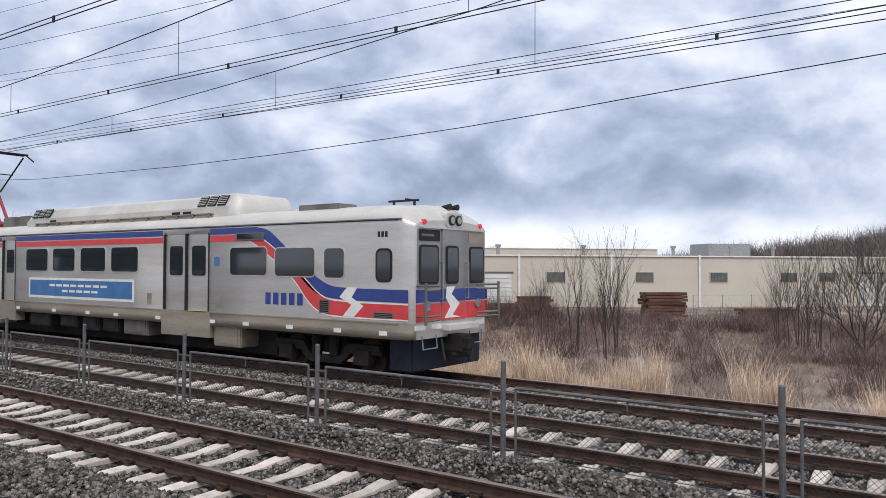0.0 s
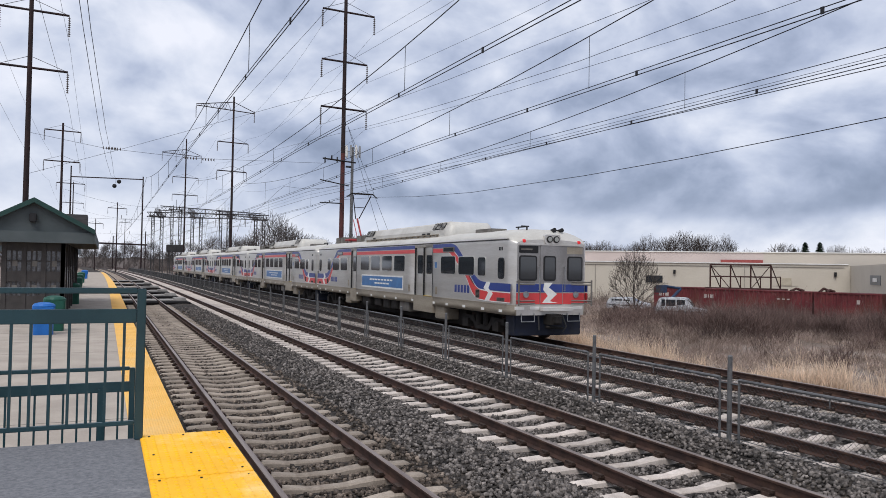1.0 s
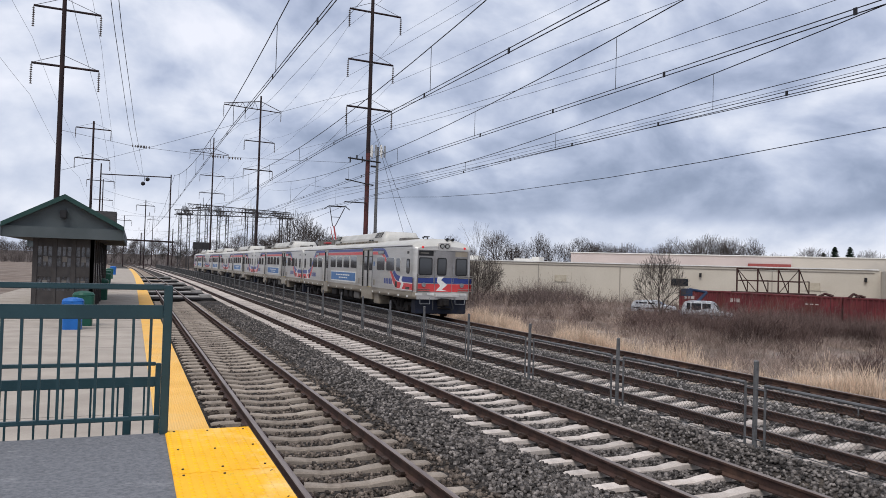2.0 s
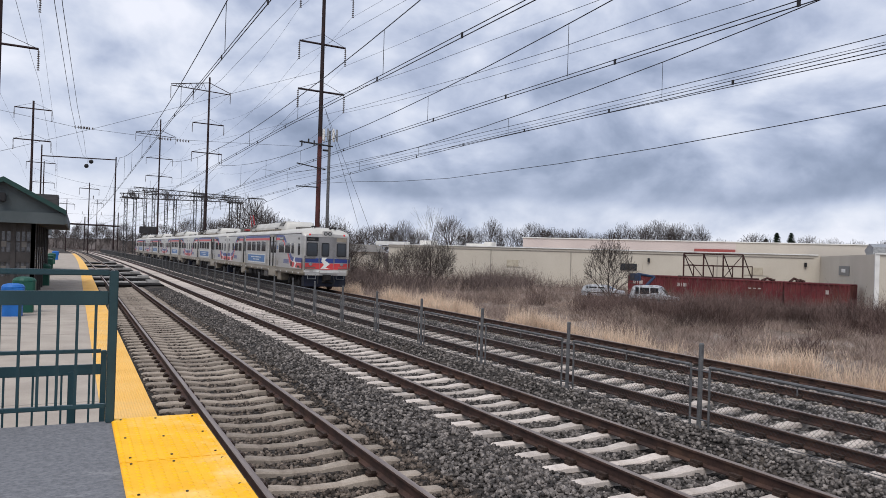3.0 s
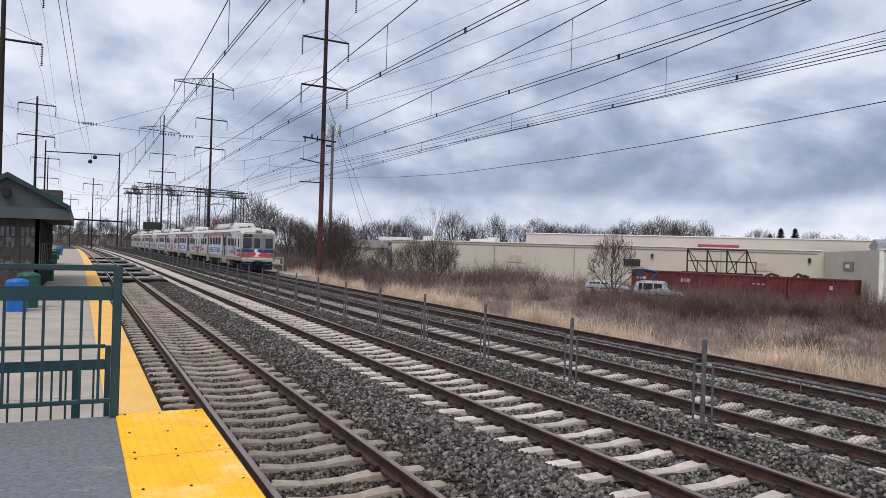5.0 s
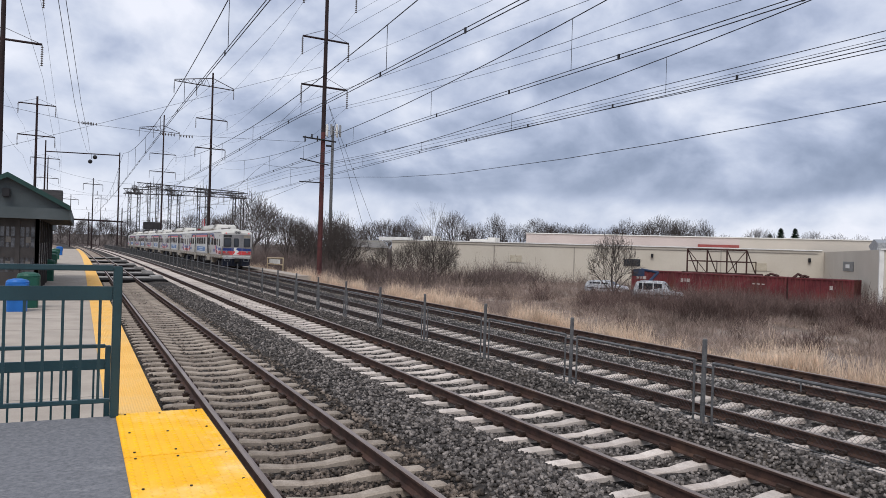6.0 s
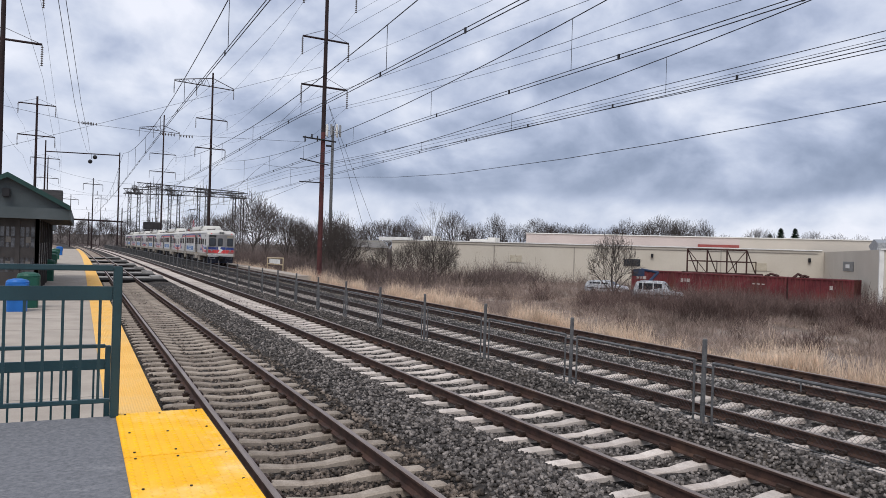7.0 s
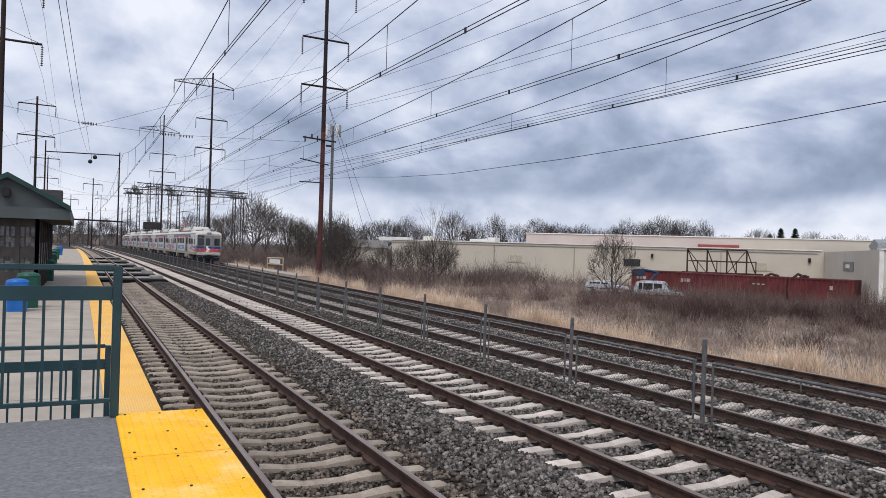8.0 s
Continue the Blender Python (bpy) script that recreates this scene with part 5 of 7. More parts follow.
# ---- more wires, far masts and the substation ----
def build_lines():
    feeder = tagged(new("feeder_line"), "thin dark feeder wires strung between the poles", "power line", "power lines")

    def strand(name, x, z, sag, r):
        pts = []
        for a, b in zip(POLE_YS, POLE_YS[1:]):
            q = wire_pts(x, z, a, b, 4.0, sag)
            pts += q if not pts else q[1:]
        curve_obj(name, [pts], r, M_WIRE, feeder)
    for x, z in ((16.9, 14.85), (21.1, 14.8), (16.9, 19.1), (21.1, 19.0), (16.9, 23.6), (21.7, 23.5)):
        line = [(-60, z - 3.6), (0, z - 3.6), (19.5, z - 3.1), (38.7, z - 2.0), (52, z - 1.05), (64.7, z)]
        line += [(q[1], q[2] + (z - q[2]) * 0.0) for q in wire_pts(x, z, 64.7, 128.5, 6, 2.0)[1:]] + [(q[1], q[2]) for q in wire_pts(x, z, 128.5, 194, 6, 2.0)[1:]]
        curve_obj("high_wire", [[(x + swing(y), y, h) for y, h in line]], 0.010, M_WIRE, feeder)
    for x, z in ((-7.7, 14.7), (-2.9, 14.6), (-7.7, 19.1), (-2.9, 19.0)):
        strand("high_wire", x, z, 0.9, 0.010)
    side = [(-60, 9.3), (-30, 8.0), (-10, 7.4), (1.5, 7.05), (6, 6.88), (9.1, 6.73), (12.5, 6.6), (15.5, 6.54), (20.8, 6.47), (26.7, 6.48), (37.5, 6.68), (45.8, 7.1), (52.5, 7.6), (64.7, 8.3), (90, 7.2), (128.5, 8.6), (160, 7.6), (194, 9)]
    curve_obj("side_wire", [[(18.5 + swing(y), y, z) for y, z in side]], 0.013, M_WIRE, feeder)
    # an extra line runs just beyond the far track
    for r, pts in ((0.010, ((-60, 8.6), (-20, 7.7), (0, 7.52), (12, 7.63), (25, 7.8), (40, 8.1), (64.7, 8.9), (128.5, 8.9), (194, 9.2))),
                   (0.011, ((-60, 8.2), (-20, 7.3), (0, 7.05), (11, 7.2), (22, 7.42), (31, 7.56), (64.7, 8.3), (128.5, 8.3), (194, 8.6))),
                   (0.006, ((-60, 8.4), (-20, 7.5), (0, 7.32), (11, 7.46), (25, 7.66), (40, 7.9), (64.7, 8.6), (128.5, 8.6), (194, 9.0)))):
        curve_obj("parallel_wire", [[(16.0 + swing(y), y, z) for y, z in pts]], r, M_WIRE, feeder)
    for r, x, pts in ((0.006, 5.0, ((-30, 9.6), (0, 9.0), (20, 9.0), (31, 9.15), (48.5, 10.2), (64.7, 11.6))), (0.006, 10.25, ((-30, 8.6), (0, 7.5), (11, 7.37), (15, 7.47), (20, 7.76), (29.4, 8.41), (64.7, 11.4)))):
        curve_obj("thin_wire", [[(x + swing(y), y, z) for y, z in pts]], r, M_WIRE, feeder)
    # wires across the tracks between the first pair of poles
    runs = [[(-5.6, 64.7, 9.0), (1.3, 64.7, 11.55), (18.9, 64.7, 18.3)], [(-5.6, 64.7, 12.2), (-0.3, 64.7, 11.4), (6.3, 64.7, 11.1), (17.5, 64.7, 11.5)]]
    curve_obj("cross_span", runs, 0.013, M_WIRE, feeder)
    for x, z in ((0.1, 11.42), (0.45, 11.4), (6.2, 11.1), (7.6, 11.08)):
        bm = bmesh.new()
        for q in range(5):
            bm_rod(bm, (x - 0.5 + q * 0.22, 64.7, z), (x - 0.42 + q * 0.22, 64.7, z), 0.05, 0.14, n=8)
        part("strain_insulator", bm, M_INSUL, feeder)
    for k, xs in enumerate(((1.5, 0.6, -0.2, -0.75, -1.25, -1.7), (1.9, 1.1, 0.45, -0.25, -0.92, -1.4))):
        curve_obj("left_feeder", [[(x, y, z) for x, y, z in zip(xs, (199, 150, 100, 70, 40, 15), (22.8, 18.2, 14.9, 13.8, 13.7, 14.5))]], 0.016, M_WIRE, feeder)
    for y, z in ((128.5, 13.5), (194.0, 15.0)):
        runs = [[(-5.6 + swing(y) + 24.6 * i / 20, y, z - 2.2 * 4 * (i / 20) * (1 - i / 20)) for i in range(21)], [(-5.6 + swing(y), y, 9.2), (19 + swing(y), y, 9.2)]]
        curve_obj("cross_span", runs, 0.016, M_WIRE, feeder)
        for c in CENTRES:
            bm = bmesh.new()
            insulator(bm, (c + swing(y), y, 9.9), 0.6, 0.11)
            part("insulator", bm, M_INSUL, feeder)


build_lines()


def build_gantry():
    g = tagged(new("signal_gantry"), "tall thin steel gantry spanning the tracks with a hanging signal", "gantry")
    for x in (-7.9, 8.05):
        rods_part("leg", [((x, 199, -0.8), (x, 199, 23.6), 0.2, 0.14)], M_POLE, g)
    rods_part("beam", [((-7.9, 199, 22.6), (8.05, 199, 22.9), 0.13)], M_POLE, g)
    rods_part("signal_hanger", [((1.9, 199, 22.8), (1.9, 199, 21.6), 0.05)], M_RUBBER, g)
    for x, z in ((1.6, 20.9), (2.6, 22.0)):
        bm = bmesh.new()
        bmesh.ops.create_icosphere(bm, subdivisions=2, radius=0.52, matrix=Matrix.Translation((x, 198.6, z)))
        part("hanging_ball", bm, M_RUBBER, g, "dark round hanging marker", smooth=True)
    far = tagged(new("signal_gantry"), "low dark signal bridge far down the line", "gantry")
    rods_part("leg", [((2.5, 300, -0.5), (2.5, 300, 12), 0.18)], M_POLE, far)
    rods_part("leg", [((-16, 300, -0.5), (-16, 300, 12), 0.18)], M_POLE, far)
    rods_part("beam", [((-16, 300, 9.5), (14, 300, 9.0), 0.3)], M_POLE, far)
    rods_part("leg", [((13.5, 300, -0.5), (13.5, 300, 14), 0.18)], M_POLE, far)
    for x, y, top in ((2.5, 206, 17.5), (-3.0, 260, 16), (-9, 300, 18), (7, 330, 20)):
        catenary_pole(x - swing(y), y, top, [(top - 1.5, 2.2, 2.2)], base=-0.8, r=0.17)


build_gantry()


def lattice(bm, a, b, w, bays, r=0.085):
    """A square lattice column or beam from a to b."""
    a, b = Vector(a), Vector(b)
    d = (b - a).normalized()
    s = d.cross(Vector((0, 1, 0)) if abs(d.y) < 0.9 else Vector((1, 0, 0))).normalized() * w / 2
    t = d.cross(s).normalized() * w / 2
    legs = [s + t, s - t, -s - t, -s + t]
    for q in legs:
        bm_rod(bm, a + q, b + q, r, n=4)
    for i in range(bays):
        p, e = a + (b - a) * i / bays, a + (b - a) * (i + 1) / bays
        for j in range(4):
            q, k = legs[j], legs[(j + 1) % 4]
            bm_rod(bm, p + (q if i % 2 else k), e + (k if i % 2 else q), r * 0.6, n=3)


def build_substation():
    M_LAT = mat("lattice_steel", (0.07, 0.067, 0.07), (0.045, 0.043, 0.045), 0.7, 0.3, scale=1)
    sub = tagged(new("substation_gantry"), "grey lattice steel substation gantries with insulators", "substation")
    for y, cols, ends, z, lift in ((240.0, (14.0, 25.2, 44.2), (11.0, 47.0), 16.8, 0.6), (262.0, (21.0, 36.5), (16.0, 50.0), 20.4, -1.2)):
        for x in cols:
            bm = bmesh.new()
            for dx in (-1.25, 1.25):
                lattice(bm, (x + dx, y, FIELD), (x + dx, y, z), 0.8, 14)
            part("column", bm, M_LAT, sub, "grey lattice column")
            cap = box_part("column_cap", (x - 2.4, y - 0.7, z - 0.5, x + 2.4, y + 0.7, z - 0.25), M_LAT, sub, "platform of bus bars and switches")
            for q in range(5):
                rods_part("bushing", [((x - 2 + q, y - 0.5, z - 0.25), (x - 2 + q, y - 0.5, z + 0.9 + 0.3 * (q % 2)), 0.16, 0.06)], M_INSUL, cap, n=6)
            rods_part("lightning_rod", [((x, y, z), (x, y, z + 3.0), 0.06)], M_LAT, sub)
        bm = bmesh.new()
        lattice(bm, (ends[0], y, z), (ends[1], y, z + lift), 1.4, 30, 0.09)
        part("beam", bm, M_LAT, sub, "grey lattice beam")
        for i in range(8):
            x = ends[0] + (ends[1] - ends[0]) * (i + 0.4) / 8
            bm = bmesh.new()
            insulator(bm, (x, y, z + lift * i / 8 - 0.7), 2.4, 0.2)
            part("insulator_string", bm, M_INSUL, sub)
    # cross beams from row to row, with stand-off insulators and drop bars
    for x, z0, z1 in ((15.0, 16.4, 19.6), (25.2, 16.6, 20.0), (36.5, 17.0, 19.8), (44.2, 17.2, 19.2)):
        bm = bmesh.new()
        lattice(bm, (x, 240.0, z0), (x, 262.0, z1), 1.2, 14, 0.08)
        part("cross_beam", bm, M_LAT, sub, "grey lattice cross beam")
    for i in range(10):
        x = 14.5 + i * 3.3
        rods_part("stand_off", [((x, 240.0, 17.2), (x, 240.0, 18.6 + 0.5 * (i % 3)), 0.12, 0.05)], M_INSUL, sub, n=6)
        rods_part("drop_bar", [((x + 0.8, 240.0, 16.4), (x + 0.4, 244.0, 9.5 + (i % 4) * 1.1), 0.04)], M_LAT, sub, n=5)
    for x, y, z0, z in ((20.0, 250, 6.0, 8.2), (30, 250, FIELD, 4.0), (38, 250, FIELD, 3.5)):
        b = box_part("transformer", (x - 2.6, y - 1.5, z0, x + 2.6, y + 1.5, z), M_LAT, sub, "dark transformer block", 0.1)
        rods_part("leg", [((x - 2, y, FIELD), (x - 2, y, z0 + 0.1), 0.15), ((x + 2, y, FIELD), (x + 2, y, z0 + 0.1), 0.15)], M_LAT, b)
        for i in range(3):
            rods_part("bushing", [((x - 1.2 + i * 1.2, y, z), (x - 1.2 + i * 1.2, y, z + 1.4), 0.12)], M_INSUL, b)
    slab = tagged(new("old_platform_slab"), "low pale concrete slab beside the far track", "slab")
    for i in range(9):
        y = 60 + i * 4
        box_part("slab_section", (15.75 + swing(y), y, -0.6, 17.1 + swing(y), y + 3.96, -0.02), M_CONC, slab, "", 0.02)


build_substation()


def build_cell_mast():
    m = tagged(new("cell_mast"), "tall grey monopole mast with panel antennas", "antenna mast")
    x, y = 40.0, 129.5
    rods_part("shaft", [((x, y, FIELD), (x, y, 23.8), 0.34, 0.24)], M_FENCE, m, n=12)
    rods_part("antenna_ring", [((x + 1.3 * math.cos(i * math.tau / 6), y + 1.3 * math.sin(i * math.tau / 6), 22.9), (x + 1.3 * math.cos((i + 1) * math.tau / 6), y + 1.3 * math.sin((i + 1) * math.tau / 6), 22.9), 0.06) for i in range(6)], M_GALV, m)
    for i in range(9):
        t = i * math.tau / 9
        px, py = x + 1.35 * math.cos(t), y + 1.35 * math.sin(t)
        box_part("panel_antenna", (px - 0.16, py - 0.1, 22.0, px + 0.16, py + 0.1, 24.0), M_WHITE if i % 2 else M_GALV, m, "pale panel antenna", 0.03)
    rods_part("guy_wire", [((19.5, 64.7, 15), (27, 70, -1.5), 0.015)], M_WIRE, m)
    rods_part("guy_wire", [((19.5, 64.7, 15), (31, 76, -1.5), 0.015)], M_WIRE, m)
    # crossarm of a distribution line beside the pole
    d = tagged(new("line_switch"), "dark switch gear on the catenary pole", "switch gear")
    rods_part("switch_arm", [((17.2, 64.4, 11.9), (20.2, 64.4, 11.7), 0.07), ((18.0, 64.4, 11.9), (18.0, 64.4, 12.2), 0.07), ((18.5, 64.4, 11.6), (18.5, 64.4, 12.1), 0.06), ((17.4, 64.4, 11.5), (17.4, 64.4, 12.0), 0.06), ((19.3, 64.4, 11.3), (19.8, 64.4, 11.3), 0.09)], M_RUBBER, d)
    rods_part("bracket_arm", [((17.0, 64.4, 10.0), (19.6, 64.4, 9.6), 0.05), ((17.0, 64.4, 8.0), (19.0, 64.4, 8.0), 0.05)], M_RUBBER, d)
    s = tagged(new("trackside_sign"), "small tan framed sign board beside the track", "sign")
    tan = mat("tan_board", (0.50, 0.40, 0.26), None, 0.7)
    rods_part("sign_post", [((17.9, 79.8, -0.6), (17.9, 79.8, 1.05), 0.05)], tan, s)
    rods_part("sign_post", [((18.0, 73.4, -0.6), (18.0, 73.4, 1.15), 0.05)], tan, s)
    box_part("board", (17.92, 74.5, 0.5, 17.98, 79.0, 0.95), M_WHITE, s, "white board")
    rods_part("sign_rail", [((17.9, 79.8, 1.0), (18.0, 73.4, 1.12), 0.06), ((17.9, 79.8, 0.4), (18.0, 73.4, 0.45), 0.05)], tan, s)


build_cell_mast()
# ---- yard before the warehouses ----
def plan_matrix(u, n, z, turn=0.0):
    p = on_plan(u, n, z)
    return pose(p.x, p.y, p.z, 0, 0, -45 + turn)


def build_details():
    main, wing = bpy.data.objects["warehouse"], bpy.data.objects["warehouse_wing"]
    M_BAR = mat("window_bars", (0.14, 0.135, 0.13), None, 0.6)
    M_DULL = mat("dusty_pane", (0.15, 0.15, 0.145), (0.09, 0.09, 0.09), 0.35, scale=2, bump=0)
    M_DOOR = mat("roll_door_white", (0.62, 0.61, 0.58), None, 0.6, scale=1)

    def window(parent, u, n, z0, z1, w, bars=6):
        f = plan_part("window", (u - w / 2 - 0.08, n - 0.06, z0 - 0.08, u + w / 2 + 0.08, n + 0.02, z1 + 0.08), M_STUCCO, parent, "small barred window")
        plan_part("pane", (u - w / 2, n - 0.08, z0, u + w / 2, n - 0.05, z1), M_DULL, f)
        for i in range(bars):
            q = u - w / 2 + w * (i + 0.5) / bars
            plan_part("bar", (q - 0.03, n - 0.12, z0, q + 0.03, n - 0.081, z1), M_BAR, f)
    for u in (24.8, 34.7, 43.3, 51.7, 56.4, 72.0):
        window(wing, u, 76.0, 0.9, 1.9, 2.0)
    for u in (20.8, 30.9, 41.0, 66.0):
        plan_part("downpipe", (u - 0.1, 75.8, FIELD, u + 0.1, 75.99, 3.8), M_TRIM, wing, "white downpipe")
    plan_part("corner_trim", (14.6, 75.9, FIELD, 14.95, 76.2, 3.68), M_TRIM, wing, "white corner trim")
    for u, w in ((18.4, 3.2), (62.6, 4.2)):
        d = plan_part("roll_door", (u - w / 2, 75.93, FIELD, u + w / 2, 75.98, 1.75), M_DOOR, wing, "white roll-up door")
        for i in range(7):
            plan_part("door_rib", (u - w / 2, 75.9, FIELD + 0.3 + i * 0.46, u + w / 2, 75.929, FIELD + 0.34 + i * 0.46), mat("door_rib_grey", (0.48, 0.475, 0.46), None, 0.6), d)
        plan_part("door_frame", (u - w / 2 - 0.2, 75.9, 1.76, u + w / 2 + 0.2, 75.98, 1.95), M_BAR, d)
    for u in (22, 33, 45, 53, 59):
        rods_part("roof_vent", [(on_plan(u, 90, 3.7), on_plan(u, 90, 4.9), 0.22), (on_plan(u, 90, 4.9), on_plan(u, 90, 5.2), 0.36)], M_GALV, wing, "round roof vent")
    plan_part("roof_unit", (51, 92, 3.7, 57, 97, 5.6), M_GALV, wing, "grey roof unit")
    bm = bmesh.new()
    p = [on_plan(15.0, n, z) for n, z in ((79.0, 3.6), (82.0, 3.6), (83.0, 4.0), (80.8, 4.65), (79.0, 4.3))]
    a, b = [bm.verts.new(q) for q in p], [bm.verts.new(q + BU * 1.6) for q in p]
    for i in range(5):
        bm.faces.new((a[i], a[(i + 1) % 5], b[(i + 1) % 5], b[i]))
    bm.faces.new(a), bm.faces.new(b[::-1])
    part("roof_duct", bm, M_GALV, wing, "galvanized roof duct")
    M_PALE = mat("boarded_window", (0.47, 0.42, 0.33), (0.40, 0.35, 0.27), 0.7, scale=2)
    for u in (-26.7, -9.5, 7.0):
        f = plan_part("window", (u - 1.55, 109.94, 0.82, u + 1.55, 110.02, 2.0), M_STUCCO, main, "small framed window")
        plan_part("pane", (u - 1.0 if u != -9.5 else u - 1.5, 109.9, 0.9, u + 0.8, 109.95, 1.9), M_GLASS if u == -9.5 else M_PALE, f, "dark pane" if u == -9.5 else "boarded cream pane")
    bm = bmesh.new()
    for z0, z1, n0, n1, m in ((1.42, 2.45, 89.0, 95.2, 0),):
        plan_box(bm, 14.68, n0, z0, 14.745, n1, z1)
    f = part("window", bm, mat("window_grey", (0.16, 0.17, 0.18), None, 0.4), wing, "grey side window with a fan")
    plan_part("fan_box", (14.6, 91.0, 1.75, 14.68, 93.0, 2.15), M_WHITE, f)
    plan_part("sign_panel", (-1.2, 125.8, 3.7, 4.9, 125.99, 4.5), mat("faded_red_panel", (0.30, 0.075, 0.07), None, 0.7), main, "faded red sign panel")
    plan_part("wall_line", (-60, 109.9, 3.35, 14, 109.99, 3.43), mat("flashing", (0.34, 0.31, 0.27), None, 0.7), main)
    for u in (-38, -30.2, -18.1, 2.0):
        plan_part("control_joint", (u - 0.06, 109.93, FIELD, u + 0.06, 109.99, 3.4), mat("flashing", (0.34, 0.31, 0.27)), main)
    for u in (-7.1, 13.0):
        plan_part("wall_lamp", (u - 0.15, 109.7, 2.2, u + 0.15, 109.99, 2.75), M_RUBBER, main, "dark wall lamp")
    for k, (u, w) in enumerate(((-36, 3), (-33, 1.2), (-52, 5), (-44, 2))):
        plan_part("roof_unit", (u, 116, 3.7, u + w, 119, 4.3 + 0.3 * (k % 2)), M_TRIM, main, "white roof unit")
    far = tagged(new("far_house"), "pale low house with a grey roof behind the brush", "house")
    for x, y, w, hgt in ((50.5, 146, 7, 2.4),):
        bm = bmesh.new()
        bm_box(bm, x, y, FIELD, x + w, y + 9, hgt)
        part("wall", bm, M_STUCCO, far)
        bm = bmesh.new()
        bm_prism(bm, [(y - 0.5, hgt), (y + 9.5, hgt), (y + 4.5, hgt + 1.6)], "x", x - 0.5, x + w + 0.5)
        part("roof", bm, M_BOXGREY, far)


build_details()

M_CONT = mat("container_red", (0.165, 0.036, 0.040), (0.095, 0.022, 0.025), 0.6, 0.1, scale=0.6, fine=12, bump=0.1, stain=(0.12, 0.05, 0.035), amount=0.6)


M_FADED = mat("faded_white", (0.45, 0.40, 0.38), (0.30, 0.24, 0.22), 0.7, scale=6)


def build_container(u, n, turn, label, L=12.1):
    c = tagged(new("shipping_container"), label, "shipping container", "red containers")
    c.matrix_basis = plan_matrix(u, n, FIELD - 0.1, turn)
    Wd, H = 2.44, 2.6
    pts = []
    k = 0
    x = 0.1
    while x < L - 0.2:
        pts += [(x, 0.0), (x + 0.14, 0.0), (x + 0.2, 0.08), (x + 0.42, 0.08)]
        x += 0.5
    for y, nm in ((0.0, 1), (Wd, -1)):
        bm = bmesh.new()
        bm_prism(bm, [(px, y + nm * py) for px, py in pts] + [(L - 0.1, y + nm * 0.12), (0.1, y + nm * 0.12)], "z", 0.15, H - 0.1)
        part("corrugated_side", bm, M_CONT, c, "corrugated red side")
    bm = bmesh.new()
    for x0 in (0.0, L - 0.15):
        for y0 in (-0.02, Wd - 0.13):
            bm_box(bm, x0, y0, 0, x0 + 0.15, y0 + 0.15, H)
    for z0 in (0.0, H - 0.12):
        bm_box(bm, 0.15, -0.02, z0, L - 0.15, 0.1, z0 + 0.13)
        bm_box(bm, 0.15, Wd - 0.1, z0, L - 0.15, Wd + 0.02, z0 + 0.13)
    part("corner_frame", bm, M_CONT, c)
    box_part("roof_panel", (0.1, 0.1, H - 0.06, L - 0.1, Wd - 0.1, H - 0.01), M_CONT, c)
    for x0, x1 in ((0.02, 0.08), (L - 0.08, L - 0.02)):
        box_part("end_panel", (x0, 0.1, 0.13, x1, Wd - 0.1, H - 0.1), M_CONT, c)
    for i, (x0, w) in enumerate(((0.6, 0.3), (1.05, 0.12), (1.3, 0.4)) if L > 10 else ((3.9, 0.3),)):
        box_part("lettering_bar", (x0, -0.006, 1.55, x0 + w, 0.002, 1.95), M_FADED, c, "white lettering bar")
    for i in range(3 if L > 10 else 0):
        box_part("lettering_bar", (8.6 + i * 0.5, -0.006, 1.7, 8.9 + i * 0.5, 0.002, 1.82), M_FADED, c, "white lettering bar")


build_container(-8.3, 92.5, 0.0, "rusty red corrugated shipping container with white lettering bars")
build_container(-3.1, 89.0, -25.0, "rusty red corrugated shipping container beside another one")
build_container(8.0, 83.6, -25.0, "short red corrugated shipping container at the end of the row", 6.06)


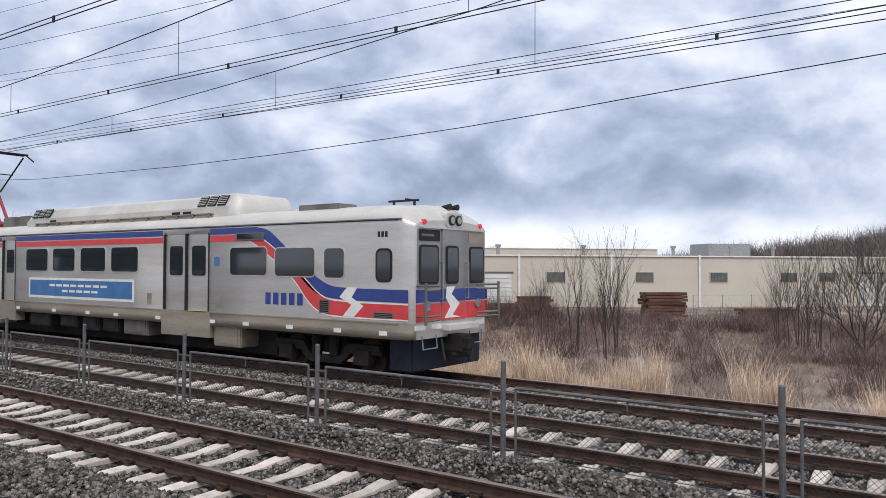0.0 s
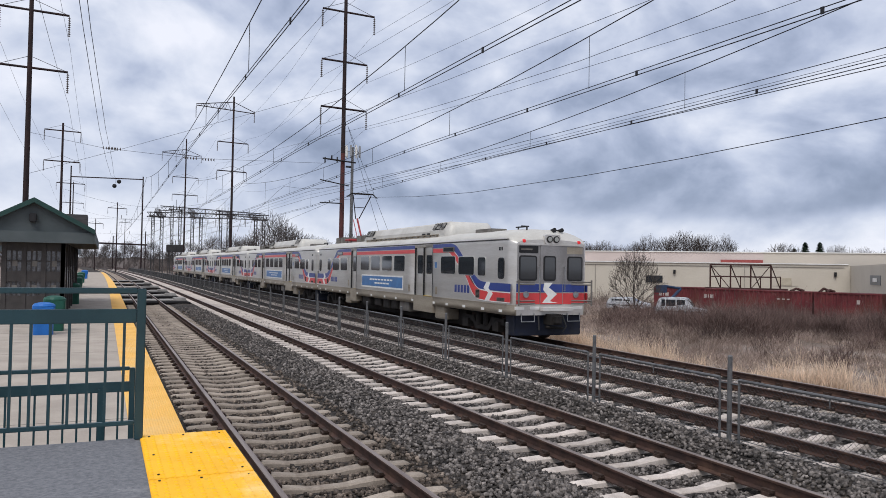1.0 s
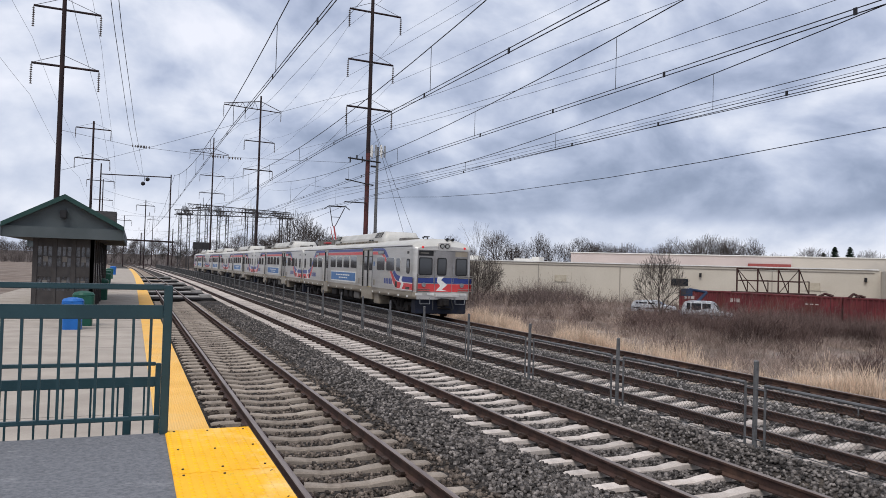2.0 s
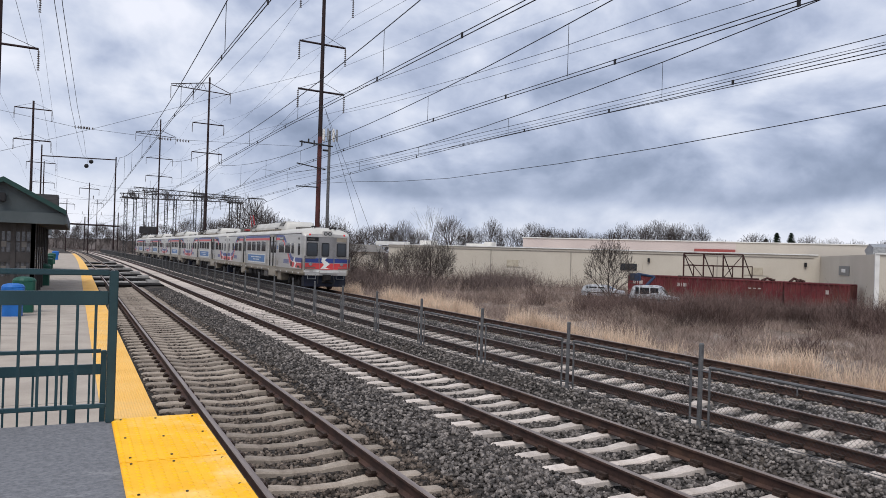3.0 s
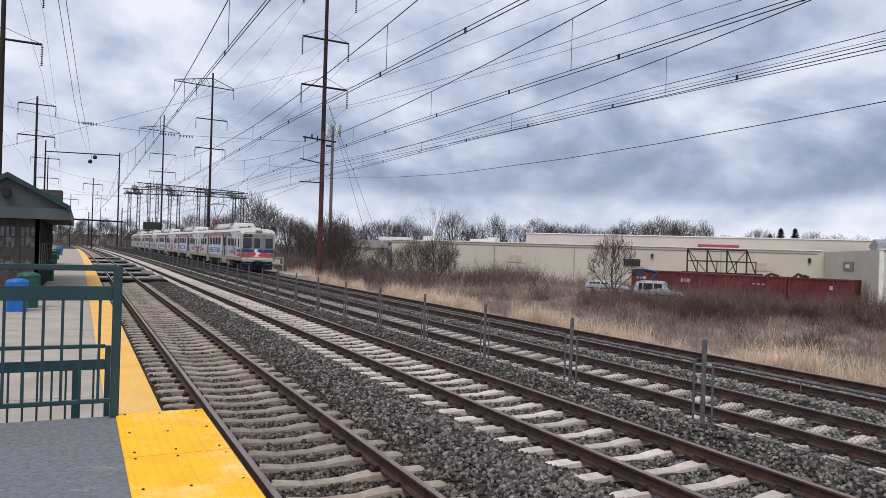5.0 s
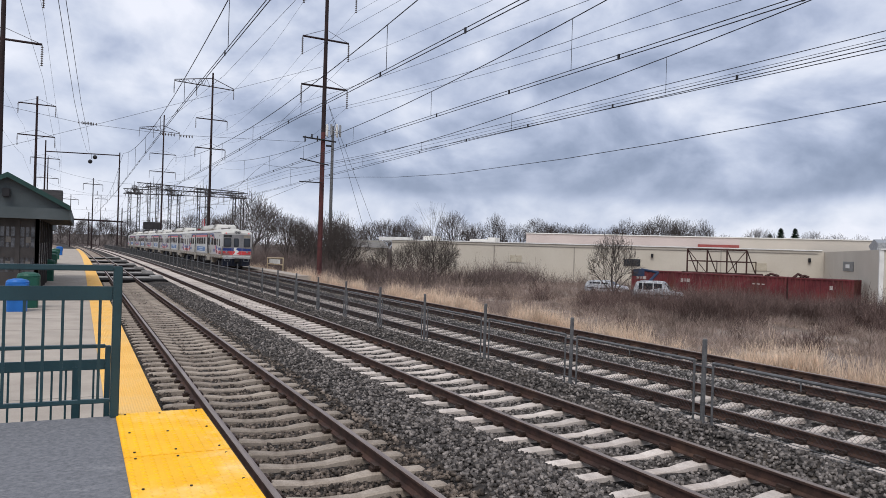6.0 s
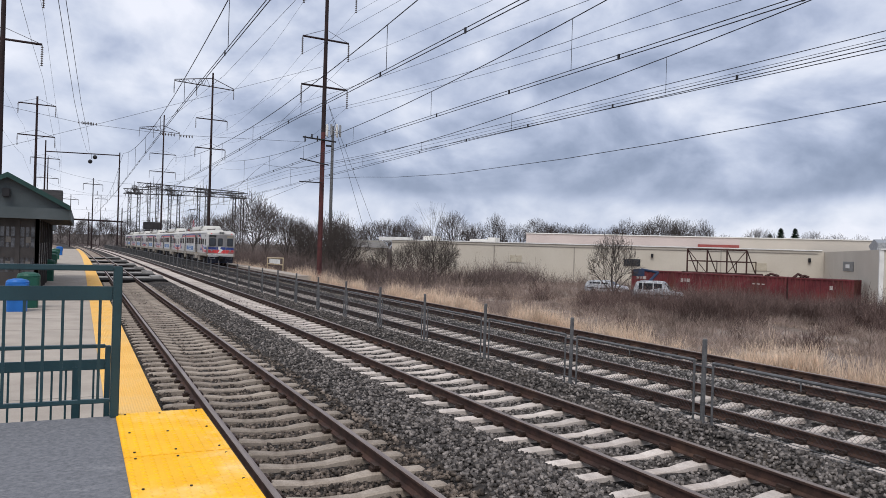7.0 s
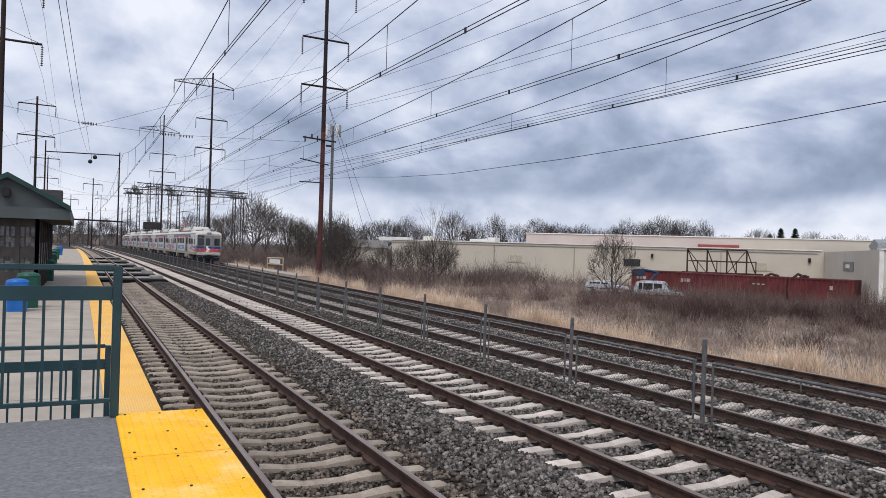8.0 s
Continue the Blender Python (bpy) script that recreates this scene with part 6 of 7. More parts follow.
def build_rusty_frame():
    g = tagged(new("steel_rack"), "rusty brown steel rack frame standing on the containers", "steel frame")
    m = mat("dark_rust", (0.055, 0.026, 0.023), None, 0.8, scale=3)
    z0, z1 = 0.62, 3.38
    for i, u in enumerate((-2.0, 0.19, 2.33, 4.44)):
        a, b, c, d = on_plan(u, 92.4, z0), on_plan(u, 92.4, z1), on_plan(u + 1.1, 94.2, z0), on_plan(u + 1.1, 94.2, z1 - 1.3)
        rods_part("upright", [(a, b, 0.09)], m, g)
        rods_part("rear_upright", [(c, d, 0.06)], m, g)
        rods_part("sloping_brace", [(b, c, 0.06)], m, g)
        rods_part("cross_bar", [(on_plan(u, 92.4, 2.0), d, 0.05)], m, g)
    rods_part("rail", [(on_plan(-2.0, 92.4, z1), on_plan(4.44, 92.4, z1), 0.08)], m, g)
    rods_part("rail", [(on_plan(-2.0, 92.4, 2.0), on_plan(4.44, 92.4, 2.0), 0.05)], m, g)
    rods_part("rail", [(on_plan(-0.9, 94.2, 2.05), on_plan(5.54, 94.2, 2.05), 0.05)], m, g)
    rods_part("rail", [(on_plan(-2.6, 92.4, z0 + 0.05), on_plan(6.2, 92.4, z0 + 0.05), 0.11)], m, g)
    rods_part("brace", [(on_plan(-2.0, 92.4, z1), on_plan(0.19, 92.4, z0), 0.045), (on_plan(2.33, 92.4, z0), on_plan(4.44, 92.4, z1), 0.045)], m, g)
    scrap = tagged(new("scrap_steel"), "rusty bent steel scrap lying on the containers", "scrap")
    for u, n, w, z in ((6.0, 85.6, 1.3, 0.95), (8.6, 84.6, 1.0, 1.05), (9.2, 84.4, 0.8, 0.9)):
        rods_part("bent_plate", [(on_plan(u, n, 0.66), on_plan(u + w * 0.4, n + 0.3, z), 0.16, 0.12), (on_plan(u + w * 0.4, n + 0.3, z), on_plan(u + w, n + 0.2, 0.70), 0.12, 0.16)], m, scrap, n=5)


build_rusty_frame()


def build_vehicle(u, n, turn, paint, label, l=4.9, w=1.9, h=1.9):
    v = tagged(new("parked_van"), label, "van", "parked vehicles")
    v.matrix_basis = plan_matrix(u, n, FIELD + 0.02, turn)
    side = [(0.0, 0.45), (0.0, 0.85), (0.12, 1.0), (1.0, 1.12), (1.6, h - 0.1), (1.75, h - 0.02), (2.2, h), (l - 0.6, h - 0.02), (l - 0.3, h - 0.1), (l - 0.05, 1.1), (l, 0.9), (l, 0.4)]
    bm = bmesh.new()
    bm_prism(bm, side, "y", 0.0, w)
    for q in bm.verts:
        # the cabin narrows towards the roof
        if q.co.z > 1.2:
            q.co.y += (q.co.z - 1.1) * 0.2 * (1 if q.co.y < w / 2 else -1)
    part("body", bm, paint, v, "", 0.06)
    inset = (h - 0.3 - 1.1) * 0.2 * 0.6
    for y0, y1 in ((inset - 0.02, inset + 0.03), (w - inset - 0.03, w - inset + 0.02)):
        for a, b in ((1.75, 2.45), (2.55, 3.35), (3.45, l - 0.55)):
            box_part("side_window", (a, y0, 1.22, b, y1, h - 0.2), M_GLASS, v)
    for y0, y1 in ((-0.02, 0.01), (w - 0.01, w + 0.02)):
        box_part("side_trim", (0.3, y0, 0.72, l - 0.3, y1, 0.8), M_RUBBER, v)
    box_part("bumper", (-0.08, 0.1, 0.42, 0.05, w - 0.1, 0.62), M_RUBBER, v, "", 0.03)
    for y in (0.12, w - 0.42):
        box_part("headlight", (-0.015, y, 0.68, 0.05, y + 0.3, 0.82), M_WHITE, v, "clear headlight", 0.02)
    for x in (0.9, l - 0.95):
        for y in (-0.01, w - 0.21):
            rods_part("wheel", [((x, y, 0.34), (x, y + 0.22, 0.34), 0.34)], M_RUBBER, v, n=18)
    bm = bmesh.new()
    q = [bm.verts.new(p) for p in ((1.03, 0.2, 1.15), (1.03, w - 0.2, 1.15), (1.56, w - 0.32, h - 0.14), (1.56, 0.32, h - 0.14))]
    e = [bm.verts.new(p.co + Vector((-0.03, 0, 0.02))) for p in q]
    for i in range(4):
        bm.faces.new((q[i], q[(i + 1) % 4], e[(i + 1) % 4], e[i]))
    bm.faces.new(e), bm.faces.new(q[::-1])
    part("windscreen", bm, M_GLASS, v)
    return v


PAINT_W = mat("dirty_white_paint", (0.56, 0.57, 0.59), (0.22, 0.23, 0.25), 0.4, scale=3.5, stain=(0.08, 0.08, 0.09), amount=0.9)
PAINT_D = mat("dark_blue_paint", (0.03, 0.05, 0.10), None, 0.5)
build_vehicle(-1.7, 71.0, 176.0, PAINT_W, "dirty white van parked behind the brush", 4.3, 1.9, 2.0)
build_vehicle(-7.4, 80.0, 172.0, PAINT_W, "white car parked behind the brush", 4.2, 1.8, 1.55)


def build_lift():
    """A small blue work lift with a folded arm."""
    g = tagged(new("work_lift"), "dark blue work lift with a folded arm beside the van", "work lift")
    g.matrix_basis = plan_matrix(-4.6, 75.5, FIELD, 215.0)
    box_part("chassis", (0, 0, 0.35, 2.6, 1.5, 0.95), PAINT_D, g, "", 0.06)
    box_part("turret", (0.7, 0.3, 0.96, 1.9, 1.2, 1.6), PAINT_D, g, "", 0.05)
    rods_part("arm", [((1.3, 0.75, 1.5), (0.1, 0.75, 2.7), 0.15), ((0.1, 0.75, 2.7), (1.9, 0.75, 2.95), 0.12)], PAINT_D, g, "folded blue arm")
    box_part("basket", (1.8, 0.3, 2.3, 2.5, 1.2, 3.0), PAINT_D, g, "", 0.03)
    for x in (0.4, 2.2):
        for y in (-0.15, 1.4):
            rods_part("wheel", [((x, y, 0.36), (x, y + 0.25, 0.36), 0.36)], M_RUBBER, g, n=16)


build_lift()


def build_piles():
    m = mat("rusty_beams", (0.13, 0.065, 0.045), (0.08, 0.042, 0.032), 0.85, scale=3, bump=0.3, rnd=0.3)
    for heading, rng_m, layers, w in ((69.7, 66.0, 4, 3.6), (60.4, 68.0, 3, 3.0), (58.5, 66.0, 2, 2.4), (76.5, 63.0, 2, 4.5)):
        a = radians(heading)
        pile = tagged(new("steel_pile"), "stack of rusty steel beams in the yard", "beam pile", "rusty piles")
        pile.matrix_basis = pose(math.sin(a) * rng_m, math.cos(a) * rng_m, FIELD, 0, 0, -45)
        bm = bmesh.new()
        bm_box(bm, 0, 0, 0, w, 0.28, 0.24)
        me = mesh_of("beam", bm, m, 0.02)
        r = random.Random(int(heading))
        for k in range(layers * 2):
            for j in range(4):
                ob = new("beam", me)
                ob.parent = pile
                ob.matrix_basis = pose(r.uniform(-0.3, 0.3), j * 0.36, 0.0 + k * 0.27, 0, 0, r.uniform(-2, 2))
    fence = tagged(new("yard_fence"), "sagging wire yard fence with rusty posts", "fence")
    for i in range(16):
        p = on_plan(20 + i * 3.0, 66, FIELD)
        rods_part("post", [(p, p + Vector((0, 0, 1.7)), 0.04)], M_GALV, fence)
    rods_part("strand", [(on_plan(20, 66, FIELD + z), on_plan(65, 66, FIELD + z), 0.012) for z in (0.5, 1.1, 1.6)], M_GALV, fence)


build_piles()


# ---- plants ----
def ribbons(a, b, wa, wb, turn):
    """Flat tapered strips from points a to points b."""
    side = np.stack([np.cos(turn), np.sin(turn), np.zeros_like(turn)], -1)
    v = np.stack([a - side * wa[:, None], a + side * wa[:, None], b + side * wb[:, None], b - side * wb[:, None]], 1)
    return v.reshape(-1, 3), (np.arange(len(a) * 4).reshape(-1, 4))


def stack_soup(name, pieces, material, label, category):
    vs, fs, o = [], [], 0
    for v, f in pieces:
        vs.append(v), fs.append(f + o)
        o += len(v)
    return soup(name, np.concatenate(vs), np.concatenate(fs), material, label, category)


def heights(p):
    return np.array([ground_height(x, y) + (0.18 * noise.noise((x * 0.13, y * 0.13, 2.0)) if x > 20 else 0) for x, y in p])


def twigs(rng, pts, hgt, stems, spread, width, lean=0.35, forks=2):
    n = len(pts)
    z = heights(pts)
    base = np.repeat(np.column_stack([pts, z - 0.05]), stems, 0)
    h = np.repeat(hgt, stems) * rng.uniform(0.45, 1.0, n * stems)
    sp = np.repeat(spread * hgt, stems)
    base[:, :2] += rng.normal(0, 1, (n * stems, 2)) * sp[:, None] * 0.45
    d = np.column_stack([rng.normal(0, lean, (n * stems, 2)), np.ones(n * stems)])
    mid = base + d * (h * 0.55)[:, None]
    d2 = d + np.column_stack([rng.normal(0, lean, (n * stems, 2)), rng.uniform(-0.25, 0.1, n * stems)])
    tip = mid + d2 * (h * 0.45)[:, None]
    turn = rng.uniform(0, math.tau, n * stems)
    w = width * rng.uniform(0.6, 1.3, n * stems)
    out = [ribbons(base, mid, w, w * 0.75, turn), ribbons(mid, tip, w * 0.75, w * 0.2, turn)]
    for _ in range(forks):
        f = rng.uniform(0.25, 0.95, n * stems)[:, None]
        start = base + (mid - base) * f
        end = start + (d + np.column_stack([rng.normal(0, 0.6, (n * stems, 2)), np.zeros(n * stems)])) * (h * 0.4)[:, None]
        out.append(ribbons(start, end, w * 0.6, w * 0.2, turn + 1))
    return out


M_STRAW = mat("dry_straw", (0.77, 0.60, 0.455), (0.56, 0.425, 0.32), 0.85, scale=2, bump=0, island=0.3)
M_STRAW2 = mat("dull_straw", (0.43, 0.335, 0.275), (0.17, 0.125, 0.105), 0.9, scale=0.3, bump=0, island=0.4)
M_TWIG = mat("brown_twigs", (0.34, 0.262, 0.222), (0.17, 0.13, 0.112), 0.9, scale=0.5, bump=0, island=0.45)
M_TWIGGREY = mat("grey_brown_twigs", (0.17, 0.128, 0.114), (0.09, 0.068, 0.062), 0.9, scale=0.3, bump=0, island=0.4)
M_TWIGRED = mat("reddish_twigs", (0.165, 0.112, 0.098), (0.08, 0.054, 0.048), 0.9, scale=0.5, bump=0, island=0.4)
M_BARK = mat("grey_bark", (0.085, 0.07, 0.062), (0.05, 0.041, 0.037), 0.9, scale=6, fine=40, bump=0.4, stretch=(1, 1, 0.3))
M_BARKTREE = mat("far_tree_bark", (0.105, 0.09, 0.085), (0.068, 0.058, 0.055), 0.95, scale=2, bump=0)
# bark for the far woods, paled so distance haze sits in the colour
M_BARKFAR = mat("hazed_far_bark", (0.175, 0.15, 0.14), (0.115, 0.097, 0.092), 0.95, scale=2, bump=0)


def patch(rng, n, x0, x1, y0, y1, thick, seed, scale=0.12):
    """Points spread unevenly: denser where a slow noise is high."""
    p = np.column_stack([rng.uniform(x0, x1, n * 3), rng.uniform(y0, y1, n * 3)])
    k = np.array([noise.noise((x * scale, y * scale, seed)) for x, y in p])
    p = p[k > thick][:n]
    p[:, 0] += np.array([swing(y) for y in p[:, 1]])
    return p


def mounds(p, seed, scale, low, high):
    """Heights that swell and sink in clumps over the ground."""
    k = np.array([noise.noise((x * scale, y * scale, seed)) for x, y in p])
    return low + (high - low) * np.clip(k * 1.1 + 0.45, 0, 1)


def shrubs(rng, centres, size, stems, width, twigs_each=6):
    """Domed shrubs: crooked stems from a loose foot, each with many fine side twigs."""
    pts = np.repeat(centres, stems, 0) + rng.normal(0, 0.22, (len(centres) * stems, 2)) * np.repeat(size, stems)[:, None]
    h = np.repeat(size, stems) * rng.uniform(0.55, 1.0, len(pts))
    n = len(pts)
    z = heights(pts)
    base = np.column_stack([pts, z - 0.05])
    ang, up = rng.uniform(0, math.tau, n), rng.uniform(0.2, 1.0, n)
    d = np.column_stack([np.cos(ang) * (0.8 - 0.6 * up), np.sin(ang) * (0.8 - 0.6 * up), 0.4 + 0.55 * up])
    knee = base + (d + rng.normal(0, 0.12, (n, 3))) * (h * 0.35)[:, None]
    mid = knee + (d + rng.normal(0, 0.3, (n, 3))) * (h * 0.32)[:, None]
    tip = mid + (d + rng.normal(0, 0.45, (n, 3))) * (h * 0.30)[:, None]
    turn = rng.uniform(0, math.tau, n)
    w = width * rng.uniform(0.6, 1.3, n)
    out = [ribbons(base, knee, w, w * 0.8, turn), ribbons(knee, mid, w * 0.8, w * 0.6, turn + 0.6), ribbons(mid, tip, w * 0.6, w * 0.25, turn)]
    for q in range(twigs_each):
        f = rng.uniform(0.0, 1.0, n)[:, None]
        a = knee + (mid - knee) * f if q % 2 else mid + (tip - mid) * f
        e = a + (d * 0.35 + rng.normal(0, 0.6, (n, 3))) * (h * rng.uniform(0.12, 0.26, n))[:, None]
        out.append(ribbons(a, e, w * 0.5, w * 0.22, turn + 1 + q))
    return out


def build_plants():
    rng = np.random.default_rng(11)
    # golden tufts along the shoulder
    pts = np.concatenate([patch(rng, 1300, 16.5, 19.8, -6, 40, 0.16, 1.0, 0.5), patch(rng, 160, 20, 27, -6, 34, 0.35, 1.0, 0.25), patch(rng, 800, 16.8, 19.0, 36, 95, 0.05, 1.0, 0.4)])
    stack_soup("dry_grass", twigs(rng, pts, mounds(pts, 5.0, 0.8, 0.35, 1.65), 21, 0.16, 0.0065, 0.15, 1), M_STRAW, "tall golden dry grass beside the far track", "dry grass")
    pts = np.concatenate([patch(rng, 4600, 17.0, 42, -8, 75, -0.1, 3.0, 0.35), patch(rng, 1400, 36, 70, -5, 60, -0.2, 3.0, 0.2)])
    stack_soup("field_grass", twigs(rng, pts, mounds(pts, 2.0, 0.5, 0.18, 0.75), 10, 0.5, 0.012, 0.6, 1), M_STRAW2, "dull brown matted grass over the field", "dry grass")
    pts = np.concatenate([patch(rng, 700, 21, 36, -6, 70, 0.0, 7.0, 0.2), patch(rng, 800, 34, 58, -4, 62, -0.1, 7.0, 0.2), patch(rng, 420, 18.5, 26, 40, 90, -0.05, 7.0, 0.2)])
    stack_soup("brush", twigs(rng, pts, mounds(pts, 8.0, 0.35, 0.5, 1.45), 19, 0.42, 0.0085, 0.4, 2), M_TWIG, "brown leafless brush across the field", "brush")
    pts = np.concatenate([patch(rng, 14, 27, 34, 10, 60, 0.1, 17.0, 0.2), patch(rng, 130, 36, 56, 6, 62, 0.05, 9.0, 0.15), patch(rng, 170, 27, 60, -4, 24, -0.1, 9.0, 0.2)])
    yard = np.array([tuple(on_plan(u, n, 0.0))[:2] for u, n in zip(rng.uniform(-9, 14, 130), rng.uniform(58, 69, 130))])
    clump = np.column_stack([rng.normal(36.0, 1.1, 9), rng.normal(35.6, 1.1, 9)])
    along = rng.uniform(0, 1, 34)
    side = np.column_stack([43.0 + 6.0 * along + rng.normal(0, 1.2, 34), 41.0 - 16.0 * along + rng.normal(0, 1.2, 34)])
    pts = np.concatenate([pts, yard])
    size = np.concatenate([mounds(pts[:-130], 6.0, 0.3, 0.9, 2.1), mounds(yard, 6.0, 0.25, 1.6, 2.4)])
    stack_soup("brush", shrubs(rng, pts, size, 80, 0.0115, 4), M_TWIGRED, "dark reddish domed shrubs before the yard", "brush")
    pts = np.concatenate([clump, side])
    size = np.concatenate([rng.uniform(2.6, 3.3, 9), rng.uniform(1.6, 3.0, 34)])
    stack_soup("brush", shrubs(rng, pts, size, 170, 0.013, 5), M_TWIGRED, "dense dark leafless shrubs before the red containers", "brush")
    # tall thicket of rounded shrubs along the line farther on
    pts = np.concatenate([patch(rng, 150, 19.5, 42, 72, 130, -0.2, 4.0), patch(rng, 150, 18.5, 48, 120, 235, -0.4, 4.0), patch(rng, 90, 40, 66, 72, 110, -0.15, 4.0)])
    way, far = np.radians(rng.uniform(10.8, 19.5, 170)), rng.uniform(84, 140, 170)
    bank = np.column_stack([np.sin(way) * far, np.cos(way) * far])
    bank = bank[bank[:, 0] > np.array([swing(y) for y in bank[:, 1]]) + 20.0]
    pts = np.concatenate([pts, bank])
    size = mounds(pts, 12.0, 0.1, 1.9, 4.6) * np.where(pts[:, 0] < 34, 1.0, 0.8)
    stack_soup("thicket", shrubs(rng, pts, size, 70, 0.017, 4), M_TWIGGREY, "tall grey brown thicket along the line", "brush")
    pts = patch(rng, 700, 19.0, 60, 58, 120, -0.25, 4.0)
    stack_soup("thicket", twigs(rng, pts, mounds(pts, 3.0, 0.2, 0.8, 2.1), 16, 0.45, 0.013, 0.4, 2), M_TWIG, "brown leafless scrub at the thicket's edge", "brush")


build_plants()


def bare_tree(height, seed, spread, material, trunk_r, thin, levels, bare=0.26, name="bare_tree"):
    """A leafless tree: a short trunk that forks again and again into a domed crown of fine twigs."""
    r = random.Random(seed)
    trunk, crown = [], []

    def grow(p, d, length, rad, level):
        q = p
        n = 3 if level < 2 else 2
        for i in range(n):
            d = (d + Vector((r.uniform(-1, 1), r.uniform(-1, 1), r.uniform(-0.3, 0.5))) * (0.05 if level == 0 else 0.16)).normalized()
            e = q + d * (length / n)
            ra, rb = rad * (1 - 0.3 * i / n), rad * (1 - 0.3 * (i + 1) / n)
            (trunk if level < 2 else crown).append((q, e, ra, rb))
            q = e
            if 0 < level < levels and i < n - 1:
                branch(q, d, length * 0.62, rb * 0.5, level + 1, 1.1)
        if level < levels:
            kids = 4 if level == 0 else (3 if level < 3 or r.random() < 0.35 else 2)
            turn = r.uniform(0, math.tau)
            for k in range(kids):
                branch(q, d, length * r.uniform(0.62, 0.86), rb * (0.75 if k == 0 else 0.58), level + 1, (0.35 if k == 0 else 0.8), turn + k * math.tau / kids)

    def branch(p, d, length, rad, level, wide, a=None):
        a = r.uniform(0, math.tau) if a is None else a + r.uniform(-0.5, 0.5)
        s = d.cross(Vector((0.37, 0.21, 0.9))).normalized()
        t = d.cross(s)
        side = s * math.cos(a) + t * math.sin(a)
        nd = (d + side * wide * spread * r.uniform(0.7, 1.2) + Vector((0, 0, 0.12))).normalized()
        grow(p, nd, length, rad, level)
    grow(Vector((0, 0, -0.1)), Vector((0, 0, 1)), height * bare, trunk_r, 0)
    tree = tagged(new(name), "leafless deciduous tree with a fine grey crown", "tree", "bare trees")
    for nm, segs in (("trunk", trunk), ("crown", crown)):
        v, f = [], []
        n = 5 if nm == "trunk" else 3
        for a, b, ra, rb in segs:
            d = (b - a).normalized()
            s = d.cross(Vector((0.31, 0.2, 0.93))).normalized()
            t = d.cross(s)
            o = len(v)
            for c, q in ((a, ra), (b, rb)):
                for i in range(n):
                    v.append(c + (s * math.cos(i * math.tau / n) + t * math.sin(i * math.tau / n)) * max(q, thin))
            f += [(o + i, o + (i + 1) % n, o + n + (i + 1) % n, o + n + i) for i in range(n)]
        ob = soup(nm, [tuple(p) for p in v], f, material, "", "")
        del ob["kind"]
        ob.parent = tree
    top = max(p[1].z for p in crown)
    return tree, top


def domed_tree(height, seed, wide, low=0.24, material=None, word="leafless deciduous tree with a rounded grey crown"):
    """A tall bare tree whose limbs fork again and again and end on a rounded crown."""
    r = random.Random(seed)
    trunk, crown = [], []
    c, rz, rx = Vector((0, 0, height * (0.40 + 0.75 * low))), height * (0.60 - 0.75 * low), height * wide

    def reach(p, d):
        """How far the crown's surface lies from p along d."""
        q, e = p - c, d.copy()
        q = Vector((q.x / rx, q.y / rx, q.z / rz))
        e = Vector((e.x / rx, e.y / rx, e.z / rz))
        a, b, k = e.dot(e), q.dot(e), q.dot(q) - 1
        return max(0.0, (-b + math.sqrt(max(0.0, b * b - a * k))) / a)

    def grow(p, d, rad, level):
        far = reach(p, d)
        length = far * (0.36 if level < 5 else 0.8) * r.uniform(0.6, 1.3)
        if length < height * 0.006:
            return
        bend = Vector((r.uniform(-1, 1), r.uniform(-1, 1), r.uniform(-0.2, 0.7))) * 0.16
        e1 = p + d * length * 0.5
        d = (d + bend).normalized()
        e2 = e1 + d * length * 0.5
        (trunk if level < 2 else crown).extend([(p, e1, rad, rad * 0.85), (e1, e2, rad * 0.85, rad * 0.7)])
        if level < 5:
            kids = 3
            turn = r.uniform(0, math.tau)
            for k in range(kids):
                a = turn + k * math.tau / kids + r.uniform(-0.4, 0.4)
                s = d.cross(Vector((0.37, 0.21, 0.9))).normalized()
                t = d.cross(s)
                nd = (d + (s * math.cos(a) + t * math.sin(a)) * r.uniform(0.3, 0.75) + Vector((0, 0, 0.06))).normalized()
                grow(e2 if k < 2 else e1, nd, rad * (0.68 if k == 0 else 0.52), level + 1)

    fork = height * r.uniform(low, low + 0.08)
    trunk.append((Vector((0, 0, -0.2)), Vector((0, 0, fork)), height * 0.017, height * 0.013))
    n = 6
    for k in range(n):
        a = k * math.tau / n + r.uniform(-0.6, 0.6)
        lean = 0.15 if k == 0 else r.uniform(0.45, 1.1)
        grow(Vector((0, 0, fork * r.uniform(0.85, 1.0))), Vector((math.cos(a) * lean, math.sin(a) * lean, 1)).normalized(), height * 0.009, 1)
    tree = tagged(new("bare_tree"), word, "tree", "bare trees")
    for nm, segs in (("trunk", trunk), ("crown", crown)):
        v, f = [], []
        for a, b, ra, rb in segs:
            d = (b - a).normalized()
            s = d.cross(Vector((0.31, 0.2, 0.93))).normalized()
            t = d.cross(s)
            o = len(v)
            for q, w in ((a, ra), (b, rb)):
                for i in range(3):
                    v.append(q + (s * math.cos(i * math.tau / 3) + t * math.sin(i * math.tau / 3)) * max(w, 0.017))
            f += [(o + i, o + (i + 1) % 3, o + 3 + (i + 1) % 3, o + 3 + i) for i in range(3)]
        ob = soup(nm, [tuple(p) for p in v], f, material or M_BARKTREE, "", "")
        del ob["kind"]
        ob.parent = tree
    return tree, height


def at_heading(heading, rng_m):
    a = radians(heading)
    return math.sin(a) * rng_m, math.cos(a) * rng_m


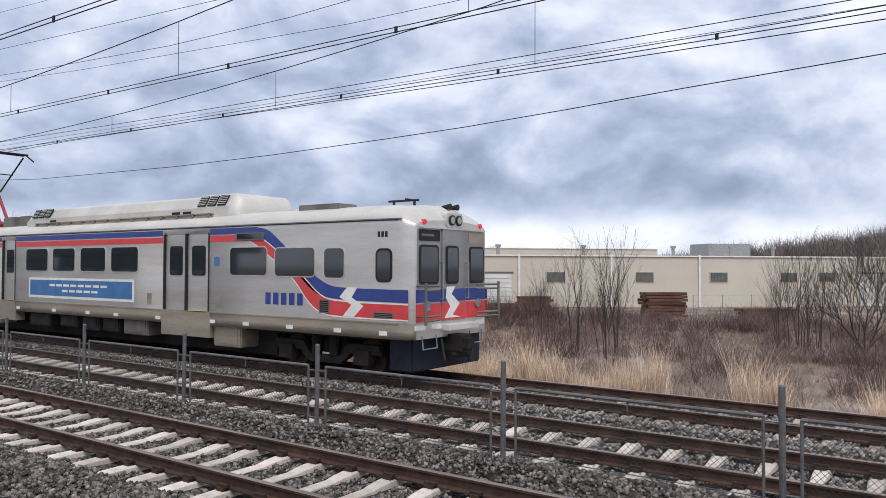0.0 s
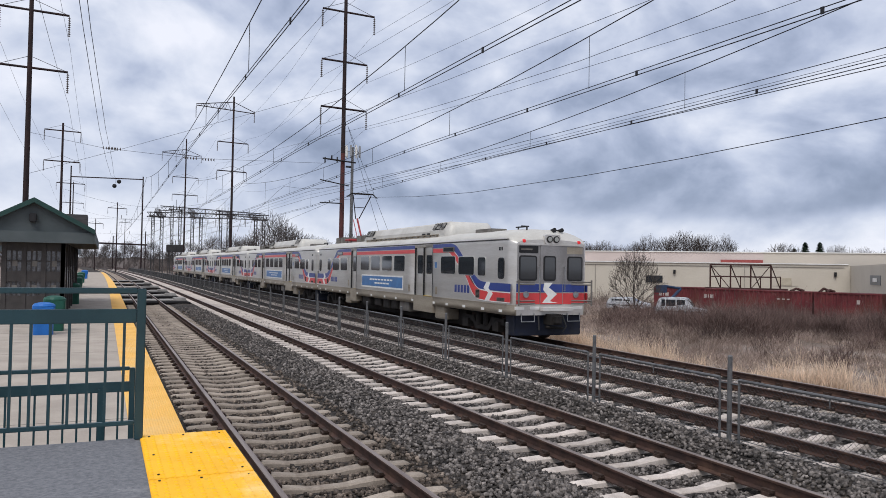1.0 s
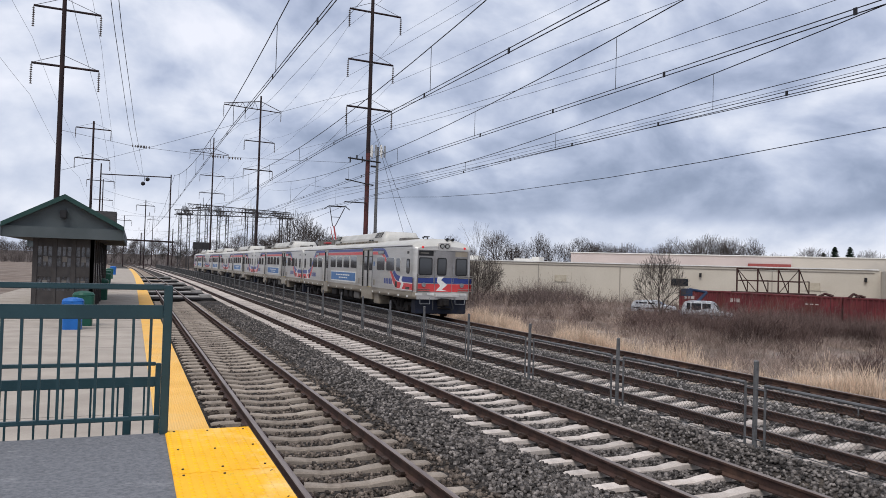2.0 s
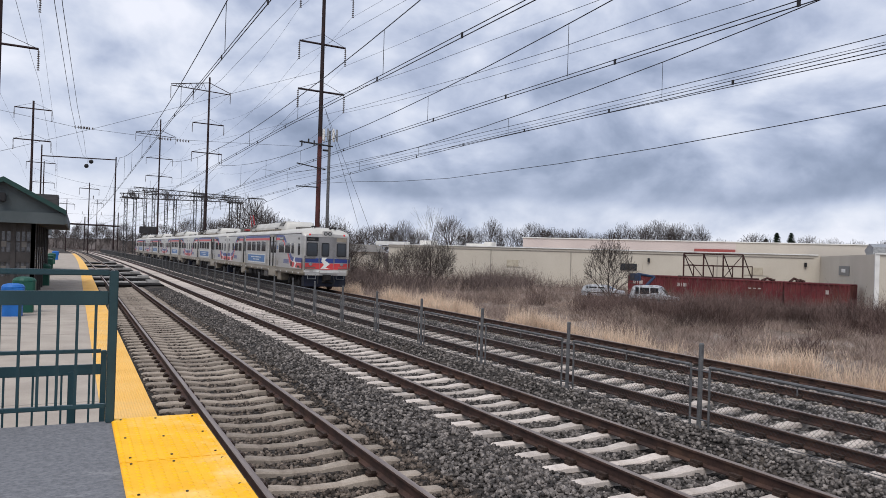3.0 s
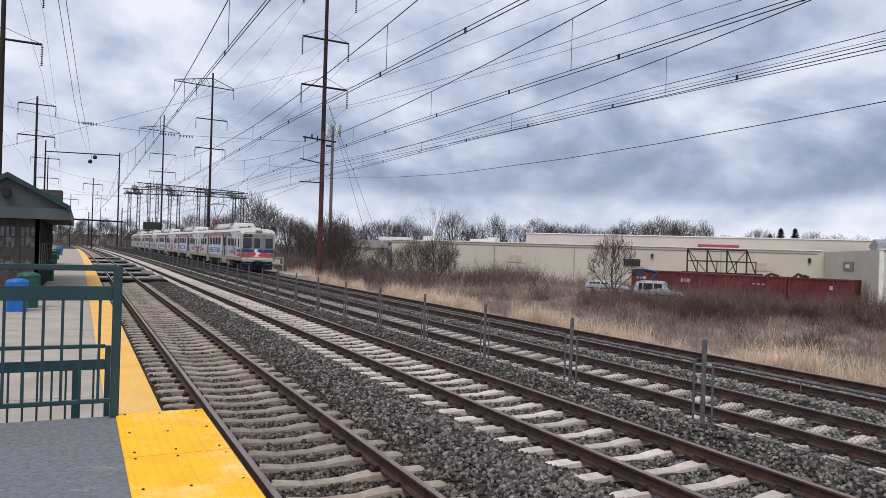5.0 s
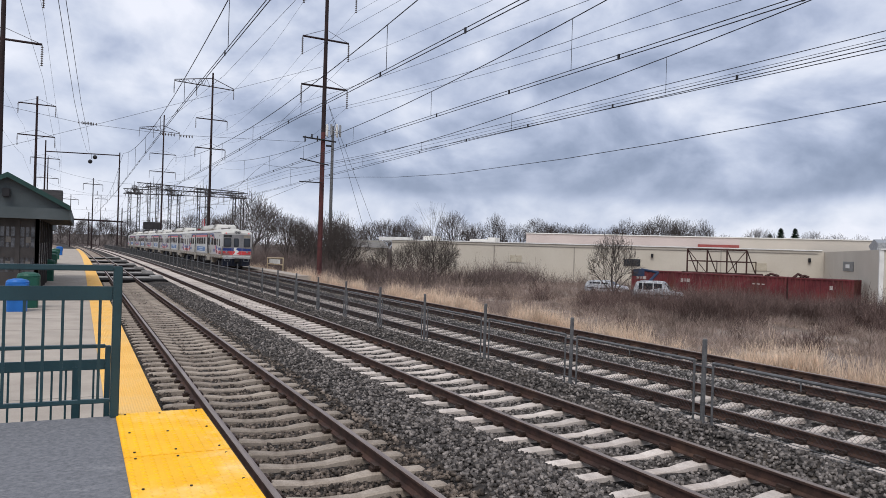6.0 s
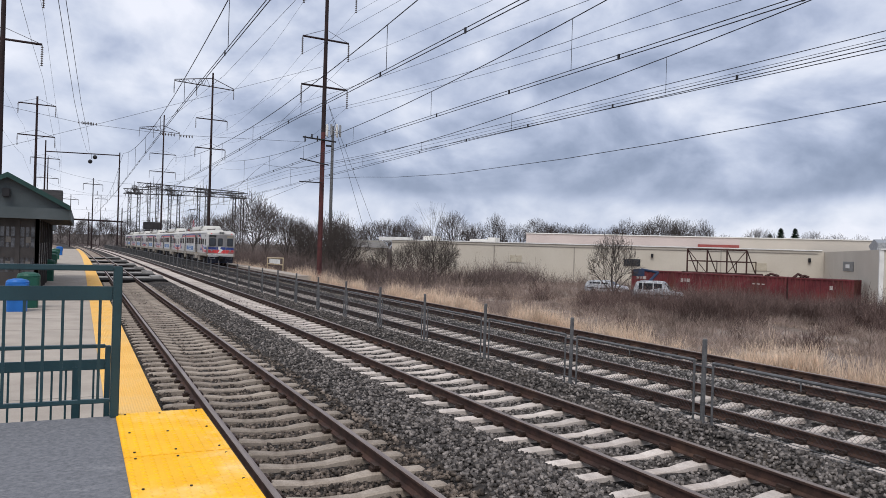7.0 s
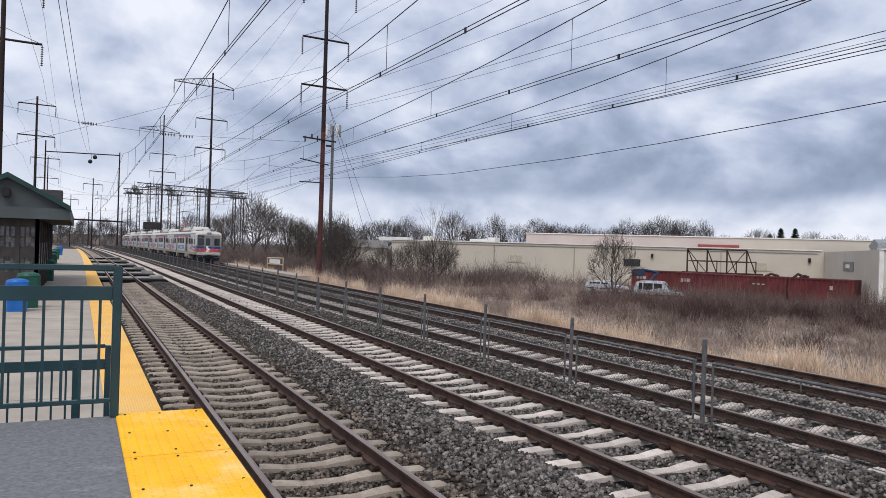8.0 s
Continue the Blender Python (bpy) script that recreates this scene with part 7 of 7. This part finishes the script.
def build_trees():
    stock = [domed_tree(10.0, 3 + i, (0.38, 0.31, 0.42, 0.35, 0.28, 0.40)[i]) for i in range(6)]
    near = [domed_tree(10.0, 30 + i, (0.30, 0.42, 0.36, 0.46)[i], 0.10, M_BARK, "leafless scrubby tree with low dark limbs") for i in range(4)]
    sapling = [bare_tree(10.0, 50 + i, 0.36, M_BARK, 0.085, 0.008, 3, 0.36) for i in range(3)]
    # heading, range, height above the field, near stock?
    rows = [(11.6, 150, 15.0, 0), (12.5, 158, 13.0, 0), (14.0, 170, 11.5, 0), (10.2, 165, 12, 0), (15.0, 175, 11, 0), (17.9, 86, 8.2, 1), (17.3, 92, 8.6, 1), (18.5, 96, 7.0, 1), (17.6, 98, 8.0, 1),
            (19.5, 190, 10.3, 0), (20.5, 188, 11.3, 0), (21.4, 190, 11.9, 0), (22.3, 194, 10.6, 0), (23.0, 190, 12.8, 0), (24.0, 192, 10.8, 0), (26.5, 190, 14.4, 0), (27.6, 196, 11.5, 0), (28.3, 190, 11.9, 0),
            (29.7, 190, 14.3, 0), (31.3, 190, 11.8, 0), (32.8, 190, 13.1, 0), (33.6, 196, 12.0, 0), (34.4, 190, 12.1, 0), (35.3, 196, 11.5, 0), (36.2, 190, 12.0, 0), (37.5, 198, 11.2, 0), (38.6, 198, 12.2, 0), (39.4, 190, 13.8, 0), (40.6, 194, 13.2, 0),
            (41.9, 190, 14.5, 0), (42.6, 196, 13.6, 0), (43.3, 190, 13.7, 0), (44.7, 190, 13.6, 0), (46.3, 196, 10.4, 0), (48.6, 190, 11.6, 0), (49.3, 200, 10.6, 0), (51.9, 190, 11.2, 0), (53.3, 190, 10.8, 0), (54.8, 190, 10.6, 0), (56.6, 200, 10.8, 0), (58.4, 205, 10.5, 0),
            (38.6, 70, 6.6, 1), (25.1, 96, 9.4, 2), (25.5, 92, 6.4, 1), (24.7, 90, 5.4, 1), (26.0, 95, 5.0, 1), (23.6, 98, 5.8, 1), (22.6, 95, 5.0, 1), (16.2, 100, 7.6, 1), (15.4, 110, 8.0, 1), (14.4, 118, 8.6, 1), (64.7, 38.5, 5.6, 2), (67.5, 34.5, 5.6, 2), (66.8, 36.0, 4.6, 2), (79.8, 42, 5.8, 2), (80.4, 44, 4.8, 2), (81.2, 44, 5.2, 2), (83.8, 38, 5.4, 1), (62.0, 44, 4.2, 2), (86.5, 46, 5.2, 2), (78.6, 44, 4.8, 2),
            (21.2, 95, 4.8, 1), (8.5, 240, 14, 0), (7.2, 280, 15, 0), (9.4, 260, 14, 0),
            (3.0, 420, 16, 0), (1.5, 430, 15, 0), (0.2, 420, 14, 0), (-1.2, 430, 16, 0), (-2.4, 420, 14, 0), (4.4, 420, 16, 0), (5.6, 380, 15, 0)]
    r = random.Random(4)
    # a belt of trees closes the line's far end
    rows += [(-9 + 0.42 * i + r.uniform(-0.2, 0.2), r.uniform(400, 465), r.uniform(9, 14), 0) for i in range(46)]
    for heading, dist, hgt, is_near in rows:
        pool = (stock, near, sapling)[is_near]
        i = r.randrange(len(pool))
        tree, top = pool[i]
        x, y = at_heading(heading, dist)
        k = (1.1 if pool is sapling else 1.0) * hgt / top
        m = pose(x, y, FIELD if x > 15 else -0.8, 0, 0, r.uniform(0, 360))
        tree.scale = (k * r.uniform(0.85, 1.1),) * 2 + (k,)
        copy_thing(tree, m)
        if pool is sapling and dist < 50:
            # saplings grow in small clumps
            for _ in range(3):
                tree.scale = (k * r.uniform(0.5, 0.8),) * 3
                copy_thing(tree, pose(x + r.uniform(-0.5, 0.5), y + r.uniform(-0.5, 0.5), FIELD, r.uniform(-5, 5), r.uniform(-5, 5), r.uniform(0, 360)))
    for tree, _ in stock + near + sapling:
        for o in (*tree.children, tree):
            bpy.data.objects.remove(o)


build_trees()


def build_woods():
    """Far woods behind the warehouses, rising to a wooded hill."""
    rng = np.random.default_rng(8)
    n = 2600
    head = np.concatenate([rng.uniform(-14, 100, n // 2), rng.uniform(68, 104, n // 2)])
    dist = np.concatenate([rng.uniform(215, 300, n // 2), rng.uniform(300, 460, n // 2)])
    dist[: n // 2] += np.where(head[: n // 2] < 9, 170, 0)
    a = np.radians(head)
    pts = np.column_stack([np.sin(a) * dist, np.cos(a) * dist])
    hgt = rng.uniform(5.5, 9.0, n)
    hgt[n // 2:] = rng.uniform(9, 13, n // 2)
    lift = np.clip((head - 70) / 20, 0, 1) * np.clip((dist - 290) / 60, 0, 1) * 17
    pieces = twigs(rng, pts, hgt, 11, 0.2, 0.10, 0.3, 2)
    for v, f in pieces:
        v[:, 2] += np.repeat(lift, 11)[:, None].repeat(4, 1).ravel()
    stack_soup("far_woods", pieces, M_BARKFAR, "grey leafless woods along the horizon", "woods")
    bm = bmesh.new()
    rows = []
    for d, k in ((285, 0.0), (330, 0.65), (380, 1.0), (470, 1.05), (700, 0.9)):
        row = []
        for i in range(31):
            h = 66 + i * 1.6
            x, y = at_heading(h, d)
            row.append(bm.verts.new((x, y, FIELD - 0.3 + 17 * k * min(1.0, max(0.0, (h - 70) / 20)))))
        rows.append(row)
    for p, q in zip(rows, rows[1:]):
        for i in range(30):
            f = bm.faces.new((p[i], p[i + 1], q[i + 1], q[i]))
            f.smooth = True
    tagged(part("hill", bm, mat("leaf_litter", (0.16, 0.115, 0.085), (0.10, 0.075, 0.06), 0.95, scale=0.05, fine=1, bump=0)), "low wooded hill beyond the warehouses", "hill", kind="structure")
    # a low wooded bank far down the line
    bm = bmesh.new()
    a, b = [], []
    for i in range(25):
        x, y = at_heading(-16 + i, 470)
        a.append(bm.verts.new((x, y, -1.5)))
        x, y = at_heading(-16 + i, 500)
        b.append(bm.verts.new((x, y, 5.0 + 2.5 * noise.noise((i * 0.7, 1.0, 0.0)))))
    for i in range(24):
        bm.faces.new((a[i], a[i + 1], b[i + 1], b[i]))
    tagged(part("far_bank", bm, mat("bank_scrub", (0.125, 0.105, 0.098), (0.08, 0.067, 0.062), 0.95, scale=0.08, fine=0.8, bump=0)), "grey brown scrub bank far down the line", "bank", kind="structure")
    # two dark evergreens
    for heading, dist, hgt in ((49.9, 200, 11.9), (50.8, 202, 12.0), (49.2, 206, 10.6)):
        x, y = at_heading(heading, dist)
        t = tagged(new("evergreen_tree"), "small dark evergreen behind the warehouse", "tree", "evergreens")
        rods_part("trunk", [((x, y, FIELD), (x, y, FIELD + hgt * 0.95), 0.2, 0.05)], M_BARK, t)
        r2 = np.random.default_rng(int(heading * 10))
        m = 1600
        f = r2.uniform(0.12, 1.0, m)
        ang = r2.uniform(0, math.tau, m)
        rad = (1 - f) ** 0.55 * hgt * 0.26 * r2.uniform(0.3, 1.0, m) + 0.15
        p0 = np.column_stack([np.full(m, x), np.full(m, y), FIELD + f * hgt])
        p1 = p0 + np.column_stack([np.cos(ang) * rad, np.sin(ang) * rad, -0.25 * rad])
        v, q = ribbons(p0, p1, np.full(m, 0.05), np.full(m, 0.28), ang + 1.57)
        o = soup("crown", v, q, mat("evergreen", (0.035, 0.055, 0.035), (0.02, 0.034, 0.024), 0.8, bump=0), "", "")
        o.parent = t
        del o["kind"]


build_woods()


motions()
